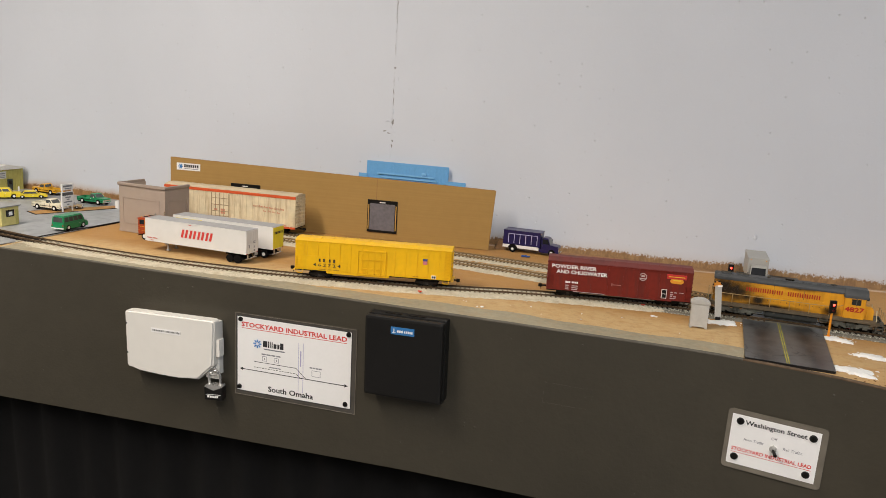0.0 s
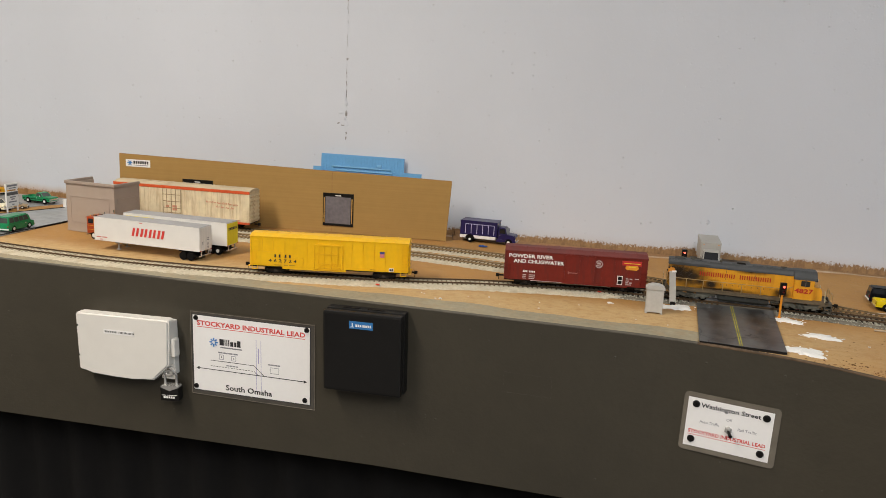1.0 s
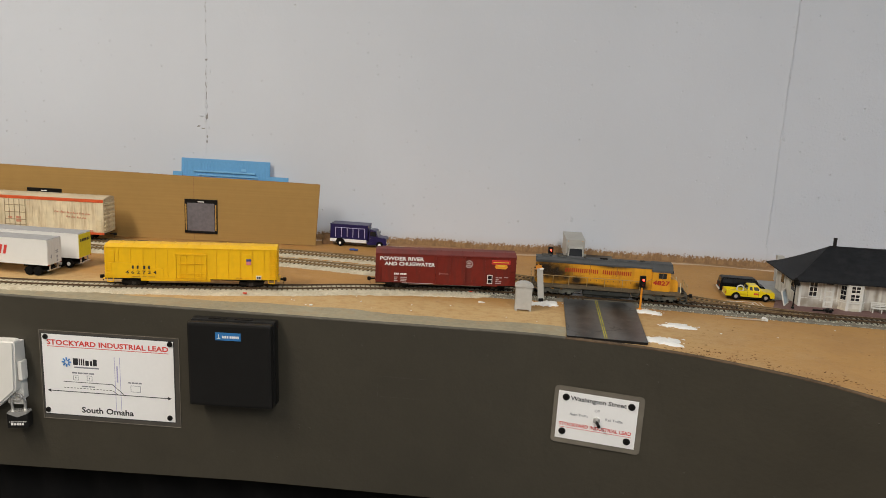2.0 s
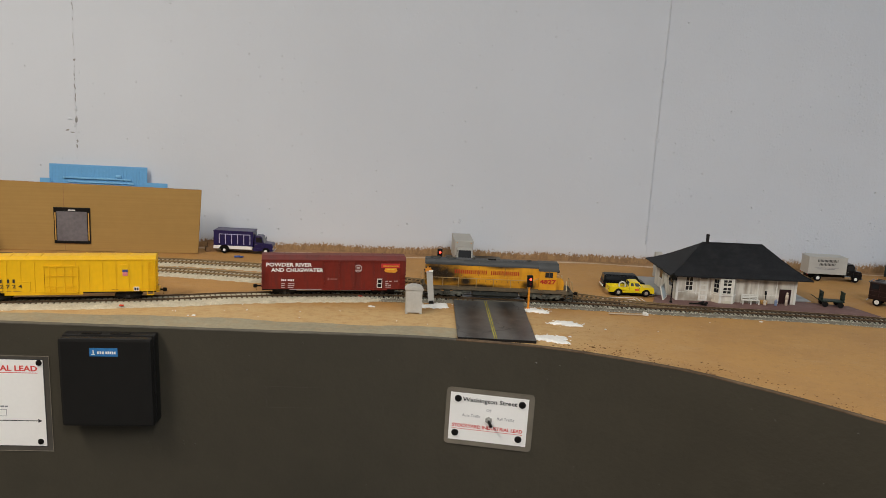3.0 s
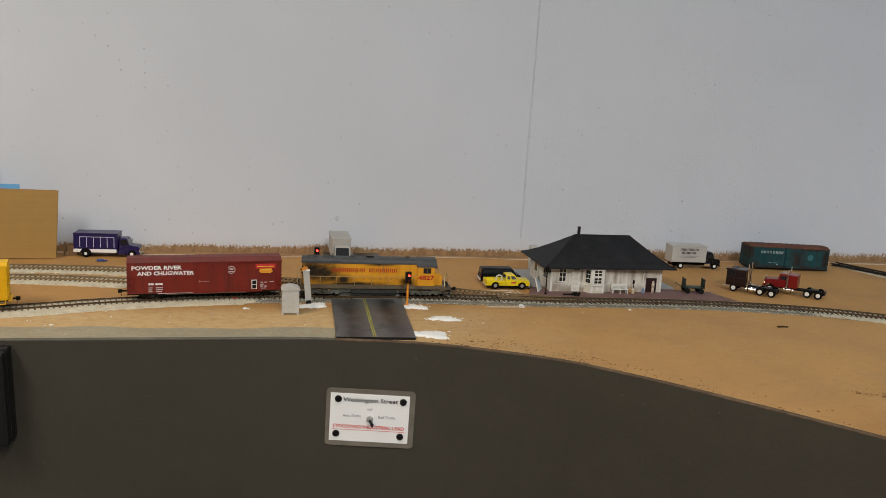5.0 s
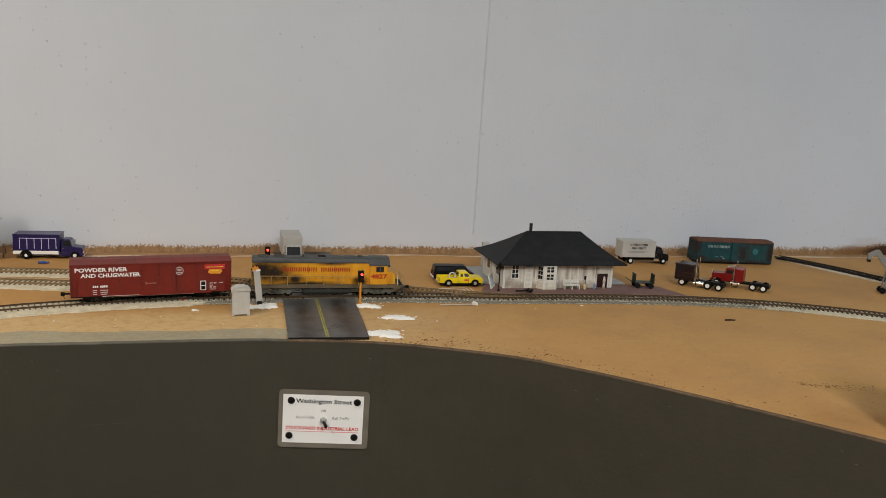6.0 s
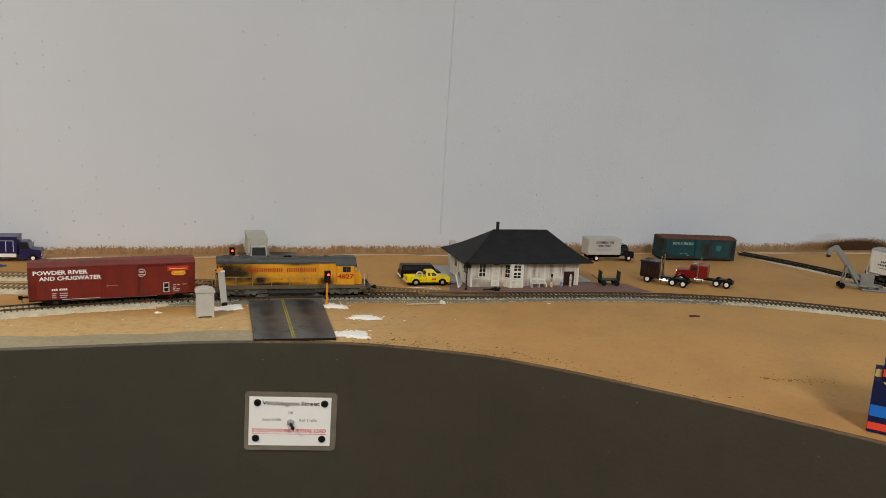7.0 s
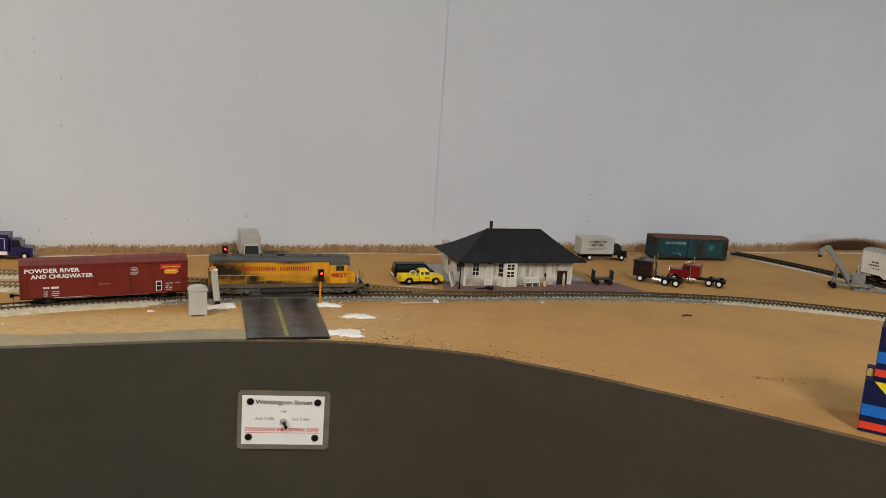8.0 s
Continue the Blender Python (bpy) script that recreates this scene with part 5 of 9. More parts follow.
bars("slogan", [(46 + 9.6 * k + 2.1 * q, 42 - 0.4 * k, 1.2, 2.0 + 1.4 * (q == 0), 0.4) for k in range(6) for q in range(4)] + [(64 + 8.4 * k + 2.1 * q, 35 - 0.4 * k, 1.2, 1.8 + 1.4 * (q == 0), 0.4) for k in range(4) for q in range(3)], mat("faded_red_script", (0.60, 0.27, 0.17), 0.6), ob, side(0, -19.3, 0), label="faded red script as bars")
bars("data_panel", [(-26, 38, 7, 1), (-26, 29, 6, 3), (-14, 29, 8, 3.6), (-14, 24, 8, 3.6), (72, 14, 8, 1.2), (100, 15, 6, 2)], mat("faded_red_script", (0.58, 0.22, 0.15), 0.6), ob, side(0, -19.8, 0))
ladder(ob, 113, -19.6, 13, 34, 6, 5, CREAM_CAR)
for k in range(7):
    part("end_rib", boxes((122.1, 123.8, -16, 16, 16 + 6.6 * k, 19 + 6.6 * k)), CREAM_CAR, ob)
for sx in (-86, 86):
    bogie(ob, sx, 20, BOGIE)
for sgn in (-1, 1):
    coupler(ob, sgn * 122, sgn)

def stained(base, name, spots, rgb, wander=0.8, most=0.92):
    """A paint with soft stains of its own, set by where they lie on the thing."""
    m = base.copy()
    m.name = name
    n, l = m.node_tree.nodes, m.node_tree.links
    b = n["Principled BSDF"]
    was = b.inputs["Base Color"].links[0].from_socket
    tc = n.new("ShaderNodeTexCoord")
    nz = n.new("ShaderNodeTexNoise")
    nz.inputs["Scale"].default_value, nz.inputs["Detail"].default_value = 130.0, 5.0
    l.new(tc.outputs["Object"], nz.inputs["Vector"])
    total = None
    for cx, cz, rx, rz in spots:
        mp = n.new("ShaderNodeMapping")
        mp.inputs["Location"].default_value = (-cx / rx, 0, -cz / rz)
        mp.inputs["Scale"].default_value = (1 / rx, 0, 1 / rz)
        l.new(tc.outputs["Object"], mp.inputs["Vector"])
        ln = n.new("ShaderNodeVectorMath")
        ln.operation = "LENGTH"
        l.new(mp.outputs["Vector"], ln.inputs[0])
        ad = n.new("ShaderNodeMath")
        ad.operation = "MULTIPLY_ADD"
        l.new(nz.outputs["Fac"], ad.inputs[0])
        ad.inputs[1].default_value = wander
        l.new(ln.outputs["Value"], ad.inputs[2])
        r = n.new("ShaderNodeMapRange")
        r.interpolation_type = "SMOOTHSTEP"
        r.inputs["From Min"].default_value, r.inputs["From Max"].default_value = 0.55, 1.75
        r.inputs["To Min"].default_value, r.inputs["To Max"].default_value = most, 0.0
        l.new(ad.outputs[0], r.inputs["Value"])
        if total is None:
            total = r.outputs["Result"]
        else:
            mx = n.new("ShaderNodeMath")
            mx.operation = "MAXIMUM"
            l.new(total, mx.inputs[0])
            l.new(r.outputs["Result"], mx.inputs[1])
            total = mx.outputs[0]
    mix = n.new("ShaderNodeMix")
    mix.data_type = "RGBA"
    l.new(total, mix.inputs["Factor"])
    l.new(was, mix.inputs["A"])
    mix.inputs["B"].default_value = (*rgb, 1)
    l.new(mix.outputs["Result"], b.inputs["Base Color"])
    return m


# teal boxcar shell off its bogies
TEAL = mat("faded_teal_paint", (0.009, 0.056, 0.064), 0.7, var=0.3, scale=120, dirt=(0.035, 0.018, 0.012), dirt_amount=1.0, streak=1)
RUST_ROOF = mat("rusted_roof", (0.12, 0.05, 0.03), 0.8, var=0.3, scale=150, dirt=(0.05, 0.03, 0.025), dirt_amount=0.6)
ob = thing("boxcar_shell", "rusty faded teal boxcar body standing on the ground", "freight car", pose(0.4580, -0.0660, 0.0022, 0.6, 0.8, -5.5), "freight cars")
TEAL = stained(TEAL, "rust_stained_teal", ((0.014, 0.018, 0.013, 0.024), (-0.062, 0.004, 0.016, 0.012), (0.066, 0.018, 0.008, 0.026), (0.034, 0.002, 0.05, 0.006), (-0.026, 0.002, 0.05, 0.006), (-0.070, 0.03, 0.006, 0.02), (0.045, 0.036, 0.03, 0.004)), (0.026, 0.013, 0.008), 1.1)
freight_body(ob, 143, 1.4, 37.0, 40.5, 35, TEAL, RUST_ROOF, ribs=0)
part("side_door", boxes((-8, 18, -18.4, -17.4, 2.0, 36), (-8, -7, -19, -17.5, 2, 36), (17, 18, -19, -17.5, 2, 36)), TEAL, ob)
bars("faded_name", stroke_bars(-52, 26.4, 4.4, (4, 4), 5.0, 1.0, 1.5) + [(-36, 10, 5, 0.8), (-28, 10, 7, 0.8), (-22, 6.5, 3, 2)], mat("ghost_lettering", (0.27, 0.36, 0.36), 0.8, dirt=(0.05, 0.12, 0.12), dirt_amount=0.9), ob, side(0, -17.6, 0), label="faded white lettering as bars")
bm = bmesh.new()
rod(bm, (38, -17.9, 22), (38, -17.2, 22), 5.4, 18)
part("faded_herald", bm, mat("ghost_teal", (0.035, 0.135, 0.15), 0.8, dirt=(0.04, 0.12, 0.12), dirt_amount=0.9), ob)
ladder(ob, -70.5, -18.0, 3, 35, 6, 8, TEAL)
ladder(ob, 64, -18.0, 3, 35, 6, 8, TEAL)

# ---- locomotive ----
LOCO_YELLOW = mat("loco_yellow_paint", (0.66, 0.305, 0.016), 0.45, var=0.08, scale=160, dirt=(0.33, 0.135, 0.02), dirt_amount=0.6, streak=1)
LOCO_GREY = mat("loco_grey_paint", (0.062, 0.065, 0.066), 0.55, var=0.2, scale=70, dirt=(0.028, 0.027, 0.026), dirt_amount=0.45)
LOCO_FRAME = mat("loco_frame_grey", (0.080, 0.074, 0.058), 0.6, var=0.2, dirt=(0.035, 0.028, 0.02), dirt_amount=0.6)
TRUCK_GREY = mat("truck_grey_green", (0.105, 0.105, 0.086), 0.65, var=0.3, scale=300, dirt=(0.030, 0.022, 0.014), dirt_amount=0.7)
SILL = mat("ochre_grey_sill", (0.115, 0.088, 0.054), 0.6, var=0.25, dirt=(0.05, 0.04, 0.03), dirt_amount=0.7)
SOOT_YELLOW = stained(LOCO_YELLOW, "sooty_yellow_paint", ((-0.082, 0.0335, 0.0290, 0.0195), (-0.078, 0.0320, 0.0230, 0.0180), (-0.067, 0.0300, 0.0230, 0.0180), (-0.056, 0.0245, 0.0110, 0.0080), (0.040, 0.0185, 0.0110, 0.0075), (0.004, 0.0430, 0.0220, 0.0040), (-0.043, 0.0215, 0.0130, 0.0080), (-0.030, 0.0160, 0.0500, 0.0035)), (0.011, 0.0085, 0.006), 0.8, 0.985)
loco = thing("locomotive", "weathered yellow and grey diesel locomotive with long hood", "locomotive", on_track(MAIN, TRAIN_X + 0.2075, 0.060))
part("walkway", boxes((-98, 92, -17.0, 17.0, 13.8, 15.4), (-98, 92, -17.2, -16.4, 11.6, 15.2), (-98, 92, 16.4, 17.2, 11.6, 15.2)), SILL, loco)
part("underframe", boxes((-92, 86, -8, 8, 8.5, 13.7)), UNDER, loco)
bm = bmesh.new()
prism(bm, [(-10.5, 15.4), (10.5, 15.4), (10.5, 42.6), (-10.5, 42.6)], -95, 52, "x")
bmesh.ops.bevel(bm, geom=[e for e in bm.edges if all(v.co.x < -94 for v in e.verts)], offset=1.2, segments=2, affect="EDGES")
hood = part("long_hood", bm, SOOT_YELLOW, loco)
bm = bmesh.new()
prism(bm, [(-10.9, 42.4), (10.9, 42.4), (10.8, 44.4), (9.6, 47.2), (6.6, 49.2), (-6.6, 49.2), (-9.6, 47.2), (-10.8, 44.4)], -95.6, 54, "x")
bmesh.ops.bevel(bm, geom=[e for e in bm.edges if all(v.co.x < -95 for v in e.verts)], offset=0.7, segments=2, affect="EDGES")
part("hood_roof", bm, LOCO_GREY, loco)
# radiator section: a touch wider than the rest of the roof, with its two fans
bm = bmesh.new()
prism(bm, [(-11.5, 43.4), (11.5, 43.4), (11.4, 46.0), (9.8, 48.6), (-9.8, 48.6), (-11.4, 46.0)], -93, -46, "x")
part("radiator_housing", bm, LOCO_GREY, loco)
for x in (-82, -62):
    bm = bmesh.new()
    rod(bm, (x, 0, 48.5), (x, 0, 50.2), 7.2, 20, 6.8)
    fan = part("radiator_fan", bm, LOCO_GREY, loco)
    part("fan_grille", rods([((x - 6, y, 50.3), (x + 6, y, 50.3)) for y in (-4, -2, 0, 2, 4)], 0.22, 4), LOCO_FRAME, fan)
part("roof_seam", boxes((-26.5, -25.7, -11.1, 11.1, 42.6, 47.0)), LOCO_FRAME, loco)
bm = bmesh.new()
rod(bm, (-33, -4, 49.0), (-33, -4, 50.4), 0.5, 6)
bmesh.ops.create_uvsphere(bm, u_segments=10, v_segments=7, radius=1.7, matrix=Matrix.Translation((-33, -4, 51.2)))
part("bell", bm, LOCO_FRAME, loco)
part("exhaust_stack", boxes((-14, -4, -2.4, 2.4, 49.0, 50.4), bevel=0.5), UNDER, loco)
each("roof_hatch", ((-20, -16, -4, 4, 49.0, 49.7), (4, 16, -5, 5, 49.0, 49.8), (20, 32, -5, 5, 49.0, 49.8)), LOCO_GREY, loco, bevel=0.2)
part("horn", rods([((36, -1, 50.2), (43, -1, 50.4)), ((37, 1, 50.2), (42, 1, 50.4)), ((39.5, 0, 49), (39.5, 0, 50.4)), ((38, -2.4, 50.2), (41, 2.4, 50.2))], 0.55, 6), LOCO_FRAME, loco)
# hood doors with their latches, two rows
for x0, x1, z0, z1 in [(-44 + 7.2 * k, -37.8 + 7.2 * k, 16.6, 29.4) for k in range(13)] + [(-93, -66, 24.5, 41.0), (-62, -47, 18, 40)]:
    d_ = part("hood_door", boxes((x0, x1, -10.72, -10.3, z0, z1), bevel=0.15), SOOT_YELLOW, loco)
    part("latch", boxes((x1 - 1.1, x1 - 0.6, -10.95, -10.6, (z0 + z1) / 2 - 0.8, (z0 + z1) / 2 + 0.8)), LOCO_FRAME, d_)
for k in range(11):
    part("radiator_slat", boxes((-92, -67, -10.95, -10.6, 25.4 + 1.4 * k, 25.8 + 1.4 * k)), SOOT_YELLOW, loco)
for x in (-96 + 70.0, 8.0):
    part("panel_joint", boxes((x - 0.18, x + 0.18, -10.62, -10.3, 16, 42.3)), LOCO_FRAME, loco)
bm = bmesh.new()
prism(bm, [(-13.8, 15.4), (13.8, 15.4), (13.8, 40.0), (-13.8, 40.0)], 52, 74.5, "x")
cab = part("cab", bm, LOCO_YELLOW, loco)
bm = bmesh.new()
prism(bm, [(-14.3, 39.6), (14.3, 39.6), (13.9, 42.6), (11.2, 46.6), (7.0, 49.6), (-7.0, 49.6), (-11.2, 46.6), (-13.9, 42.6)], 51.0, 77.0, "x")
bmesh.ops.bevel(bm, geom=[e for e in bm.edges if all(v.co.x > 76 for v in e.verts) or all(v.co.x < 52 for v in e.verts)], offset=0.5, segments=2, affect="EDGES")
part("cab_roof", bm, LOCO_GREY, loco)
part("cab_window", boxes((59.6, 64.2, -14.1, -13.4, 31.8, 38.6), bevel=0.3), GLASS, cab)
part("cab_window", boxes((65.2, 69.6, -14.1, -13.4, 31.8, 38.6), bevel=0.3), GLASS, cab)
part("window_post", boxes((64.2, 65.2, -14.3, -13.5, 31.2, 39.2)), LOCO_FRAME, cab)
part("cab_door", boxes((53.0, 58.4, -14.05, -13.5, 15.8, 38.6), bevel=0.2), LOCO_YELLOW, cab)
part("windscreen", boxes((74.2, 75.0, -12, -2, 32, 38.8)), GLASS, cab)
part("windscreen", boxes((74.2, 75.0, 2, 12, 32, 38.8)), GLASS, cab)
bm = bmesh.new()
prism(bm, [(74.5, 15.4), (85, 15.4), (85, 27), (82.4, 30.6), (74.5, 31.6)], -10.2, 10.2)
bmesh.ops.bevel(bm, geom=[e for e in bm.edges if min(v.co.x for v in e.verts) > 74.6 and min(v.co.z for v in e.verts) > 15.5], offset=0.8, segments=2, affect="EDGES")
nose = part("short_hood", bm, LOCO_YELLOW, loco)
part("nose_door", boxes((77, 82, -10.45, -10.0, 16.5, 26), bevel=0.15), LOCO_YELLOW, nose)
hl = part("headlight_housing", boxes((74.6, 79.4, -5.2, 5.2, 36.6, 40.6), bevel=0.7), BLACK, loco)
for y in (-2.4, 2.4):
    bm = bmesh.new()
    rod(bm, (79.2, y, 38.6), (79.8, y, 38.6), 1.5, 12)
    part("headlight", bm, LAMP_WHITE, hl)
bars("road_name", stroke_bars(-57, 31.8, 5.2, (8, 7), 5.3, 4.6, 1.15), mat("loco_red_lettering", (0.42, 0.026, 0.014), 0.5), loco, side(0, -10.95, 0), label="red block lettering as bars")
letters("road_number", "4827", 5.6, mat("loco_red_lettering", (0.42, 0.026, 0.014), 0.5), loco, side(53.0, -14.15, 23.6), width=21.0, bold=0.03)
# frame ends: step wells with treads, pilots
for a, b, xe, sgn in ((88, 96, 95.6, 1), (-101, -95, -99.5, -1)):
    for y0, y1 in ((-17.2, -11.2), (11.2, 17.2)):
        bm = bmesh.new()
        box(bm, a, b, y0, y1, 12.5, 15.4)
        for z in (3.6, 7.4, 11.0):
            box(bm, a + 0.8, b - 0.8, y0, y1, z, z + 0.7)
        for x in (a, b - 0.7):
            box(bm, x, x + 0.7, y0, y0 + 0.7, 2.8, 14)
            box(bm, x, x + 0.7, y1 - 0.7, y1, 2.8, 14)
        part("step_ladder", bm, LOCO_FRAME, loco)
    part("pilot", boxes((min(xe, xe + sgn), max(xe, xe + sgn), -15.5, 15.5, 3.2, 14)), LOCO_FRAME, loco)
    part("pilot_hose", rods([((xe + sgn * 1.6, y, 12), (xe + sgn * 2.6, y, 4.5)) for y in (-9, -6, 6, 9)], 0.5, 6), UNDER, loco)
bm = bmesh.new()
for y in (-17.0, 16.2):
    prism(bm, [(-98, 13.6), (-91, 13.6), (-88, 8.6), (-90.5, 8.6), (-93.5, 10.6), (-98, 10.6)], y, y + 0.8)
    prism(bm, [(91, 13.6), (84, 13.6), (81, 8.6), (83.5, 8.6), (86.5, 10.6), (91, 10.6)], y, y + 0.8)
part("sill_bracket", bm, SILL, loco)
# tank, air reservoirs and pipes
bm = bmesh.new()
prism(bm, [(-11.5, 2.6), (-14.6, 5.4), (-14.8, 10.2), (-13.0, 11.6), (13.0, 11.6), (14.8, 10.2), (14.6, 5.4), (11.5, 2.6)], -33, 26, "x")
bmesh.ops.bevel(bm, geom=[e for e in bm.edges if all(v.co.x < -32.9 for v in e.verts) or all(v.co.x > 25.9 for v in e.verts)], offset=0.7, segments=2, affect="EDGES")
part("fuel_tank", bm, mat("tank_grey", (0.040, 0.043, 0.040), 0.5, var=0.2, dirt=(0.022, 0.018, 0.014), dirt_amount=0.6), loco)
for x0, x1 in ((-46, -36), (28, 37)):
    bm = bmesh.new()
    rod(bm, (x0, -13.0, 9.4), (x1, -13.0, 9.4), 2.4, 12)
    part("air_reservoir", bm, TRUCK_GREY, loco)
part("pipe", rods([((-44, -16.0, 10.6), (-34, -16.0, 10.6)), ((-34, -15.6, 12.4), (84, -15.6, 12.4)), ((28, -15.6, 7.0), (36, -15.6, 7.0))], 0.4, 5), LOCO_FRAME, loco)
for x in (-24, -2, 14):
    part("tank_fitting", boxes((x, x + 2.2, -15.3, -14.4, 8.6, 10.4), bevel=0.3), LOCO_FRAME, loco)
for xc in (-66, 62):
    bm = bmesh.new()
    for y in (-14.4, 13.0):
        prism(bm, [(xc - 23, 6.2), (xc - 23, 9.6), (xc - 19, 10.8), (xc - 12, 10.8), (xc - 7, 8.6), (xc + 7, 8.6), (xc + 12, 10.8), (xc + 19, 10.8), (xc + 23, 9.6), (xc + 23, 6.2), (xc + 20, 5.4), (xc + 11, 5.4), (xc + 7, 3.4), (xc - 7, 3.4), (xc - 11, 5.4), (xc - 20, 5.4)], y, y + 1.4)
    box(bm, xc - 4, xc + 4, -13, 13, 8, 11.4)
    tr = part("bogie", bm, TRUCK_GREY, loco)
    for dx in (-15.5, 15.5):
        bm = bmesh.new()
        box(bm, xc + dx - 2.6, xc + dx + 2.6, -15.6, -13.0, 3.4, 8.2, 0.5)
        rod(bm, (xc + dx, -16.3, 5.6), (xc + dx, -15.4, 5.6), 1.6, 12)
        part("journal_box", bm, TRUCK_GREY, tr)
        bm = bmesh.new()
        for y in (-9.2, 7.4):
            rod(bm, (xc + dx, y, 5.8), (xc + dx, y + 1.8, 5.8), 5.8, 18)
        rod(bm, (xc + dx, -9, 5.8), (xc + dx, 9, 5.8), 1, 6)
        part("wheelset", bm, UNDER, tr)
        part("brake_cylinder", rod(bmesh.new(), (xc + dx * 0.62 - 2.6, -14.9, 11.4), (xc + dx * 0.62 + 2.6, -14.9, 11.4), 1.3, 10), TRUCK_GREY, tr)
    for dx in (-4.6, -1.6, 1.6, 4.6):
        bm = bmesh.new()
        for k in range(5):
            rod(bm, (xc + dx, -14.6, 3.9 + k * 0.95), (xc + dx, -14.6, 4.4 + k * 0.95), 1.25, 8)
        rod(bm, (xc + dx, -14.4, 3.6), (xc + dx, -14.4, 8.8), 0.8, 6)
        part("spring", bm, TRUCK_GREY, tr)
# handrails
rows = []
for y in (-16.6, 16.6):
    xs = (-92, -72, -52, -29, -7, 15, 37)
    rows += [((x, y, 13.2), (x, y, 27.0)) for x in xs] + [((-92, y, 27.0), (44, y, 27.0)), ((44, y, 27.0), (51, y, 31)), ((-92, y, 27.0), (-96, y, 22))]
    rows += [((-100, y, 14), (-100, y, 27)), ((-96, y, 14), (-96, y, 27)), ((95.5, y, 14), (95.5, y, 26))]
for x in (-100, 95.5):
    rows += [((x, -16.6, 26), (x, -5, 26)), ((x, 5, 26), (x, 16.6, 26)), ((x, -5, 15), (x, -5, 26)), ((x, 5, 15), (x, 5, 26))]
part("handrail", rods(rows, 0.42, 5), mat("handrail_ochre", (0.34, 0.24, 0.11), 0.55, var=0.2), loco)
part("step_handrail", rods([((88, y, 13.5), (86.6, y, 29)) for y in (-16.4, 16.4)], 0.5, 6), mat("pale_handrail", (0.55, 0.48, 0.30), 0.5), loco, "pale yellow grab rail")
for sgn in (-1, 1):
    coupler(loco, 95 if sgn > 0 else -99.5, sgn)


# ---- road vehicles (front at +x, modelled in millimetres) ----
def headlamps(ob, x, ys, z, w=2.2, h=1.6):
    for y in ys:
        part("headlight", boxes((x - 0.4, x + 0.3, y - w / 2, y + w / 2, z - h / 2, z + h / 2), bevel=0.15), LAMP_WHITE, ob)


def taillamps(ob, x, ys, z, w=1.4, h=2.2):
    for y in ys:
        part("tail_light", boxes((x - 0.3, x + 0.4, y - w / 2, y + w / 2, z - h / 2, z + h / 2), bevel=0.1), LAMP_RED, ob)


def bumper(ob, x, w, z, material=None):
    part("bumper", boxes((x - 0.7, x + 0.7, -w / 2, w / 2, z - 0.9, z + 0.9), bevel=0.3), material or CHROME, ob)


def soften(bm, z, r):
    """Rounds the long edges of a moulded body above height z."""
    es = [e for e in bm.edges if abs(e.verts[0].co.y - e.verts[1].co.y) < 0.01 and min(v.co.z for v in e.verts) > z and abs(e.verts[0].co.x - e.verts[1].co.x) > 0.5]
    bmesh.ops.bevel(bm, geom=es, offset=r, segments=2, affect="EDGES")


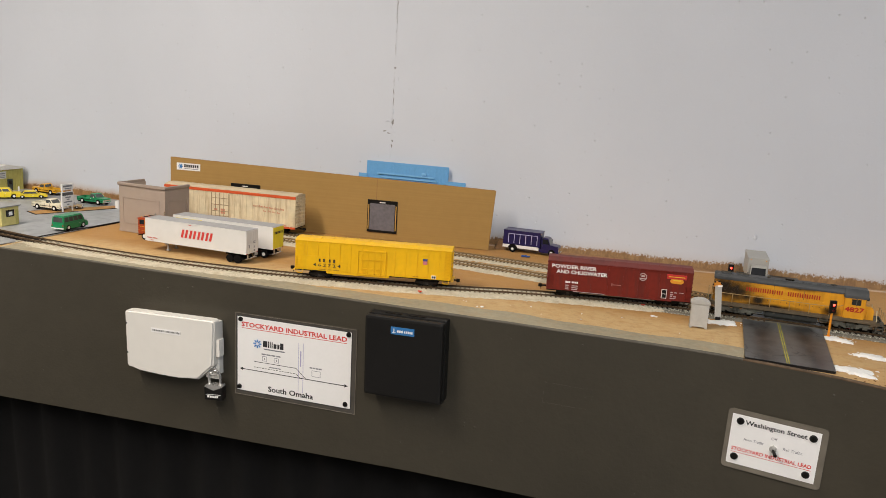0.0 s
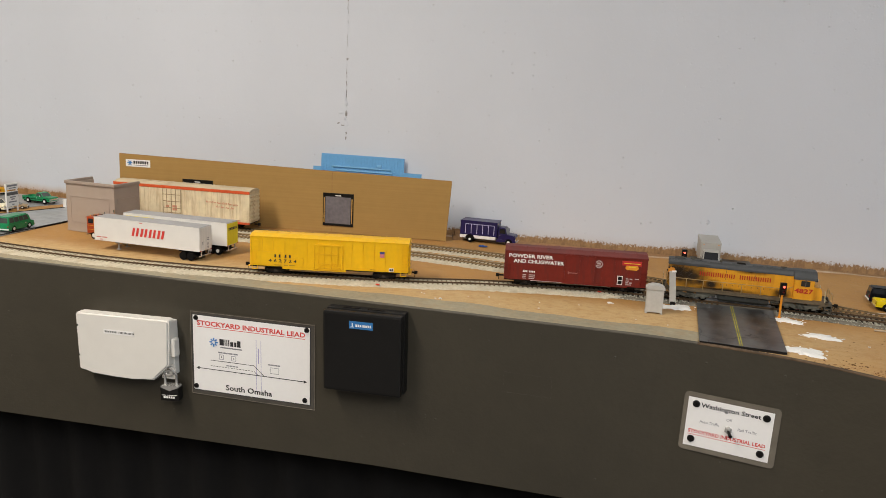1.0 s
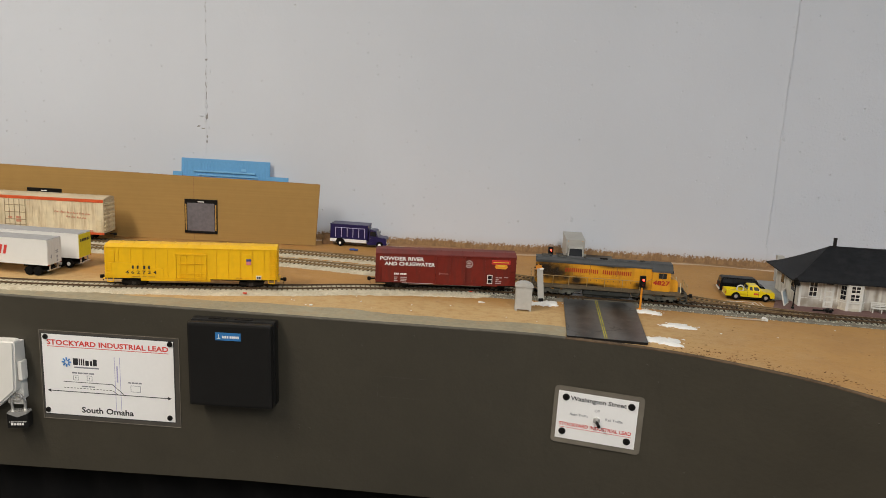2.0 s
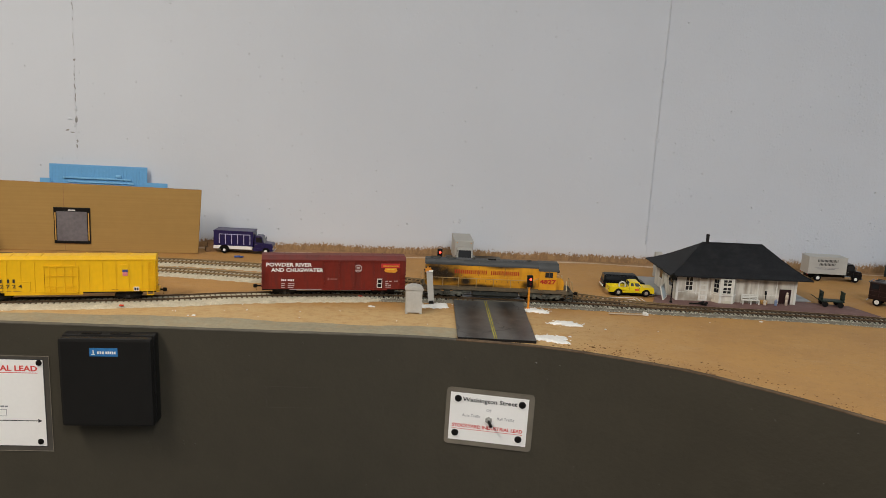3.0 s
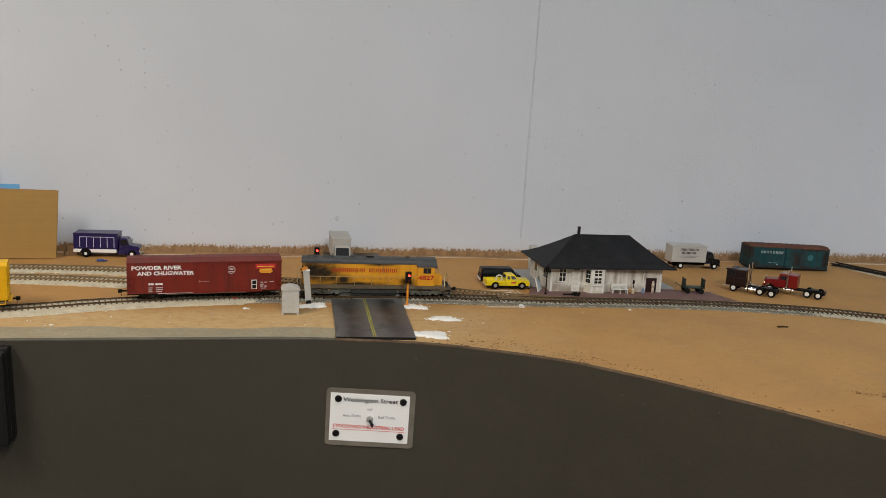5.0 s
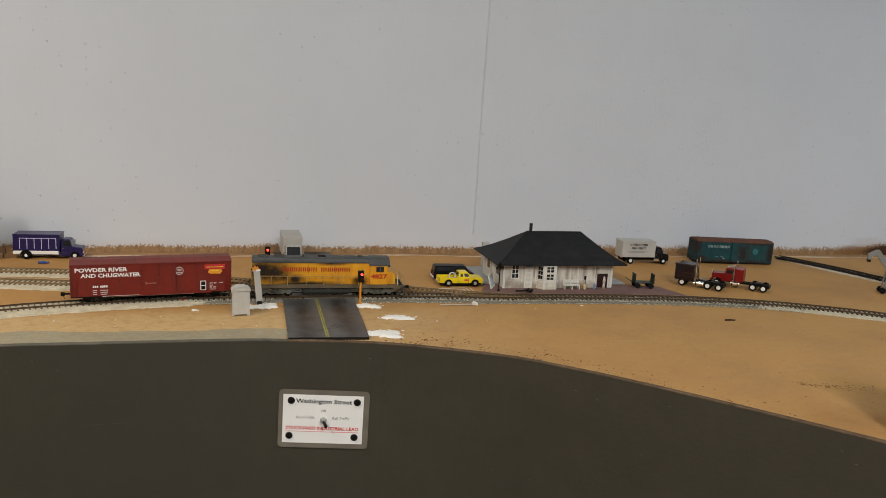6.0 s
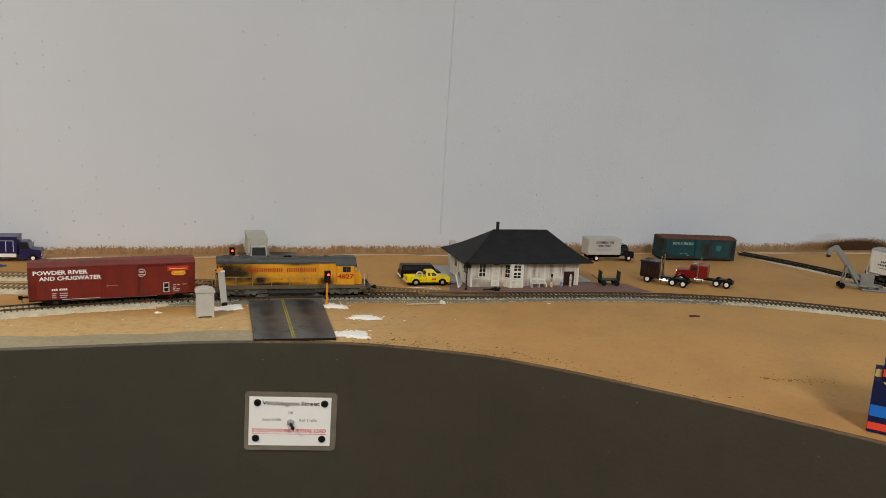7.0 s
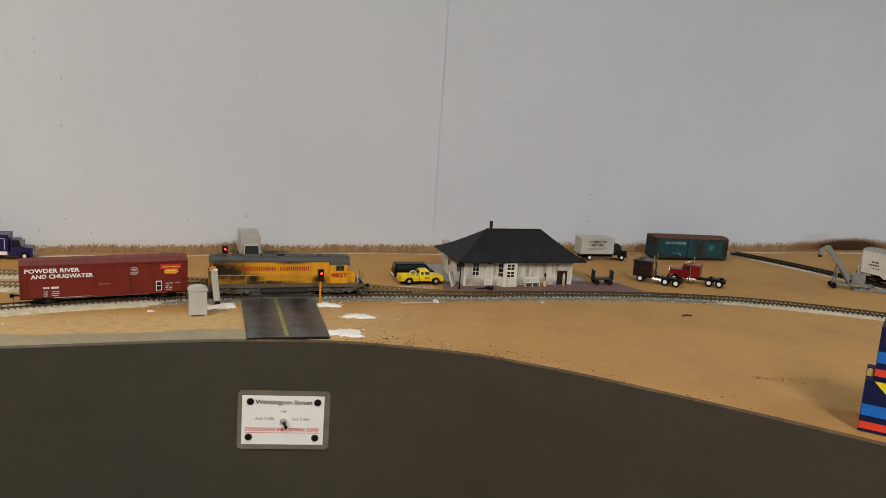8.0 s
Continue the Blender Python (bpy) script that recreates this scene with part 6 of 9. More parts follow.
def pickup(label, paint, m, cargo=False, stripe=None, rear_cab=False):
    ob = thing("pickup_truck", label, "toy truck", m, "model road vehicles")
    L, W, wb, r = 63, 22, 38.5, 5.3
    xf, xr = L / 2, -L / 2
    xw = (xr + 13.5, xr + 13.5 + wb)
    bm = bmesh.new()
    xc = -1.0 if not rear_cab else -4.0
    prism(bm, arch_outline(xr, xf, 5.2, [(xf, 10.8), (xf - 0.8, 12.6), (14, 13.1), (xc, 13.1), (xc, 7.2), (xr, 7.2)], [(xw[0], 6.0), (xw[1], 6.0)]), -W / 2, W / 2)
    soften(bm, 10.0, 0.9)
    body = part("body", bm, paint, ob)
    bm = bmesh.new()
    for y in (-W / 2, W / 2 - 1.4):
        prism(bm, [(xr, 7), (xc, 7), (xc, 12.6), (xr, 12.6)], y, y + 1.4)
    box(bm, xr, xr + 1.2, -W / 2, W / 2, 7, 12.6)
    part("bed", bm, paint, ob)
    part("bed_floor", boxes((xr + 1.2, xc, -W / 2 + 1.4, W / 2 - 1.4, 7.1, 7.6)), BLACK, ob)
    bm = bmesh.new()
    f = frustum(bm, (xc, 16.5, -W / 2 + 0.5, W / 2 - 0.5), (xc + 1.5, 9.5, -W / 2 + 2.4, W / 2 - 2.4), 12.8, 20.4)
    bmesh.ops.bevel(bm, geom=[e for e in bm.edges if min(v.co.z for v in e.verts) > 20], offset=0.8, segments=2, affect="EDGES")
    cab_ = part("cab", bm, paint, ob)
    part("windscreen", pane(f["front"], 0.08, 0.92, 0.12, 0.86), TOY_GLASS, cab_)
    part("rear_window", pane(f["back"], 0.1, 0.9, 0.2, 0.84), TOY_GLASS, cab_)
    for k in ("near", "far"):
        u0, u1 = (0.10, 0.92)
        if rear_cab:
            part("side_window", pane(f[k], 0.13, 0.36, 0.18, 0.74), TOY_GLASS, cab_)
            part("side_window", pane(f[k], 0.47, 0.86, 0.18, 0.76), TOY_GLASS, cab_)
        else:
            part("side_window", pane(f[k], u0, u1, 0.14, 0.84), TOY_GLASS, cab_)
    part("grille", boxes((xf - 0.3, xf + 0.4, -7, 7, 7.6, 10.4)), CHROME, ob)
    headlamps(ob, xf, (-8.6, 8.6), 9.0)
    taillamps(ob, xr, (-W / 2 + 1.2, W / 2 - 1.2), 9.4)
    bumper(ob, xf + 0.8, W, 5.6)
    bumper(ob, xr - 0.6, W - 1, 5.6)
    if stripe:
        part("door_emblem", boxes((4.5, 10.5, -W / 2 - 0.25, -W / 2 + 0.4, 8.6, 10.8)), stripe, ob)
    for x in xw:
        wheel(ob, x, -W / 2 + 1.0, r, 3.2, STEEL if rear_cab else HUB)
        wheel(ob, x, W / 2 - 1.0, r, 3.2, STEEL if rear_cab else HUB, outward=1)
    part("chassis", boxes((xr + 2, xf - 2, -W / 2 + 1.2, W / 2 - 1.2, 2.8, 5.2)), UNDER, ob)
    part("wheel_well", boxes((xw[1] - 6.4, xw[1] + 6.4, -W / 2 + 3.4, W / 2 - 3.4, 5.2, 11.4)), UNDER, ob)
    part("wheel_well", boxes((xw[0] - 6.4, xw[0] + 6.4, -W / 2 + 3.4, W / 2 - 3.4, 5.2, 7.0)), UNDER, ob)
    for y in (-W / 2, W / 2):
        s = -1 if y < 0 else 1
        a, b = sorted((y - s * 0.3, y + s * 0.16))
        for x in (xc + 0.6, 10.6):
            part("door_seam", boxes((x - 0.16, x + 0.16, a, b, 5.4, 12.6)), INK, ob)
        if not rear_cab:
            part("side_moulding", boxes((xr + 1, xw[0] - 6.4, a, b, 8.2, 9.0), (xw[0] + 6.4, xw[1] - 6.4, a, b, 8.2, 9.0), (xw[1] + 6.4, xf - 1, a, b, 8.2, 9.0)), UNDER, ob)
            part("door_handle", boxes((2.2, 4.0, min(y, y + s * 0.4), max(y, y + s * 0.4), 10.6, 11.2)), HUB, ob)
        part("mirror", boxes((10.4, 11.2, min(y, y + s * 1.8), max(y, y + s * 1.8), 13.4, 15.6), bevel=0.2), HUB, ob)
    if cargo:
        bm = bmesh.new()
        prev = None
        for k in range(15):
            a = 2 * math.pi * k / 14
            cur = Vector((-10 + 4.6 * math.cos(a), 3, 12.6 + 4.6 * math.sin(a)))
            if prev is not None:
                rod(bm, prev, cur, 1.0, 8)
            prev = cur
        box(bm, -15, -5, -1, 7, 7.6, 9.2)
        part("load", bm, mat("grey_cargo", (0.60, 0.60, 0.57), 0.5), ob, "pale ring standing in the bed")
    return ob


def estate(name, label, paint, m, L=62, W=22.5, top=21.5, long_roof=True, low=False, windows=4, glass=None):
    """Vans, station wagons and cars: lower body, greenhouse, panes, wheels."""
    ob = thing(name, label, "toy car", m, "model road vehicles")
    r = (2.9 if top < 12 else 3.8) if low else 5.2
    xf, xr = L / 2, -L / 2
    wb = L * 0.60
    xw = (xr + L * 0.20, xr + L * 0.20 + wb)
    belt = (6.4 if top < 12 else 8.6) if low else 12.4
    nose = L * (0.24 if low else (0.13 if name.endswith("van") else 0.24))
    bm = bmesh.new()
    prism(bm, arch_outline(xr, xf, 3.2, [(xf, belt - 2.6), (xf - 1.4, belt - 0.9), (xf - nose, belt + 0.3), (xr + 0.6, belt), (xr, belt - 1.5)], [(xw[0], r + 0.7), (xw[1], r + 0.7)]), -W / 2, W / 2)
    soften(bm, belt - 3.0, 0.9)
    part("body", bm, paint, ob)
    bm = bmesh.new()
    back = xr + (0.8 if long_roof else L * 0.16)
    f = frustum(bm, (back, xf - nose + 0.5, -W / 2 + 0.4, W / 2 - 0.4), (back + (1.2 if long_roof else 6), xf - nose - (5 if not low else 8), -W / 2 + (1.7 if name.endswith("van") else 2.6), W / 2 - (1.7 if name.endswith("van") else 2.6)), belt, top)
    bmesh.ops.bevel(bm, geom=[e for e in bm.edges if min(v.co.z for v in e.verts) > belt + 0.2], offset=1.3, segments=3, affect="EDGES")
    cab_ = part("greenhouse", bm, paint, ob)
    gl = glass or TOY_GLASS
    part("windscreen", pane(f["front"], 0.08, 0.92, 0.12, 0.88), gl, cab_)
    part("rear_window", pane(f["back"], 0.1, 0.9, 0.18, 0.84), gl, cab_)
    for k in ("near", "far"):
        for i in range(windows):
            a, b = 0.05 + 0.90 * i / windows, 0.05 + 0.90 * (i + 1) / windows - 0.03
            part("side_window", pane(f[k], a, b, 0.20, 0.82), gl, cab_)
    part("grille", boxes((xf - 0.4, xf + 0.35, -W / 2 + 5, W / 2 - 5, belt - 5.4, belt - 3.0)), CHROME if not low else BLACK, ob)
    headlamps(ob, xf, (-W / 2 + 3, W / 2 - 3), belt - 4.2)
    taillamps(ob, xr, (-W / 2 + 1.6, W / 2 - 1.6), belt - 3.0)
    bumper(ob, xf + 0.5, W - 0.5, 4.9)
    bumper(ob, xr - 0.4, W - 0.5, 4.9, WHITE if name.endswith("van") else None)
    for x in xw:
        wheel(ob, x, -W / 2 + 1.4, r, 2.8)
        wheel(ob, x, W / 2 - 1.4, r, 2.8, outward=1)
    part("chassis", boxes((xr + 2, xf - 2, -W / 2 + 1.2, W / 2 - 1.2, 2.3, 4.2)), UNDER, ob)
    for x in xw:
        part("wheel_well", boxes((x - r - 0.8, x + r + 0.8, -W / 2 + 3.2, W / 2 - 3.2, 3.4, belt - 1.0)), UNDER, ob)
    for y in (-W / 2, W / 2):
        s = -1 if y < 0 else 1
        a, b = sorted((y - s * 0.3, y + s * 0.14))
        for x in (xf - nose - 1.0, xf - nose - 14.0):
            part("door_seam", boxes((x - 0.14, x + 0.14, a, b, 4.6, belt - 0.6)), INK, ob)
        part("door_handle", boxes((xf - nose - 13.2, xf - nose - 11.4, min(y, y + s * 0.4), max(y, y + s * 0.4), belt - 2.4, belt - 1.8)), HUB, ob)
    return ob


def heading(x, y, z, deg):
    return pose(x, y, z, 0, 0, deg)


def box_truck(label, paint, cab_paint, m, L=92, box_len=58, top=42.5, frame_mat=None, panels=False, cab_top=28.5):
    ob = thing("box_truck", label, "toy truck", m, "model road vehicles")
    W = 28
    xf, xr = L / 2, -L / 2
    xb = xr + box_len
    bm = bmesh.new()
    box(bm, xr, xb, -W / 2, W / 2, 11.5, top, 0.7)
    cargo = part("cargo_box", bm, paint, ob)
    part("cargo_frame", boxes((xr - 0.3, xb + 0.3, -W / 2 - 0.3, -W / 2 + 0.7, top - 1.6, top + 0.2), (xr - 0.3, xb + 0.3, W / 2 - 0.7, W / 2 + 0.3, top - 1.6, top + 0.2), (xr - 0.3, xr + 0.9, -W / 2 - 0.3, W / 2 + 0.3, 11.3, 13)), frame_mat or paint, cargo)
    if panels:
        bm = bmesh.new()
        for k in range(6):
            x = xr + 9 + k * (box_len - 14) / 5
            box(bm, x - 0.45, x + 0.45, -W / 2 - 0.35, -W / 2 + 0.3, 15, top - 5.5)
        box(bm, xr + 9, xb - 5, -W / 2 - 0.35, -W / 2 + 0.3, top - 6.0, top - 5.2)
        part("door_strips", bm, mat("pale_violet_strip", (0.55, 0.54, 0.72), 0.45), cargo)
        part("skirt_panel", boxes((xr - 0.2, xb - 2, -W / 2 - 0.3, W / 2 + 0.3, 7.2, 12.2)), WHITE, ob)
    bm = bmesh.new()
    prism(bm, arch_outline(xb + 1, xf, 5.0, [(xf, 14), (xf - 1.5, 16.6), (xb + 15, 18.0), (xb + 1, 18.0)], [(xf - 10.5, 6.2)]), -11, 11)
    bmesh.ops.bevel(bm, geom=[e for e in bm.edges if abs(e.verts[0].co.y - e.verts[1].co.y) < 0.01 and min(v.co.z for v in e.verts) > 13], offset=0.8, segments=2, affect="EDGES")
    part("hood", bm, cab_paint, ob)
    bm = bmesh.new()
    f = frustum(bm, (xb + 1, xb + 17, -11.5, 11.5), (xb + 1.5, xb + 12.5, -10.4, 10.4), 16, cab_top)
    bmesh.ops.bevel(bm, geom=[e for e in bm.edges if min(v.co.z for v in e.verts) > cab_top - 0.5], offset=1.0, segments=2, affect="EDGES")
    cab_ = part("cab", bm, cab_paint, ob)
    part("windscreen", pane(f["front"], 0.06, 0.94, 0.18, 0.86), GLASS, cab_)
    for k in ("near", "far"):
        part("side_window", pane(f[k], 0.16, 0.90, 0.22, 0.84), GLASS, cab_)
    part("grille", boxes((xf - 0.3, xf + 0.5, -7.5, 7.5, 6.6, 13.4)), CHROME, ob)
    headlamps(ob, xf, (-9.4, 9.4), 9.6, 2.6, 2.6)
    bumper(ob, xf + 1.2, 24, 5.0)
    for y0, y1 in ((-15, -12.8), (12.8, 15)):
        s = -1 if y0 < 0 else 1
        mirror = part("mirror", boxes((xb + 14.4, xb + 15.2, y0, y1, 20, 24.5), bevel=0.2), cab_paint if panels else STEEL, ob)
        part("mirror_arm", rods([((xb + 14.8, s * 13, 21), (xb + 14.0, s * 11, 20.5)), ((xb + 14.8, s * 13, 23.8), (xb + 13.6, s * 10.8, 23.8))], 0.25, 5), STEEL, mirror)
        a, b = sorted((s * 11.6, s * 11.25))
        for x in (xb + 2.2, xb + 13.4):
            part("door_seam", boxes((x - 0.14, x + 0.14, a, b, 8.0, 18.0)), INK, ob)
        part("door_handle", boxes((xb + 3.0, xb + 5.0, *sorted((s * 11.9, s * 11.4)), 15.4, 16.0)), STEEL, cab_)
    each("marker_lamp", ((xb - 0.2, xb + 0.5, -11, -9.6, top - 3.2, top - 2.2), (xb - 0.2, xb + 0.5, 9.6, 11, top - 3.2, top - 2.2)), LAMP_AMBER, cargo)
    taillamps(ob, xr, (-12, 12), 10.0, 2.0, 1.4)
    part("step_tank", boxes((xb - 1, xb + 9, -12.5, -9.5, 4.6, 9.5), bevel=0.8), CHROME if not panels else cab_paint, ob)
    part("chassis", boxes((xr + 2, xf - 4, -5, 5, 5.5, 11.5)), UNDER, ob)
    for y, o in ((-11.6, -1), (11.6, 1)):
        wheel(ob, xf - 10.5, y, 5.4, 3.4, outward=o)
        wheel(ob, xr + 17, y + (o * 1.2 if panels else 0), 5.4, 4.6, outward=o, hub=0.40 if panels else 0.52)
        if panels:
            bm = bmesh.new()
            yo = o * (W / 2 + 0.35)
            prism(bm, [(xr + 17 + 8.0 * math.cos(math.pi * k / 10), 6.4 + 7.0 * math.sin(math.pi * k / 10)) for k in range(11)], min(yo, yo - o * 0.9), max(yo, yo - o * 0.9))
            part("wheel_arch", bm, UNDER, ob)
    return ob


TRAILER_WHITE = mat("white_trailer_sheet", (0.71, 0.70, 0.67), 0.42, var=0.05, scale=60)


def semi_trailer(label, m, L=172, rear_panel=None):
    ob = thing("semi_trailer", label, "toy trailer", m, "model road vehicles")
    W, z0, z1 = 29.5, 13.8, 46.8
    h = L / 2
    bm = bmesh.new()
    box(bm, -h, h, -W / 2, W / 2, z0, z1, 0.5)
    van = part("van_body", bm, TRAILER_WHITE, ob)
    part("roof", boxes((-h + 0.2, h - 0.2, -W / 2 + 0.3, W / 2 - 0.3, z1, z1 + 0.35)), mat("grey_trailer_roof", (0.36, 0.36, 0.36), 0.5), van)
    part("rails", boxes((-h, h, -W / 2 - 0.25, -W / 2 + 0.4, z1 - 1.0, z1 + 0.2), (-h, h, -W / 2 - 0.25, -W / 2 + 0.4, z0, z0 + 1.1)), TRAILER_WHITE, van)
    each("rear_door", ((h, h + 0.4, -W / 2 + 0.8, -0.15, z0 + 1, z1 - 1), (h, h + 0.4, 0.15, W / 2 - 0.8, z0 + 1, z1 - 1)), rear_panel or TRAILER_WHITE, van)
    part("lock_rods", rods([((h + 0.8, y, z0 + 1), (h + 0.8, y, z1 - 1)) for y in (-9, -4, 4, 9)], 0.14, 5), rear_panel or WHITE, van)
    part("bumper_frame", boxes((h - 2, h - 0.5, -13, 13, 6.2, 7.4), (h - 2, h - 0.8, -9, -7.6, 7, 13.8), (h - 2, h - 0.8, 7.6, 9, 7, 13.8)), STEEL, ob)
    taillamps(ob, h, (-12.5, 12.5), z0 + 0.6, 2.2, 1.2)
    bm = boxes((h - 40, h - 6, -5, 5, 9, 13.8), (h - 34, h - 6, -13, 13, 5.4, 6.8))
    part("slider", bm, UNDER, ob)
    for x in (h - 27, h - 15):
        for y, o in ((-12.2, -1), (12.2, 1)):
            wheel(ob, x, y, 5.7, 5.0, HUB if rear_panel else RUBBER, outward=o)
    bm = boxes((-h + 35.3, -h + 37.1, -9.8, -8, 3.0, 13.8), (-h + 35.3, -h + 37.1, 8, 9.8, 3.0, 13.8), (-h + 33.6, -h + 38.8, -11.2, -6.4, 2.2, 3.2), (-h + 33.6, -h + 38.8, 6.4, 11.2, 2.2, 3.2))
    rod(bm, (-h + 36, -8, 9), (-h + 52, -8, 13.6), 0.5, 6)
    rod(bm, (-h + 36, 8, 9), (-h + 52, 8, 13.6), 0.5, 6)
    box(bm, -h + 33, -h + 39, -12.5, 12.5, 11.4, 13.8)
    part("landing_gear", bm, mat("grey_primer", (0.30, 0.30, 0.29), 0.6), ob)
    return ob


def tractor(label, paint, m, cabover=True, stack=True, stripes=None):
    ob = thing("road_tractor", label, "toy truck", m, "model road vehicles")
    if cabover:
        xf, xr, wx, drv = 36.0, -36.0, 24, (-30, -14)
        bm = bmesh.new()
        box(bm, 8, xf, -13.5, 13.5, 8.5, 34, 1.2)
        cab_ = part("cab", bm, paint, ob)
        f = {"front": [Vector(p) for p in ((xf, -13.5, 8.5), (xf, 13.5, 8.5), (xf, 13.5, 34), (xf, -13.5, 34))]}
        part("windscreen", pane(f["front"], 0.07, 0.48, 0.58, 0.88), GLASS, cab_)
        part("windscreen", pane(f["front"], 0.52, 0.93, 0.58, 0.88), GLASS, cab_)
        part("grille", boxes((xf - 0.2, xf + 0.5, -8, 8, 11, 20)), CHROME, cab_)
        for y in (-13.5, 13.5):
            s = -1 if y < 0 else 1
            part("side_window", boxes((24, 33, min(y, y + s * 0.25), max(y, y + s * 0.25), 24, 31), bevel=0.1), GLASS, cab_)
            part("side_trim", boxes((9, 35, min(y, y + s * 0.3), max(y, y + s * 0.3), 20.5, 20.9), (9, 35, min(y, y + s * 0.3), max(y, y + s * 0.3), 14.5, 14.8), (22.8, 23.1, min(y, y + s * 0.3), max(y, y + s * 0.3), 9, 32)), stripes or mat("maroon_trim", (0.055, 0.022, 0.019), 0.35), cab_)
        part("sun_visor", boxes((xf - 1, xf + 2.2, -13, 13, 32, 33)), paint, cab_)
        part("horn", rods([((22, -6, 35.0), (31, -6, 35.0)), ((24, 5, 35.0), (31, 5, 35.0))], 0.6, 8), BLACK_SATIN, cab_)
        each("marker_lamp", ((32, 33.4, -9.6, -8.4, 34, 35.2), (32, 33.4, -0.6, 0.6, 34, 35.2), (32, 33.4, 8.4, 9.6, 34, 35.2)), LAMP_AMBER, cab_)
        fx = wx
    else:
        xf, xr, wx, drv = 38.0, -46.0, 29.5, (-38, -23)
        bm = bmesh.new()
        prism(bm, arch_outline(18, xf, 8.0, [(xf, 16.5), (xf - 1.5, 18.5), (20, 20.0), (18, 20.0)], [(wx, 6.4)]), -9.5, 9.5)
        bmesh.ops.bevel(bm, geom=[e for e in bm.edges if abs(e.verts[0].co.y - e.verts[1].co.y) < 0.01 and min(v.co.z for v in e.verts) > 19], offset=1.0, segments=2, affect="EDGES")
        part("hood", bm, paint, ob)
        bm = bmesh.new()
        for y0, y1 in ((-13.5, -8.5), (8.5, 13.5)):
            prism(bm, [(wx - 9, 8), (wx - 6, 13), (wx, 15), (wx + 7, 14.0), (wx + 11, 9), (wx + 9, 8.5), (wx + 5.5, 12), (wx, 13), (wx - 5, 11.5), (wx - 7.5, 8)], y0, y1)
        part("fenders", bm, paint, ob)
        bm = bmesh.new()
        f = frustum(bm, (6, 21, -11.5, 11.5), (6.5, 18, -11, 11), 9, 29)
        bmesh.ops.bevel(bm, geom=[e for e in bm.edges if min(v.co.z for v in e.verts) > 28], offset=0.9, segments=2, affect="EDGES")
        cab_ = part("cab", bm, paint, ob)
        part("windscreen", pane(f["front"], 0.06, 0.94, 0.62, 0.90), GLASS, cab_)
        for k in ("near", "far"):
            part("side_window", pane(f[k], 0.2, 0.85, 0.60, 0.88), GLASS, cab_)
        bm = bmesh.new()
        box(bm, -8, 5.4, -12, 12, 10, 29.5, 1.4)
        part("sleeper", bm, paint, ob)
        part("grille", boxes((xf - 0.2, xf + 0.9, -7.5, 7.5, 9.5, 21)), CHROME, ob)
        headlamps(ob, xf - 2, (-11, 11), 12, 3, 3)
        part("horn_rack", boxes((9, 17, -7, -5, 29, 31), (9, 17, 5, 7, 29, 31), (14.5, 15.5, -9, 9, 29, 30.2), bevel=0.3), CHROME, cab_)
        fx = wx
    bumper(ob, xf + 1.6, 26, 6.0)
    part("frame_rails", boxes((xr, xf - 6, -5, -3, 6.5, 9.5), (xr, xf - 6, 3, 5, 6.5, 9.5), (xr, xr + 1.6, -9, 9, 6, 10)), BLACK, ob)
    part("fifth_wheel", boxes((drv[0] + 2, drv[1] - 2, -7, 7, 9.6, 11.2), bevel=0.4), BLACK, ob)
    for y in (-11.5, 11.5):
        bm = bmesh.new()
        x0 = (-8 if cabover else -4)
        rod(bm, (x0, y, 6.6), (x0 + 14, y, 6.6), 3.4, 14)
        tank = part("fuel_tank", bm, CHROME, ob)
        bm = bmesh.new()
        for x in (x0 + 3, x0 + 11):
            rod(bm, (x - 0.5, y, 6.6), (x + 0.5, y, 6.6), 3.6, 14)
        part("tank_strap", bm, UNDER, tank)
    if stack:
        for y in (-10.5, 10.5):
            bm = bmesh.new()
            xs = 5.5 if cabover else 4.0 + 2
            rod(bm, (xs, y * 1.28 if not cabover else y, 10), (xs, y * 1.28 if not cabover else y, 30 if cabover else 24), 1.5, 10)
            rod(bm, (xs, y * 1.28 if not cabover else y, 30 if cabover else 24), (xs, y * 1.28 if not cabover else y, 43 if cabover else 37), 0.8, 8)
            part("exhaust_stack", bm, CHROME, ob)
    for y, o in ((-11.8, -1), (11.8, 1)):
        wheel(ob, fx, y, 5.6, 3.4, outward=o, hub=0.56)
        for x in drv:
            wheel(ob, x, y, 5.6, 5.0, outward=o, hub=0.56)
    return ob


GREEN_PAINT = mat("green_toy_paint", (0.010, 0.225, 0.085), 0.35, var=0.06, coat=0.3)
CREAM_PAINT = mat("cream_toy_paint", (0.80, 0.75, 0.57), 0.4, var=0.05)
ORANGE_YELLOW = mat("amber_yellow_toy_paint", (0.72, 0.38, 0.02), 0.4, var=0.05)
LEMON = mat("lemon_yellow_toy_paint", (0.76, 0.60, 0.035), 0.38, var=0.05)
BRIGHT_YELLOW = mat("bright_yellow_toy_paint", (0.80, 0.62, 0.01), 0.35, var=0.04, coat=0.3)
TAN_PAINT = mat("tan_toy_paint", (0.40, 0.28, 0.14), 0.45, var=0.06)
PURPLE = mat("violet_toy_paint", (0.016, 0.011, 0.074), 0.35, var=0.08, coat=0.3)
GREY_TRUCK = mat("pale_grey_toy_paint", (0.46, 0.45, 0.42), 0.5, var=0.05)
GREY_TRUCK_2 = mat("warm_grey_toy_paint", (0.40, 0.39, 0.36), 0.5, var=0.05)
MAROON = mat("dark_maroon_toy_paint", (0.017, 0.008, 0.007), 0.32, var=0.1, coat=0.25)
SIGNAL_RED = mat("red_toy_paint", (0.185, 0.0065, 0.006), 0.36, var=0.06, coat=0.4)

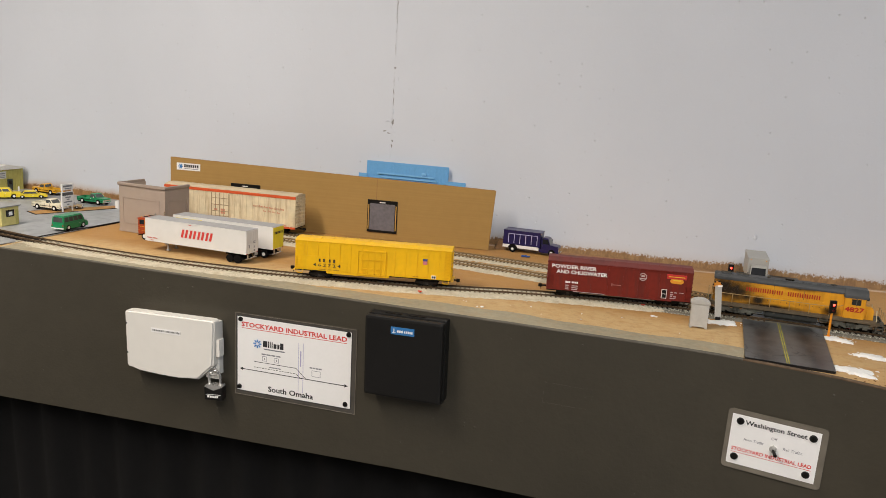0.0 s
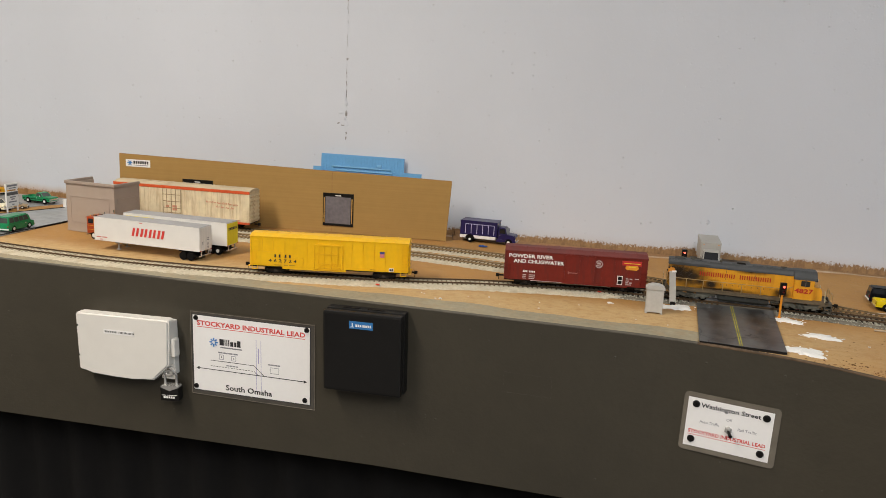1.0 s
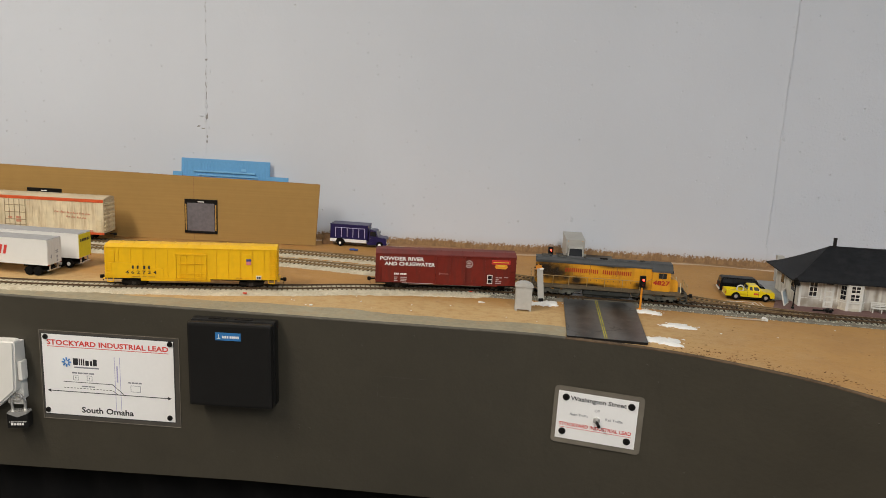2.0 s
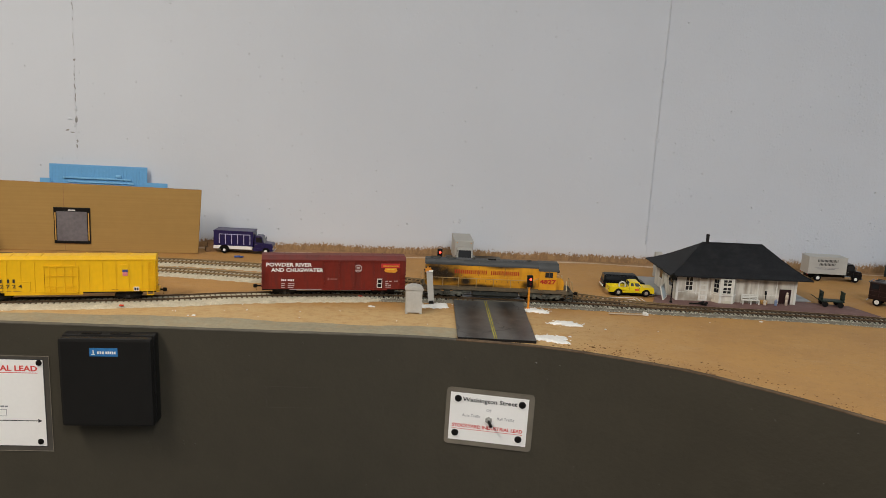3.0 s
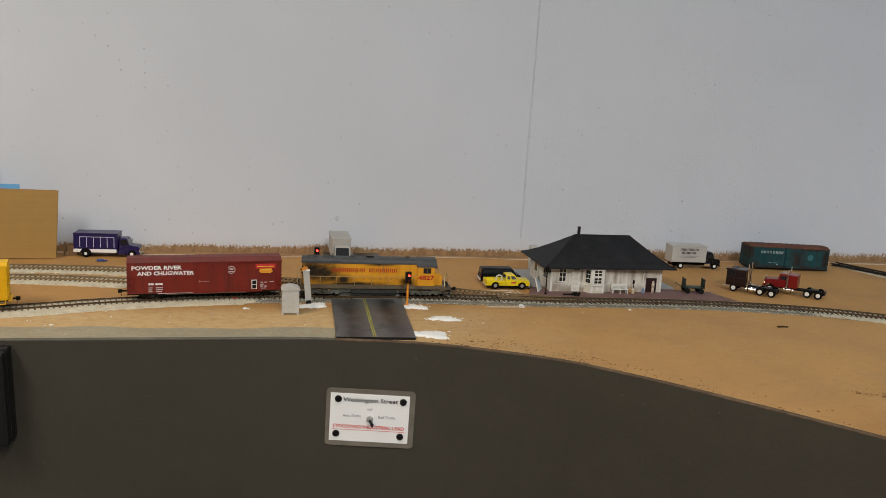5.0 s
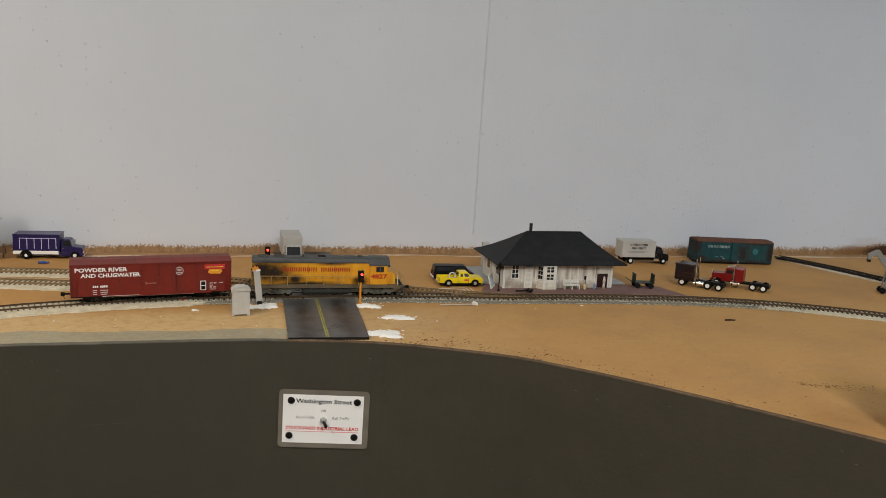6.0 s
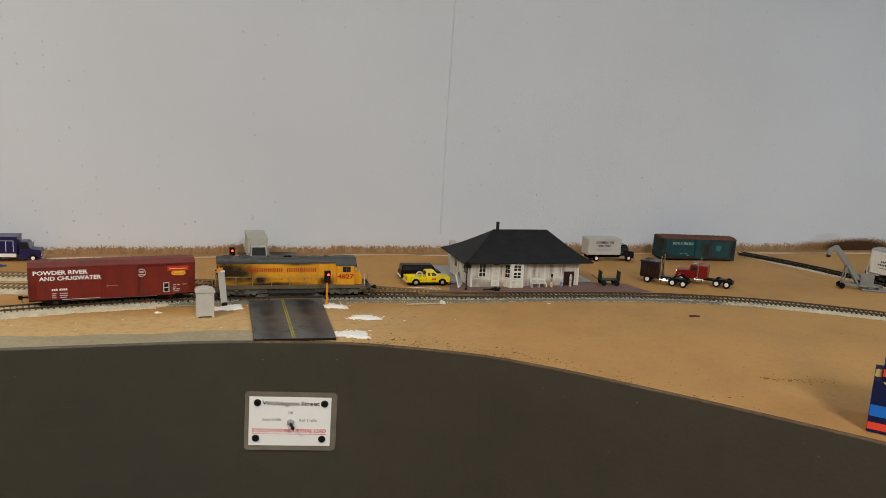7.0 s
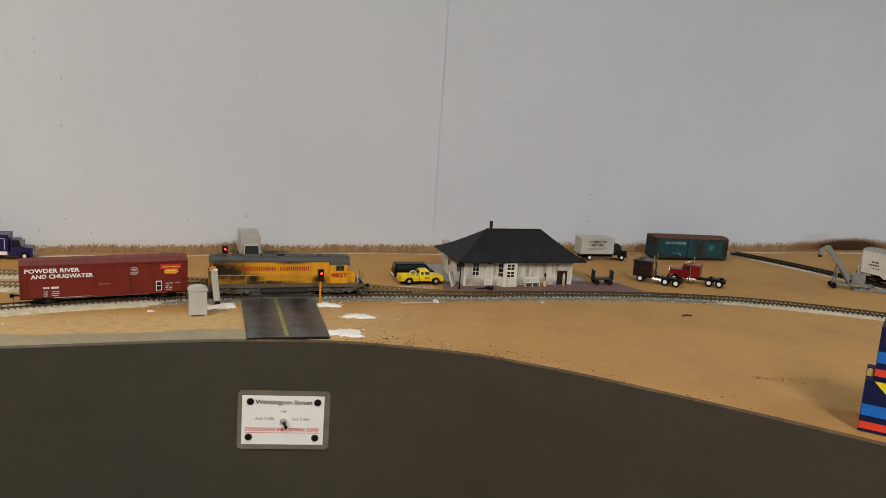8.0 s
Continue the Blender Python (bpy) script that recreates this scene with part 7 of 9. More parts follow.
estate("passenger_van", "green model passenger van with white bumper", GREEN_PAINT, heading(-1.3535, -0.2950, 0.0017, 95), L=58, top=24, windows=4)
pickup("cream model pickup truck parked beside a sign", CREAM_PAINT, heading(-1.507, -0.176, 0.0017, -2))
pickup("green model pickup truck on the paved lot", GREEN_PAINT, heading(-1.499, -0.075, 0.0017, -4))
pickup("amber yellow model pickup parked by the wall", ORANGE_YELLOW, heading(-1.647, -0.034, 0.0017, 176))
estate("station_wagon", "lemon yellow model station wagon with long roof", LEMON, heading(-1.663, -0.128, 0.0017, 44), L=60, top=20.5, windows=3)
estate("sports_coupe", "low lemon yellow model coupe", LEMON, heading(-1.629, -0.095, 0.0017, 48), L=54, W=21, top=14.5, long_roof=False, low=True, windows=1)
estate("saloon_car", "tan model saloon car behind the sign", TAN_PAINT, heading(-1.489, -0.146, 0.0026, 32), L=40, W=20, top=11.0, long_roof=False, low=True, windows=2)
pickup("bright yellow extended-cab model pickup beside the depot", BRIGHT_YELLOW, heading(-0.0860, -0.222, 0.0006, -2), cargo=True, stripe=mat("emblem_red", (0.6, 0.08, 0.05), 0.5), rear_cab=True)
estate("delivery_van", "black model van parked behind the yellow pickup", mat("black_van_paint", (0.006, 0.006, 0.007), 0.38, spec=0.12), heading(-0.0860, -0.184, 0.0006, -3), L=60, top=21, windows=3, glass=GLASS)
estate("saloon_car", "bright yellow model car waiting on the road", BRIGHT_YELLOW, heading(-0.2695, -0.115, 0.0032, 88), L=52, W=21, top=17, long_roof=True, low=True, windows=2)
box_truck("pale grey model box truck waiting at the crossing", GREY_TRUCK_2, GREY_TRUCK_2, heading(-0.3120, -0.088, 0.0032, -89), L=94, box_len=68, top=43, cab_top=34)
box_truck("violet model beverage truck with roll-up side doors", PURPLE, PURPLE, heading(-0.6545, -0.036, 0.0006, -2), L=92, box_len=62, top=36, frame_mat=PURPLE, panels=True)
bt = box_truck("pale grey model delivery truck with black cab", GREY_TRUCK, mat("gloss_black_toy_paint", (0.007, 0.007, 0.008), 0.25, coat=0.12, spec=0.2), heading(0.2835, -0.0700, 0.0006, -3), L=88, box_len=61, top=39)
bars("name_lines", stroke_bars(-30, 31.0, 4.0, (8,), 4.1, 0, 1.0) + stroke_bars(-27, 25.4, 4.0, (6,), 4.3, 0, 1.0), INK, bt, side(0, -14.3, 0), label="black bold name as bars")
bars("small_print", [(-34, 21.6, 38, 0.4), (-30, 19.6, 14, 0.7), (-14, 19.6, 12, 0.7)], INK_GREY, bt, side(0, -14.3, 0))

TRAILER_M = heading(-1.0775, -0.3425, 0.0006, -2.2)
tr1 = semi_trailer("white model semi trailer with red side lettering", TRAILER_M)
bars("side_name", stroke_bars(-23, 25.6, 11.8, (4,), 13.8, 0, 3.7, 0.24), INK_RED, tr1, side(0, -15.1, 0), label="bold red leaning initials as bars")
bars("small_marks", [(-82, 18.6, 8, 1.2), (-72, 18.6, 8, 1.2), (-76, 15.4, 5, 0.9), (-10, 44.4, 5, 0.8)], mat("dusty_red_ink", (0.55, 0.12, 0.10), 0.5), tr1, side(0, -15.1, 0))
bars("rear_marks", [(2, 30, 5, 1.2), (2, 27.6, 5, 1.2), (3.4, 21, 2.4, 3.2), (3.4, 16, 2.4, 3.2), (-9, 22, 2, 5)], INK_GREY, tr1, pose(0.0866, 0, 0, 90, 0, 90))
TWO_YELLOW = mat("trailer_yellow", (0.74, 0.62, 0.03), 0.45, var=0.05)
tr2 = semi_trailer("white model semi trailer with yellow rear doors", heading(-1.0640, -0.2945, 0.0006, -1.5), L=172, rear_panel=TWO_YELLOW)
part("side_band", boxes((-80, -34, -15.2, -14.7, 36, 43.5)), TWO_YELLOW, tr2, "yellow name band")
bars("rear_name", [(-11 + 3.8 * k, 36, 2.8, 3.6) for k in range(6)], INK, tr2, pose(0.0866, 0, 0, 90, 0, 90), label="black rear lettering as bars")
tractor("orange and red model cabover road tractor", mat("orange_red_toy_paint", (0.36, 0.055, 0.014), 0.35, var=0.2, scale=60, coat=0.3), heading(-1.1850, -0.2850, 0.0006, 179), cabover=True, stripes=mat("yellow_stripe", (0.75, 0.40, 0.03), 0.4))
tractor("dark maroon model cabover tractor with chrome tanks", MAROON, heading(0.2880, -0.2430, 0.0006, 135), cabover=True)
tractor("red model conventional tractor with sleeper cab", SIGNAL_RED, heading(0.3510, -0.2480, 0.0006, 136), cabover=False)


# ---- paved lot ----
lot = tagged(new("paved_lot"), "blue-grey painted model parking lot with black card edges", "pavement", "", "structure")
quad_slab("paving", [(-1.96, -0.4505), (-1.345, -0.4505), (-1.337, -0.365), (-1.334, -0.150), (-1.40, -0.055), (-1.46, -0.0100), (-1.96, -0.0100)], 0.0009, 0.0016, LOT, lot)
quad_slab("lot_edge", [(-1.345, -0.400), (-1.3405, -0.400), (-1.3310, -0.150), (-1.3345, -0.150)], 0.0005, 0.0024, BLACK_EDGE, lot)
quad_slab("lot_edge", [(-1.403, -0.055), (-1.334, -0.152), (-1.3305, -0.150), (-1.3995, -0.052)], 0.0005, 0.0024, BLACK_EDGE, lot)
quad_slab("island_edge", [(-1.524, -0.213), (-1.488, -0.230), (-1.418, -0.072), (-1.448, -0.063)], 0.0012, 0.0022, BLACK_EDGE, lot)
quad_slab("dirt_island", [(-1.520, -0.213), (-1.489, -0.2265), (-1.422, -0.072), (-1.447, -0.066)], 0.0014, 0.0025, SAND, lot)

PALE_YELLOW = mat("pale_yellow_styrene", (0.66, 0.58, 0.22), 0.5, var=0.08)
OLIVE_YELLOW = mat("olive_yellow_siding", (0.48, 0.43, 0.13), 0.55, var=0.1, scale=200)
ROOF_GREY = mat("grey_flat_roof", (0.34, 0.34, 0.33), 0.6, var=0.12)

hut = thing("gate_hut", "pale yellow model gatehouse with flat grey roof", "building", pose(-1.4830, -0.3440, 0.0022))
part("wall", boxes((0, 42, 0, 34, 0, 30), bevel=0.3), PALE_YELLOW, hut)
part("roof", boxes((-3, 45, -3, 37, 30, 31.6), bevel=0.3), ROOF_GREY, hut)
for rows in (((6, 20, -0.5, 0.4, 15, 25), (24, 36, -0.5, 0.4, 15, 25)), ((41.6, 42.5, 9, 25, 14, 25),)):
    for r_ in rows:
        w_ = part("window", boxes(r_), GLASS, hut)
w_ = part("window_notice", boxes((42.5, 42.7, 14, 21, 16, 22)), PAPER, hut)
part("door", boxes((41.7, 42.4, 27.5, 33, 0.5, 24)), OLIVE_YELLOW, hut)

shed = thing("warehouse", "olive yellow ribbed model warehouse with white roof", "building", pose(-1.860, -0.098, 0.0016))
part("wall", boxes((0, 130, 0, 84, 0, 44)), OLIVE_YELLOW, shed)
for k in range(21):
    part("siding_rib", boxes((129.6, 130.7, 1 + k * 4.05, 2.2 + k * 4.05, 0, 44)), OLIVE_YELLOW, shed)
bm = bmesh.new()
prism(bm, [(-4, 43.5), (88, 43.5), (88, 46), (42, 53), (-4, 46)], -4, 134, "x")
part("roof", bm, mat("white_metal_roof", (0.70, 0.69, 0.65), 0.5, var=0.08), shed)
d_ = part("door", boxes((130.3, 131.6, 44, 56, 0, 24)), mat("dark_door", (0.05, 0.06, 0.05), 0.4), shed)
part("door_window", boxes((131.5, 131.9, 47, 53, 13, 21)), GLASS, d_)
s_ = part("wall_sign", boxes((130.3, 131.9, 18, 40, 26, 40), bevel=0.2), mat("pale_sign", (0.62, 0.62, 0.58), 0.5), shed)
part("sign_print", boxes((131.8, 132.1, 20, 38, 35, 37), (131.8, 132.1, 21, 37, 31, 32.4), (131.8, 132.1, 21, 37, 28, 29.2)), INK_GREY, s_)
for k, y in enumerate((-0.063, -0.040)):
    bm = bmesh.new()
    rod(bm, (0, 0, 0), (0, 0, 9), 1.7, 12)
    tagged(part("bollard", bm, WHITE, None, "", pose(-1.716, y, 0.0016)), "short white model bollard by the warehouse door", "bollard", "bollards")

sg = thing("lot_sign", "tall white model business sign on two posts", "sign", pose(-1.4700, -0.174, 0.0016))
part("post", boxes((-1, 1, -12.4, -10.4, 0, 40)), WHITE, sg)
part("post", boxes((-1, 1, 10.4, 12.4, 0, 40)), WHITE, sg)
up = part("upper_board", boxes((-1.4, 1.4, -13.5, 13.5, 39, 50), bevel=0.3), WHITE, sg)
lo = part("lower_board", boxes((-1.4, 1.4, -13.5, 13.5, 10, 36), bevel=0.3), WHITE, sg)
part("upper_print", boxes((1.3, 1.6, -11, 11, 44.5, 47.5), (1.3, 1.6, -7, 9, 41, 42.5)), INK_GREY, up)
part("dark_heading", boxes((1.3, 1.6, -12.5, 12.5, 29.5, 35)), mat("charcoal_print", (0.1, 0.1, 0.1), 0.5), lo)
part("lower_print", boxes((1.3, 1.6, -6, 7, 25, 27), (1.3, 1.6, -3, 4, 21.5, 23.4), (1.3, 1.6, -9, 9, 17, 19), (1.3, 1.6, -2, 3, 12.5, 14.2)), INK_GREY, lo)
bm = boxes((-3.5, 3.5, -3.5, 3.5, 0, 13), bevel=0.3)
box(bm, -4, 4, -4, 4, 13, 14)
tagged(part("utility_box", bm, WHITE, None, "", pose(-1.4285, -0.0930, 0.0018)), "small white model utility box", "utility box")

# ---- taupe office block ----
TAUPE = mat("taupe_styrene", (0.385, 0.315, 0.26), 0.55, var=0.05, scale=90)
TAUPE_DARK = mat("taupe_cornice", (0.33, 0.27, 0.225), 0.55, var=0.06)
of = thing("office_block", "plain taupe model building with open parapet roof", "building", pose(-1.2885, -0.2577, 0.0006, 0, 0, -4))
W_, D_, H_ = 92, 57, 75.5
for n_, r_ in (("wall", (0, W_, 0, 3, 0, H_)), ("wall", (3, W_ - 3, D_ - 6, D_ - 3, 0, 64)), ("wall", (0, 3, 3, D_, 0, H_)), ("wall", (W_ - 3, W_, 3, D_, 0, H_))):
    part(n_, boxes(r_), TAUPE, of)
part("roof", boxes((3, W_ - 3, 3, D_ - 3, 64, 65)), TAUPE_DARK, of)
for r_ in ((-2, W_ + 2, -2, 2, H_ - 1, H_ + 4), (-2, 2, 2, D_, H_ - 1, H_ + 4), (W_ - 2, W_ + 2, 2, D_, H_ - 1, H_ + 4)):
    part("cornice", boxes(r_, bevel=1.2), TAUPE_DARK, of)
for r_ in ((8, 82, -0.7, 0.2, 55, 56.2), (8, 9.2, -0.7, 0.2, 14, 55), (80.8, 82, -0.7, 0.2, 14, 55), (9.2, 80.8, -0.7, 0.2, 14, 15.2), (0, W_, -0.9, 0.2, 0, 3.5)):
    part("panel_moulding", boxes(r_), TAUPE, of)
for r_ in ((W_ - 0.2, W_ + 0.7, 7, 51, 55, 56.2), (W_ - 0.2, W_ + 0.7, 7, 8.2, 14, 55), (W_ - 0.2, W_ + 0.7, 49.8, 51, 14, 55)):
    part("panel_moulding", boxes(r_), TAUPE, of)

# ---- card warehouse front ----
CX0, CY0, CX1, CY1 = -1.2985, -0.1110, -0.7165, -0.0575
card_turn = math.degrees(math.atan2(CY1 - CY0, CX1 - CX0))
CL = math.hypot(CX1 - CX0, CY1 - CY0) * 1000
cw = thing("cardboard_warehouse", "brown corrugated cardboard mock-up of a warehouse wall", "mock-up", pose(CX0, CY0, 0.0006, 0, 0, card_turn))
bm = bmesh.new()
prism(bm, [(0, 0), (CL - 6, 0), (CL, 99), (CL * 0.5, 104.2), (0.5, 109.5)], -1.6, 1.6)
part("sheet", bm, CARD, cw)
bm = bmesh.new()
for k in range(150):
    x0 = 1 + k * (CL - 4) / 150
    zt = 109.5 - 10.5 * x0 / CL + rng.uniform(-0.22, 0.12)
    box(bm, x0, x0 + (CL - 4) / 150 - 0.1, -1.5, 1.5, zt - 0.9, zt + 0.3)
tagged(part("fluted_edge", bm, CARD_EDGE, cw, "torn fluted upper edge"), kind="stuff")
part("crease", boxes((CL * 0.655, CL * 0.655 + 0.9, -1.75, -1.5, 1, 101)), CARD_EDGE, cw)


def along_card(x):
    return (x - CX0) / (CX1 - CX0) * CL


def dock_door(u0, u1, z0, z1, name):
    d = part(name, boxes((u0, u1, -3.2, -1.6, z0, z1)), BLACK, cw, "printed dock door with black seals")
    part("door_leaf", boxes((u0 + 4.4, u1 - 4.4, -3.5, -3.1, z0 + 4, z1 - 6.0)), mat("violet_grey_print", (0.155, 0.14, 0.15), 0.6, var=0.25, scale=220), d)
    for x in (u0 + 1.4, u1 - 3.0):
        part("guard_strip", boxes((x, x + 1.6, -3.5, -3.1, z0 + 5, z1 - 8)), mat("amber_print", (0.55, 0.32, 0.08), 0.5, var=0.3, scale=500), d)
    part("lamp_strip", boxes(((u0 + u1) / 2 - 5, (u0 + u1) / 2 + 5, -3.6, -3.1, z1 - 4.6, z1 - 3)), WHITE, d)


dock_door(along_card(-0.9315), along_card(-0.8795), 11.5, 66.5, "dock_door")
dock_door(along_card(-1.1815), along_card(-1.1268), 16, 73, "dock_door")
u0 = along_card(-1.2860)
ps = part("paper_sign", boxes((u0, u0 + 45.5, -2.0, -1.6, 88, 100.5)), PAPER, cw, "white paper sign with blue flake mark")
bm = bmesh.new()
for k in range(3):
    a = math.pi * k / 3
    c, s = math.cos(a) * 4.4, math.sin(a) * 4.4
    rod(bm, (u0 + 8 - c, -2.2, 94.5 - s), (u0 + 8 + c, -2.2, 94.5 + s), 0.9, 6)
part("flake_mark", bm, INK_BLUE, ps)
bars("company_name", word_bars(u0 + 14.5, 93.2, 5.0, (7,), 4.1, 0, 0.74), INK, ps, side(0, -2.05, 0))
bars("small_line", [(u0 + 15, 90.4, 27, 1.0)], INK_GREY, ps, side(0, -2.05, 0))

BLUE_PANEL = mat("sky_blue_plastic", (0.15, 0.38, 0.66), 0.4, var=0.06)
BLUE_PANEL_2 = mat("pale_blue_plastic", (0.22, 0.48, 0.74), 0.4, var=0.05)
bp = thing("plastic_sheet_stack", "sky blue ribbed plastic wall sheets leaning on the wall", "plastic sheets", pose(-0.9660, -0.016, 0.0006, -4))
part("ribbed_sheet", boxes((0, 152, -1, 1, 0, 125), bevel=0.5), BLUE_PANEL, bp)
for k in range(30):
    part("rib", boxes((3 + k * 5, 5.2 + k * 5, -1.45, -0.9, 4, 121), bevel=0.2), BLUE_PANEL, bp)
part("rail_strip", boxes((22, 128, -3.8, -1.7, 103, 105.4)), BLUE_PANEL_2, bp)
part("rail_strip", boxes((30, 132, -3.2, -1.7, 97, 99.4)), BLUE_PANEL_2, bp)
part("knob", boxes((104, 112, -3.6, -1.7, 107, 111), bevel=0.5), BLUE_PANEL_2, bp)
bp = thing("plastic_sheet_stack", "second sky blue plastic sheet standing behind the cardboard", "plastic sheets", pose(-0.9770, -0.026, 0.0006, -5))
part("plain_sheet", boxes((0, 16, -1, 1, 0, 103), (0, 197, -1, 1, 0, 92), (160, 197, -1, 1, 92, 102), bevel=0.3), BLUE_PANEL, bp)
bm = boxes((-9, 8, -6, 6, 0, 7), (-6, 4, -5, 5, 7, 15), (-10, 6, -1.5, 1.5, 15, 17.5), (4, 6, -4, 4, 8, 21))
tagged(part("wood_offcuts", bm, mat("brown_balsa", (0.20, 0.12, 0.06), 0.8, var=0.3), None, "", pose(-0.7080, -0.0345, 0.0002, 0, 0, 20)), "small pile of brown wooden offcuts by the cardboard", "wood")
bm = bmesh.new()
rod(bm, (-6, 0, 1.6), (3, 0, 2.4), 1.6, 8)
rod(bm, (2, -1, 1.5), (7, 3, 1.3), 1.2, 8)
tagged(part("dropped_figurine", bm, mat("blue_overall", (0.03, 0.08, 0.30), 0.6), None, "", pose(-0.6560, -0.0790, 0.0003)), "tiny blue painted figurine lying on the sand", "figurine")


# ---- crossing equipment ----
SIG_ORANGE = mat("orange_mast_paint", (0.72, 0.27, 0.02), 0.5, var=0.1)


def crossing_signal(label, m):
    ob = thing("crossing_signal", label, "signal", m, "crossing signals")
    bm = bmesh.new()
    rod(bm, (0, 0, 0), (0, 0, 29), 1.3, 10)
    rod(bm, (0, 0, 0), (0, 0, 1.6), 2.4, 10)
    part("mast", bm, SIG_ORANGE, ob)
    head = part("head", boxes((-3.6, 3.6, -2.2, 2.0, 28.8, 43.6), bevel=0.8), BLACK, ob)
    for z, lit in ((39.0, True), (32.6, False)):
        bm = bmesh.new()
        rod(bm, (0, -1.9, z), (0, -3.1, z), 1.35, 14)
        part("lamp", bm, SIGNAL_GLOW if lit else mat("dark_red_lens", (0.10, 0.008, 0.008), 0.3), head, "lit red lamp" if lit else "")
        bm = bmesh.new()
        prism(bm, [(-2.6, z + 0.5), (-2.2, z + 1.9), (0, z + 2.7), (2.2, z + 1.9), (2.6, z + 0.5), (2.2, z + 0.5), (1.9, z + 1.5), (0, z + 2.2), (-1.9, z + 1.5), (-2.2, z + 0.5)], -4.6, -2.0)
        part("hood", bm, BLACK, head)
    return ob


crossing_signal("black model crossing signal with lit red lamp on orange mast", pose(-0.2432, -0.3220, 0.0010, 0, 0, 16))
crossing_signal("black model crossing signal behind the tracks, red lamp lit", pose(-0.3508, -0.1690, 0.0008, 0, 0, 8))

CAB_GREY = mat("pale_grey_cabinet", (0.47, 0.455, 0.42), 0.55, var=0.08)
cb = thing("equipment_cabinet", "pale grey model equipment cabinet with domed roof", "cabinet", pose(-0.3885, -0.3560, 0.0002, 0, 0, 3))
part("body", boxes((-9.8, 9.8, -7, 7, 1.8, 30), bevel=0.3), CAB_GREY, cb)
bm = bmesh.new()
prism(bm, [(-11, 29.6), (11, 29.6), (11, 30.8), (8, 33.2), (3, 34.6), (-3, 34.6), (-8, 33.2), (-11, 30.8)], -8, 8)
part("roof", bm, CAB_GREY, cb)
for r_ in ((-8.6, -0.12, -7.14, -6.9, 4, 28), (0.12, 8.6, -7.14, -6.9, 4, 28)):
    part("door", boxes(r_, bevel=0.15), CAB_GREY, cb)
for x in (-8.6, 8.6):
    part("foot", boxes((x - 1.4, x + 1.4, -6.5, 6.5, 0, 1.8)), CAB_GREY, cb)
part("handle", boxes((-1.6, -0.9, -7.6, -7.0, 9, 13), (0.9, 1.6, -7.6, -7.0, 9, 13), bevel=0.15), CAB_GREY, cb)

gt = thing("crossing_gate", "grey model crossing gate mast leaning beside the track", "gate", pose(-0.3655, -0.3160, 0.0010, 0, -5.5, 0))
part("mast", boxes((-3.8, 3.8, -1.4, 1.4, 3.5, 43), bevel=0.25), mat("mast_grey", (0.42, 0.41, 0.38), 0.5, var=0.08), gt)
part("foot", boxes((-3, 3, -2.4, 2.4, 0, 5), bevel=0.3), BLACK, gt)
bm = bmesh.new()
rod(bm, (-1.2, 1.6, 43.5), (-1.2, 3.0, 43.5), 4.6, 16)
part("counterweight", bm, mat("gate_orange", (0.60, 0.24, 0.03), 0.5, var=0.15), gt)
bm = bmesh.new()
for k in range(6):
    a = 0.4 + k * 0.85
    rod(bm, (-1.2 + 4.8 * math.cos(a), 1.4, 43.5 + 4.8 * math.sin(a)), (-1.2 + 4.8 * math.cos(a), 3.4, 43.5 + 4.8 * math.sin(a)), 1.0, 6)
part("chain", bm, BLACK, gt)
part("cap", boxes((-0.5, 4.5, -2.6, -1.2, 42, 44.2), bevel=0.4), WHITE, gt)

RED_MARK = mat("red_marker", (0.62, 0.05, 0.02), 0.5)
for x, y in ((-0.2160, -0.2760), (-0.1960, -0.2350), (-0.4690, -0.2480), (-0.4560, -0.2970), (-0.7270, -0.3820)):
    tagged(part("turnout_marker", boxes((-2.4, 2.4, -1.1, 1.1, 0, 1.5), bevel=0.3), RED_MARK, None, "", pose(x, y, 0.0026)), "small red plastic turnout marker by the rails", "marker", "turnout markers")

# ---- depot ----
DEPOT_WALL = mat("stained_white_clapboard", (0.66, 0.62, 0.54), 0.65, var=0.08, scale=200, dirt=(0.24, 0.19, 0.14), dirt_amount=0.85, streak=1)
DEPOT_STAINED = stained(DEPOT_WALL, "blotched_clapboard", ((0.030, 0.003, 0.045, 0.008), (0.110, 0.003, 0.040, 0.010), (0.123, 0.028, 0.005, 0.014), (0.096, 0.020, 0.004, 0.020), (0.060, 0.002, 0.050, 0.006), (0.140, 0.024, 0.006, 0.012), (0.006, 0.006, 0.010, 0.012), (0.046, 0.024, 0.003, 0.016)), (0.30, 0.25, 0.19), 1.0)
DEPOT_TRIM = mat("white_trim", (0.70, 0.68, 0.62), 0.55, var=0.08)
SHINGLE = mat("black_roof_shingles", (0.012, 0.0125, 0.014), 0.6, var=0.35, scale=160, bump=0.5, bscale=700, dirt=(0.032, 0.032, 0.034), dirt_amount=0.6, spec=0.2)
BRICK = mat("red_brick_paving", (0.17, 0.095, 0.085), 0.7, var=0.2, scale=300, dirt=(0.26, 0.18, 0.15), dirt_amount=0.5)
plat = tagged(new("platform"), "dull red brick platform strip in front of the depot", "platform", "", "structure")
quad_slab("paving", [(-0.072, -0.2830), (0.05, -0.2870), (0.15, -0.2955), (0.232, -0.3060), (0.214, -0.250), (0.140, -0.232), (-0.050, -0.225)], 0.0004, 0.0026, BRICK, plat)
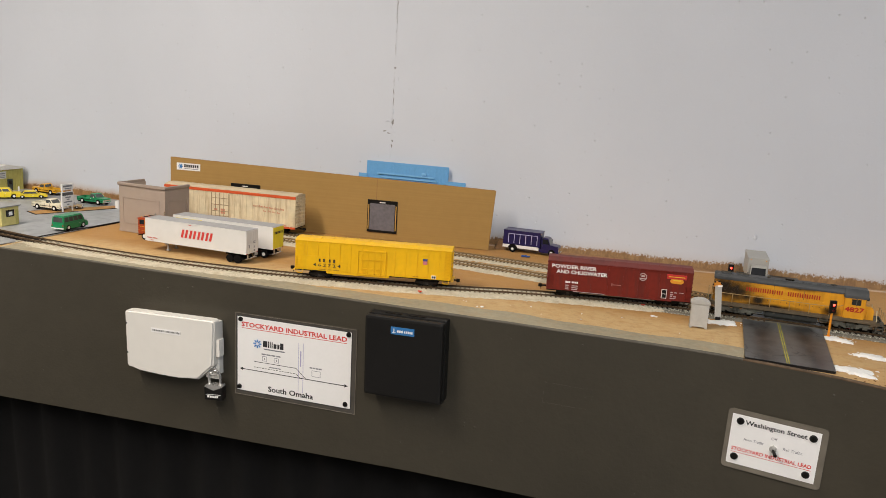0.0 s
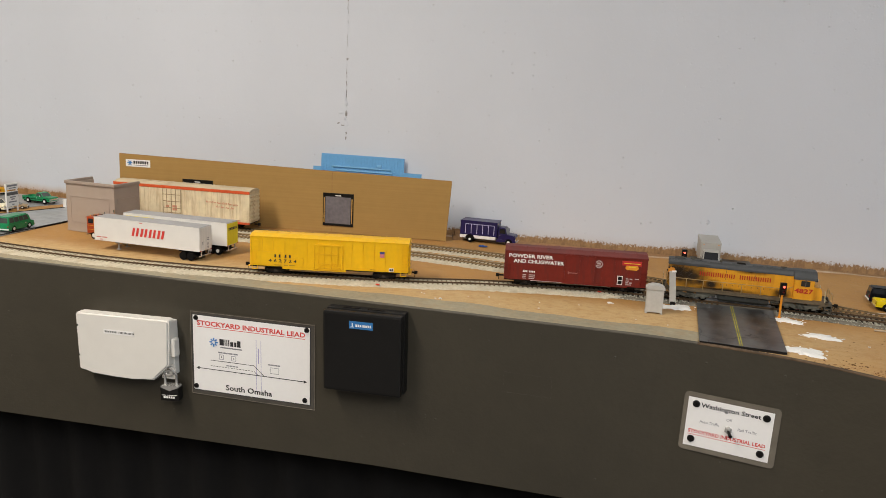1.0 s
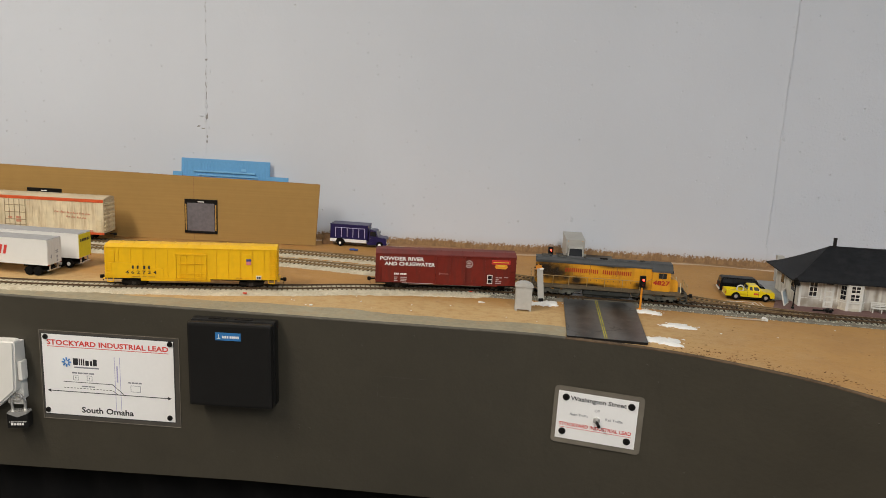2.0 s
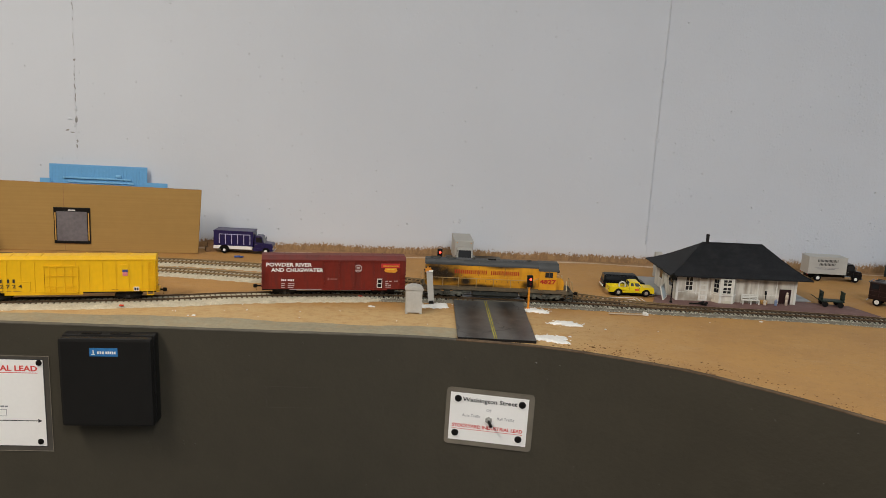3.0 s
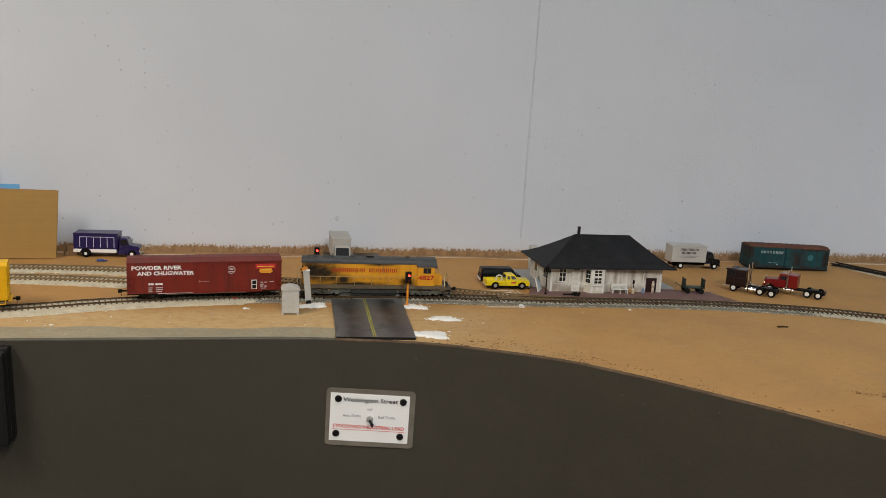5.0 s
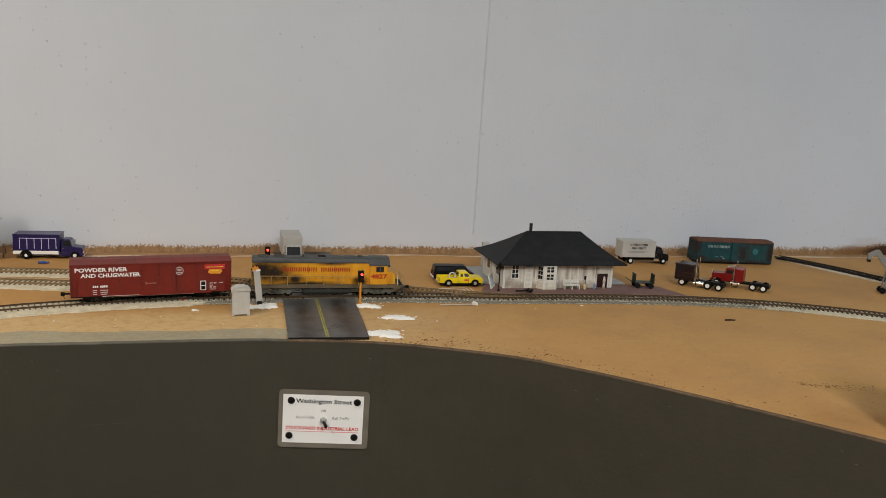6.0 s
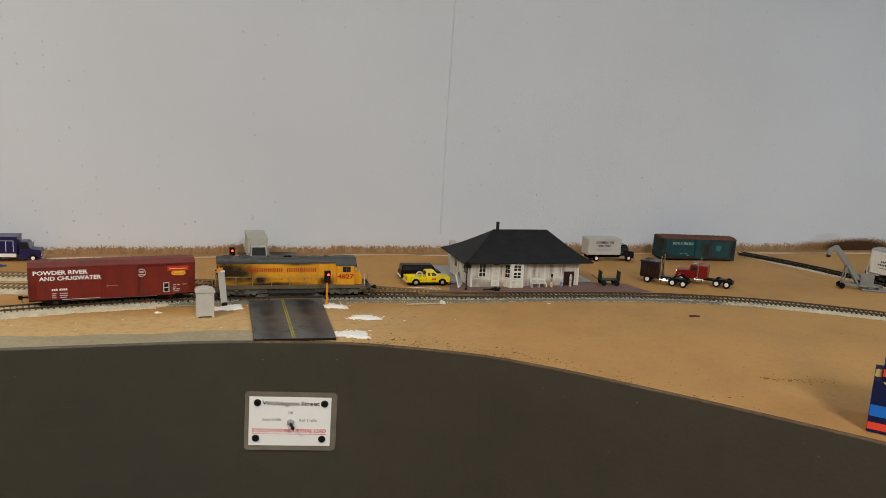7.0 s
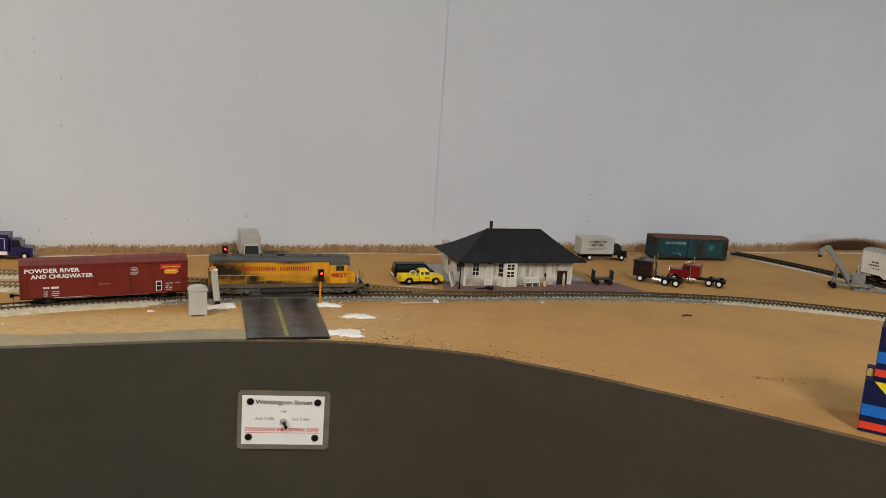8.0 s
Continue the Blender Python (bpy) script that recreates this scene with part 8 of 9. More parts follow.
quad_slab("kerb", [(-0.072, -0.2845), (0.05, -0.2885), (0.15, -0.2970), (0.232, -0.3075), (0.232, -0.3058), (0.15, -0.2953), (0.05, -0.2868), (-0.072, -0.2828)], 0.0004, 0.0030, mat("concrete_kerb", (0.34, 0.31, 0.28), 0.8, var=0.2), plat)
quad_slab("base_sheet", [(-0.062, -0.225), (0.172, -0.226), (0.172, -0.105), (-0.062, -0.105)], 0.0004, 0.0018, LOT, plat, "blue-grey base sheet")

dp = thing("depot", "white wooden model railway depot with black hip roof", "building", pose(-0.0305, -0.2510, 0.0026, 0, 0, -0.6))
DW, DD, DH = 166, 98, 36.5
part("wall", boxes((0, DW, 0, 2, 0, DH)), DEPOT_STAINED, dp)
part("wall", boxes((0, DW, DD - 2, DD, 0, DH)), DEPOT_WALL, dp)
part("wall", boxes((0, 2, 2, DD - 2, 0, DH)), DEPOT_WALL, dp)
part("wall", boxes((DW - 2, DW, 2, DD - 2, 0, DH)), DEPOT_WALL, dp)
for x in (-0.5, DW - 2.6):
    part("corner_board", boxes((x, x + 3.1, -0.6, 0.2, 0, DH)), DEPOT_TRIM, dp)
for x in (26.5, 47, 112, 138):
    part("batten", boxes((x, x + 1.4, -0.5, 0.2, 9, DH)), DEPOT_TRIM, dp)
part("wainscot_rail", boxes((2, 49, -0.2, 0.2, 11.4, 12.0)), DEPOT_TRIM, dp)
part("wainscot_rail", boxes((83, 142, -0.2, 0.2, 11.4, 12.0)), DEPOT_TRIM, dp)


def sash(parent, x0, x1, z0, z1, y, cols=2, rows=3):
    w = part("window", boxes((x0 - 1.2, x1 + 1.2, y - 0.7, y + 0.2, z0 - 1.2, z0), (x0 - 1.2, x1 + 1.2, y - 0.7, y + 0.2, z1, z1 + 1.2), (x0 - 1.2, x0, y - 0.7, y + 0.2, z0, z1), (x1, x1 + 1.2, y - 0.7, y + 0.2, z0, z1)), DEPOT_TRIM, parent)
    part("pane", boxes((x0, x1, y - 0.3, y + 0.1, z0, z1)), GLASS, w)
    bm = bmesh.new()
    for k in range(1, cols):
        x = x0 + (x1 - x0) * k / cols
        box(bm, x - 0.4, x + 0.4, y - 0.8, y - 0.2, z0, z1)
    for k in range(1, rows):
        z = z0 + (z1 - z0) * k / rows
        box(bm, x0, x1, y - 0.8, y - 0.2, z - 0.4, z + 0.4)
    part("muntins", bm, DEPOT_TRIM, w)
    return w


sash(dp, 12.5, 21.5, 15, 33, 0)
d_ = part("door", boxes((32, 42, -0.7, 0.2, 0.5, 30), (31, 32, -1.0, 0.2, 0.5, 35), (42, 43, -1.0, 0.2, 0.5, 35), (31, 43, -1.0, 0.2, 30, 31)), DEPOT_TRIM, dp)
for k in range(4):
    part("door_panel", boxes((33.4, 40.6, -1.1, -0.6, 2.5 + 7 * k, 7.5 + 7 * k), bevel=0.2), DEPOT_WALL, d_)
part("transom", boxes((32.4, 41.6, -0.8, 0.2, 31.4, 34.4)), GLASS, d_)
# bay window
bay = part("bay", prism(bmesh.new(), [(50, 0.2), (57, -9), (75, -9), (82, 0.2)], 0, DH - 1, "z"), DEPOT_WALL, dp)
fa = [Vector(p) for p in ((50, 0.2, 0), (57, -9, 0), (57, -9, DH - 1), (50, 0.2, DH - 1))]
w_ = part("bay_window", pane(fa, 0.14, 0.88, 0.36, 0.92, 0.5), DEPOT_TRIM, dp)
for u_ in (0.22, 0.54):
    for v_ in (0.40, 0.58, 0.75):
        part("pane", pane(fa, u_, u_ + 0.28, v_, v_ + 0.15, 0.8), GLASS, w_)
sash(dp, 61.0, 71.5, 14.0, 21.8, -9, cols=2, rows=2)
sash(dp, 61.0, 71.5, 24.6, 32.4, -9, cols=2, rows=2)
part("bay_corner", boxes((56.2, 59.4, -9.7, -8.6, 0, DH - 1), (73.2, 75.8, -9.7, -8.6, 0, DH - 1)), DEPOT_TRIM, dp)
part("bay_sill", prism(bmesh.new(), [(49, 0.2), (56.4, -10), (75.6, -10), (83, 0.2)], 10.2, 11.4, "z"), DEPOT_TRIM, dp)
part("bay_plinth", prism(bmesh.new(), [(49.4, 0.2), (56.6, -9.6), (75.4, -9.6), (82.6, 0.2)], 0, 3, "z"), mat("cream_plinth", (0.58, 0.54, 0.43), 0.6), dp)
d_ = part("doorway", boxes((144, 157.5, -0.7, 0.2, 0.4, 19.5)), mat("dark_maroon_door", (0.03, 0.012, 0.012), 0.5), dp)
part("door_frame", boxes((142.8, 144, -1, 0.2, 0, 20.6), (157.5, 158.7, -1, 0.2, 0, 20.6), (142.8, 158.7, -1, 0.2, 19.5, 20.7)), mat("dark_maroon_door", (0.03, 0.012, 0.012), 0.5), dp)
# west gable wall
for y0, y1 in ((18, 30), (62, 74)):
    w = part("window", boxes((-0.7, 0.2, y0 - 1.2, y1 + 1.2, 13.8, 32.2)), DEPOT_TRIM, dp)
    part("pane", boxes((-0.9, -0.5, y0, y1, 15, 31)), GLASS, w)
part("side_door", boxes((-0.8, 0.2, 40, 52, 0.5, 31)), DEPOT_TRIM, dp)
# roof: bell-cast hip with real thickness
E0, E1, F0, F1 = -13.0, DW + 17.0, -11.0, DD + 11.0
RX0, RX1, RY = 47.0, DW - 33.0, (DD) / 2


def hip_ring(f, z):
    return [(E0 + (RX0 - E0) * f, F0 + (RY - F0) * f, z), (E1 + (RX1 - E1) * f, F0 + (RY - F0) * f, z), (E1 + (RX1 - E1) * f, F1 + (RY - F1) * f, z), (E0 + (RX0 - E0) * f, F1 + (RY - F1) * f, z)]


bm = bmesh.new()
rings = [[bm.verts.new(p) for p in hip_ring(f, z)] for f, z in ((0, 34.6), (0, 36.2), (0.16, 40.2), (0.36, 46.8), (0.62, 57.0), (0.999, 73.0))]
for a, b in zip(rings, rings[1:]):
    for i in range(4):
        j = (i + 1) % 4
        bm.faces.new((a[i], a[j], b[j], b[i]))
bm.faces.new(rings[0][::-1])
bm.faces.new(rings[-1])
rf = part("roof", bm, SHINGLE, dp, "black hip roof with flared eaves")
part("ridge_cap", rods([((RX0, RY, 73.2), (RX1, RY, 73.2))], 0.7, 6), SHINGLE, rf)
for (ax, ay), (bx_, by_) in (((E0, F0), (RX0, RY)), ((E1, F0), (RX1, RY))):
    rows = []
    prev = None
    for f, z in ((0, 36.2), (0.16, 40.2), (0.36, 46.8), (0.62, 57.0), (0.999, 73.0)):
        cur = (ax + (bx_ - ax) * f, ay + (by_ - ay) * f, z)
        if prev:
            rows.append((prev, cur))
        prev = cur
    part("hip_cap", rods(rows, 0.55, 6), SHINGLE, rf)
part("chimney", boxes((RX0 + 5.3, RX0 + 8.9, RY - 1.8, RY + 1.8, 70, 85), (RX0 + 5.0, RX0 + 9.2, RY - 2.1, RY + 2.1, 82.6, 83.8), bevel=0.2), mat("sooty_brick", (0.018, 0.015, 0.015), 0.8), dp)

# things round the depot
lp = thing("platform_lamp", "black model lamp post on the depot platform", "lamp post", pose(-0.0415, -0.2660, 0.0026))
bm = bmesh.new()
rod(bm, (0, 0, 0), (0, 0, 2.5), 2.2, 10, 1.4)
rod(bm, (0, 0, 2), (0, 0, 34), 0.9, 8)
part("post", bm, BLACK, lp)
bm = bmesh.new()
rod(bm, (0, 0, 31), (0, 0, 38), 2.2, 10, 3.6)
rod(bm, (0, 0, 38), (0, 0, 41), 4.0, 10, 0.8)
rod(bm, (-4.4, 0, 34), (4.4, 0, 34), 0.5, 6)
for x in (-4.4, 4.4):
    rod(bm, (x, 0, 30.5), (x, 0, 35), 1.5, 8, 1.0)
part("lantern", bm, BLACK, lp)
bm = bmesh.new()
rod(bm, (-13, 0, 1.4), (2, 1, 2.0), 1.0, 7)
for k in range(7):
    bmesh.ops.create_icosphere(bm, subdivisions=1, radius=rng.uniform(1.4, 2.8), matrix=Matrix.Translation((rng.uniform(0, 11), rng.uniform(-2.5, 2.5), rng.uniform(1.2, 4.0))))
tagged(part("scrap_heap", bm, BLACK, None, "", pose(-0.006, -0.2745, 0.0026, 0, 0, -8)), "small black heap of model scrap on the platform", "scrap")
bn = thing("platform_bench", "white slatted model bench against the depot wall", "bench", pose(0.0705, -0.2550, 0.0026, 0, 0, -0.6))
for k in range(3):
    part("seat_slat", boxes((-12, 12, -7 + 2 * k, -5.4 + 2 * k, 5.4, 6.2)), DEPOT_TRIM, bn)
for k in range(3):
    part("back_slat", boxes((-12, 12, -0.8, 0, 7.2 + 2.1 * k, 8.6 + 2.1 * k)), DEPOT_TRIM, bn)
for x in (-11, 0, 11):
    part("leg", boxes((x - 0.7, x + 0.7, -7, -5.8, 0, 5.4), (x - 0.7, x + 0.7, -1, 0, 0, 13), (x - 0.7, x + 0.7, -7, 0, 4.4, 5.4)), DEPOT_TRIM, bn)


def peg_doll(label, m, lower, h=17.0):
    bm = bmesh.new()
    rod(bm, (0, 0, 0), (0, 0, h * 0.50), 1.9, 10, 1.6)
    rod(bm, (0, 0, h * 0.48), (0, 0, h * 0.84), 2.5, 10, 1.7)
    bmesh.ops.create_uvsphere(bm, u_segments=10, v_segments=7, radius=h * 0.085, matrix=Matrix.Translation((0, 0, h * 0.92)))
    return tagged(part("figurine", bm, lower, None, "", m, True), label, "figurine", "platform figurines")


peg_doll("tiny cream painted figurine at the depot doorway", pose(0.1205, -0.2590, 0.0026), mat("figurine_cream", (0.62, 0.52, 0.42), 0.6), 18)
peg_doll("tiny blue and white painted figurine on the platform", pose(0.1045, -0.2620, 0.0026), mat("figurine_blue", (0.22, 0.28, 0.42), 0.6), 9)
peg_doll("tiny white painted figurine beside an orange crate", pose(0.0895, -0.2615, 0.0026), mat("figurine_white", (0.66, 0.58, 0.46), 0.6), 8)
tagged(part("crate", boxes((-4.5, 4.5, -2.5, 2.5, 0, 5), (-4, 4, -2.7, -2.3, 1, 2), (-4, 4, -2.7, -2.3, 3, 4), bevel=0.2), mat("ochre_crate", (0.48, 0.28, 0.09), 0.7), None, "", pose(0.0905, -0.2550, 0.0026)), "small ochre model crate by the depot wall", "crate")
bm = bmesh.new()
rod(bm, (0, 0, 0), (0.6, 2.0, 17), 0.5, 6)
prism(bm, [(-1.4, 12), (1.6, 12), (1.9, 17), (-1.1, 18)], 1.2, 2.2)
tagged(part("shovel", bm, BLACK, None, "", pose(0.0935, -0.2540, 0.0026)), "black model shovel leaning on the depot wall", "shovel")
wb_ = thing("leaning_board", "white framed model notice board leaning by the depot", "board", pose(-0.0430, -0.2450, 0.0024, -16, 0, 60))
part("frame", boxes((-11, 11, -0.8, 0.8, 0, 1.6), (-11, 11, -0.8, 0.8, 18, 19.6), (-11, -9.6, -0.8, 0.8, 1.6, 18), (9.6, 11, -0.8, 0.8, 1.6, 18)), DEPOT_TRIM, wb_)
part("board", boxes((-9.6, 9.6, -0.4, 0.5, 1.6, 18)), mat("pale_blue_board", (0.48, 0.55, 0.58), 0.6, var=0.1), wb_)
tagged(part("grey_block", boxes((-5, 5, -4, 4, 0, 38), (-1, 9, -3, 3, 0, 30), bevel=0.3), CAB_GREY, None, "", pose(-0.0100, -0.1000, 0.0018)), "grey model utility stack behind the depot", "utility box")

GREEN_BLACK = mat("blackish_green_paint", (0.012, 0.026, 0.020), 0.5, var=0.15)
ct = thing("baggage_cart", "dark green model baggage cart with upright ends", "cart", pose(0.1860, -0.2535, 0.0026, 0, 0, -10))
part("deck", boxes((-15, 15, -7.5, 7.5, 7.4, 8.8)), GREEN_BLACK, ct)
for x in (-14.5, 13.5):
    bm = bmesh.new()
    for k in range(5):
        box(bm, x, x + 1, -7.4 + 3.1 * k, -5.2 + 3.1 * k, 8.6, 21)
    box(bm, x - 0.3, x + 1.3, -7.5, 7.5, 19.5, 21)
    box(bm, x - 0.3, x + 1.3, -7.5, 7.5, 12, 13)
    part("end_rack", bm, GREEN_BLACK, ct)
for x in (-10, 10):
    for y in (-8, 8):
        bm = bmesh.new()
        rod(bm, (x, y - 0.6, 4), (x, y + 0.6, 4), 4.0, 14)
        part("wheel", bm, BLACK, ct)
    part("axle", rods([((x, -8, 4), (x, 8, 4))], 0.5, 6), BLACK, ct)
part("handle", rods([((-15, 0, 7), (-26, 0, 14)), ((-26, -3, 14), (-26, 3, 14))], 0.5, 6), GREEN_BLACK, ct)
bm = bmesh.new()
for x0, y0, x1, y1 in ((-0.135, -0.2440, -0.0815, -0.2400), (-0.135, -0.2625, -0.0800, -0.2640), (-0.0815, -0.2400, -0.0800, -0.2640), (-0.0755, -0.2400, -0.0745, -0.2640), (-0.135, -0.2525, -0.0865, -0.2515), (-0.0865, -0.2450, -0.0855, -0.2590)):
    d = Vector((x1 - x0, y1 - y0)).normalized() * 1.3
    prism(bm, [(x0 * 1000 + d.y * 0.5, y0 * 1000 - d.x * 0.5), (x1 * 1000 + d.y * 0.5, y1 * 1000 - d.x * 0.5), (x1 * 1000 - d.y * 0.5, y1 * 1000 + d.x * 0.5), (x0 * 1000 - d.y * 0.5, y0 * 1000 + d.x * 0.5)], 0.6, 0.9, "z")
tagged(part("parking_lines", bm, mat("worn_white_line", (0.78, 0.76, 0.70), 0.7, var=0.2), None), "worn white painted parking lines on the sand", "", "", "structure")

# ---- far right: crane, hopper, boxes ----
CRANE = mat("grey_styrene", (0.215, 0.22, 0.21), 0.55, var=0.08)
cr = thing("conveyor_loader", "grey model grain loader with raised angled boom", "loader", pose(0.5755, -0.2920, 0.0006, 0, 0, -28))
bm = bmesh.new()
prism(bm, [(22, 12), (28, 16), (-11, 66.5), (-16, 66), (-26, 59), (-26, 51), (-22, 51), (-20, 56), (-15, 59)], -3.2, 3.2)
part("boom", bm, CRANE, cr)
part("boom_flange", boxes((-17, -13, -4.2, 4.2, 57.5, 59)), CRANE, cr)
part("hinge_pin", rods([((25, -6.8, 14), (25, 6.8, 14))], 1.3, 10), BLACK, cr)
part("hopper_chute", boxes((40, 46, -5, -3.6, 3, 26), (40, 46, 3.6, 5, 3, 26), (45, 46.4, -5, 5, 3, 22), bevel=0.3), CRANE, cr)
part("spout", boxes((-26.5, -21.5, -2.5, 2.5, 47, 52)), BLACK, cr)
part("base_frame", boxes((4, 60, -7, -5, 6, 9), (4, 60, 5, 7, 6, 9), (54, 60, -7, 7, 2, 9), (22, 26, -7, 7, 6, 9)), CRANE, cr)
part("skid", boxes((30, 84, -9, 9, 0, 2.2)), CRANE, cr)
part("motor_box", boxes((26, 40, -6, 6, 9, 24), (29, 37, -7.5, -5.5, 12, 20), bevel=0.5), CRANE, cr)
part("leg", rods([((1, -6, 5), (5, -6, 38)), ((1, 6, 5), (5, 6, 38)), ((24, -6, 8), (5, -6, 36)), ((24, 6, 8), (5, 6, 36))], 1.2, 8), CRANE, cr)
for y in (-7, 7):
    bm = bmesh.new()
    rod(bm, (0, y - 1.4, 4.6), (0, y + 1.4, 4.6), 4.6, 16)
    part("wheel", bm, RUBBER, cr)
HOP = mat("white_hopper_paint", (0.72, 0.71, 0.67), 0.5, var=0.08, dirt=(0.3, 0.27, 0.22), dirt_amount=0.5, streak=1)
hp = thing("covered_hopper", "white covered hopper car on the short spur", "freight car", pose(0.6920, -0.3300, RAIL_Z, 0, 0, -77), "freight cars")
bm = bmesh.new()
prism(bm, [(-73, 13), (-74, 50), (74, 50), (73, 13), (40, 13), (34, 9), (8, 9), (0, 13), (-8, 9), (-34, 9), (-40, 13)], -17, 17)
part("body", bm, HOP, hp)
bm = bmesh.new()
prism(bm, [(-17.5, 49.6), (17.5, 49.6), (12, 53), (-12, 53)], -75, 75, "x")
part("roof", bm, mat("grey_hopper_roof", (0.30, 0.30, 0.29), 0.6, var=0.15), hp)
part("roof_walk", boxes((-74, 74, -4, 4, 53, 54)), mat("grey_hopper_roof", (0.30, 0.30, 0.29), 0.6, var=0.15), hp)
each("end_platform", ((-80, -58, -14, 14, 9, 11), (58, 80, -14, 14, 9, 11)), HOP, hp)
part("end_rail", boxes((-80, -79, -14, 14, 10.9, 22)), HOP, hp)
part("end_post", rods([((-79, -13, 11), (-74, -15, 48)), ((-79, 13, 11), (-74, 15, 48)), ((79, -13, 11), (74, -15, 48)), ((79, 13, 11), (74, 15, 48))], 0.8, 6), HOP, hp)
bars("side_marks", [(-56 + 2.9 * k, 32, 2.0, 2.6) for k in range(4)] + [(-60 + 2.9 * k, 27, 2.0, 2.6) for k in range(6)] + [(-58, 22.5, 5, 1), (-52, 22.5, 11, 1), (-30, 30, 2.4, 2.4)], INK, hp, side(0, -17.2, 0), label="black hopper markings as bars")
for sx in (-56, 56):
    bogie(hp, sx, 20, BOGIE)
for sgn in (-1, 1):
    coupler(hp, sgn * 79, sgn)

NAVY = mat("navy_carton", (0.010, 0.014, 0.055), 0.5, var=0.05, spec=0.1)


def carton(label, m, flash):
    ob = thing("carton", label, "box", m, "stacked cartons")
    part("box", boxes((0, 210, 0, 52, 0, 46), bevel=0.4), NAVY, ob)
    part("red_stripe", boxes((0.3, 209, -0.15, 0.3, 2.6, 9.0)), mat("carton_red", (0.68, 0.06, 0.03), 0.4, var=0.03), ob)
    part("blue_stripe", boxes((0.3, 209, -0.15, 0.3, 14.5, 24.5)), mat("carton_blue", (0.014, 0.14, 0.54), 0.4, var=0.03), ob)
    bm = bmesh.new()
    prism(bm, [(flash, 45.6), (flash + 98, 45.6), (flash + 58, 16.0), (flash + 18, 28.0)], -0.18, 0.3)
    part("yellow_flash", bm, mat("carton_yellow", (0.78, 0.62, 0.02), 0.4, var=0.03), ob)
    part("end_red_stripe", boxes((-0.15, 0.3, 0.4, 51.6, 2.6, 9.0)), mat("carton_red", (0.68, 0.06, 0.03), 0.4, var=0.03), ob)
    part("end_blue_stripe", boxes((-0.15, 0.3, 0.4, 51.6, 14.5, 24.5)), mat("carton_blue", (0.014, 0.14, 0.54), 0.4, var=0.03), ob)
    return ob


carton("navy carton with blue and red stripes on the layout edge", pose(0.1515, -0.7730, 0.0006, 0, 0, -47), 7)
carton("navy striped carton stacked on another", pose(0.1595, -0.7735, 0.0470, 0, 0, -50), 7)

bm = bmesh.new()
rod(bm, (0, 0, 0), (0, 0, 6), 2.7, 16, 2.3)
bmesh.ops.bevel(bm, geom=[e for e in bm.edges if all(v.co.z > 5.9 for v in e.verts)], offset=0.6, segments=2, affect="EDGES")
tagged(part("bottle_cap", bm, mat("pale_yellow_cap", (0.72, 0.58, 0.22), 0.45, var=0.05), None, "", pose(0.1640, -0.7652, 0.0466)), "pale yellow plastic bottle cap on the carton", "cap")

# ---- loose debris ----
TWIG = mat("brown_crumb", (0.20, 0.105, 0.042), 0.9, var=0.4, island=0.5)
bm = bmesh.new()
for _ in range(330):
    if rng.random() < 0.20:
        c = Vector((rng.gauss(0.180, 0.020), 0, 0.0006))
        c.y = -0.652 - 0.30 * (c.x - 0.180) + rng.gauss(0, 0.0045)
    else:
        x = rng.triangular(-0.25, 0.14, -0.2)
        p, q = edge_at(x)
        o = abs(rng.gauss(0.012, 0.012)) + 0.003
        s_ = rng.uniform(-0.007, 0.007)
        c = Vector((p[0] + q[0] * o + q[1] * s_, p[1] + q[1] * o - q[0] * s_, 0.0006))
    k = rng.uniform(0.25, 0.75) * (1.7 if rng.random() < 0.07 else 1.0)
    lump = bmesh.ops.create_icosphere(bm, subdivisions=1, radius=k, matrix=Matrix.Translation(c * 1000) @ Matrix.Rotation(rng.uniform(0, 3.14), 4, "Z") @ Matrix.Diagonal((rng.uniform(1.0, 2.6), 1.0, 0.55, 1)))
    for v in lump["verts"]:
        v.co += Vector((rng.uniform(-0.3, 0.3) * k, rng.uniform(-0.3, 0.3) * k, 0))
for _ in range(150):
    x = rng.uniform(-0.2, 0.42)
    lo_ = edge_at(x)[0][1] + 0.03
    c = Vector((x, rng.uniform(max(lo_, -0.72), -0.335), 0.0005))
    bmesh.ops.create_icosphere(bm, subdivisions=1, radius=rng.uniform(0.2, 0.5), matrix=Matrix.Translation(c * 1000) @ Matrix.Rotation(rng.uniform(-0.5, 0.5), 4, "Z") @ Matrix.Diagonal((rng.uniform(1.0, 4.0), 1.0, 0.4, 1)))
tagged(part("crumbs", bm, TWIG), "scattered brown crumbs on the sand", "debris", "", "stuff")
bm = bmesh.new()
rod(bm, (213, -421.5, 1), (222, -421, 1.2), 1.3, 6)
rod(bm, (219, -420.5, 0.9), (227, -422.5, 0.9), 1.0, 6)
tagged(part("twig", bm, mat("dark_bark", (0.055, 0.030, 0.014), 0.9, var=0.3)), "short dark broken twig lying on the sand", "twig")
bm = bmesh.new()
for x, y, r_ in ((-0.441, -0.3360, 3.6), (-0.437, -0.3372, 2.0), (-0.639, -0.4030, 2.6), (-0.645, -0.4045, 1.4), (-0.585, -0.372, 1.4), (-0.52, -0.396, 1.2), (-0.476, -0.362, 1.2), (0.050, -0.341, 2.6), (-0.02, -0.352, 1.0), (-0.163, -0.40, 1.6), (-0.10, -0.40, 1.0)):
    bmesh.ops.create_icosphere(bm, subdivisions=1, radius=r_, matrix=Matrix.Translation((x * 1000, y * 1000, 0.6)) @ Matrix.Diagonal((1, 0.8, 0.4, 1)))
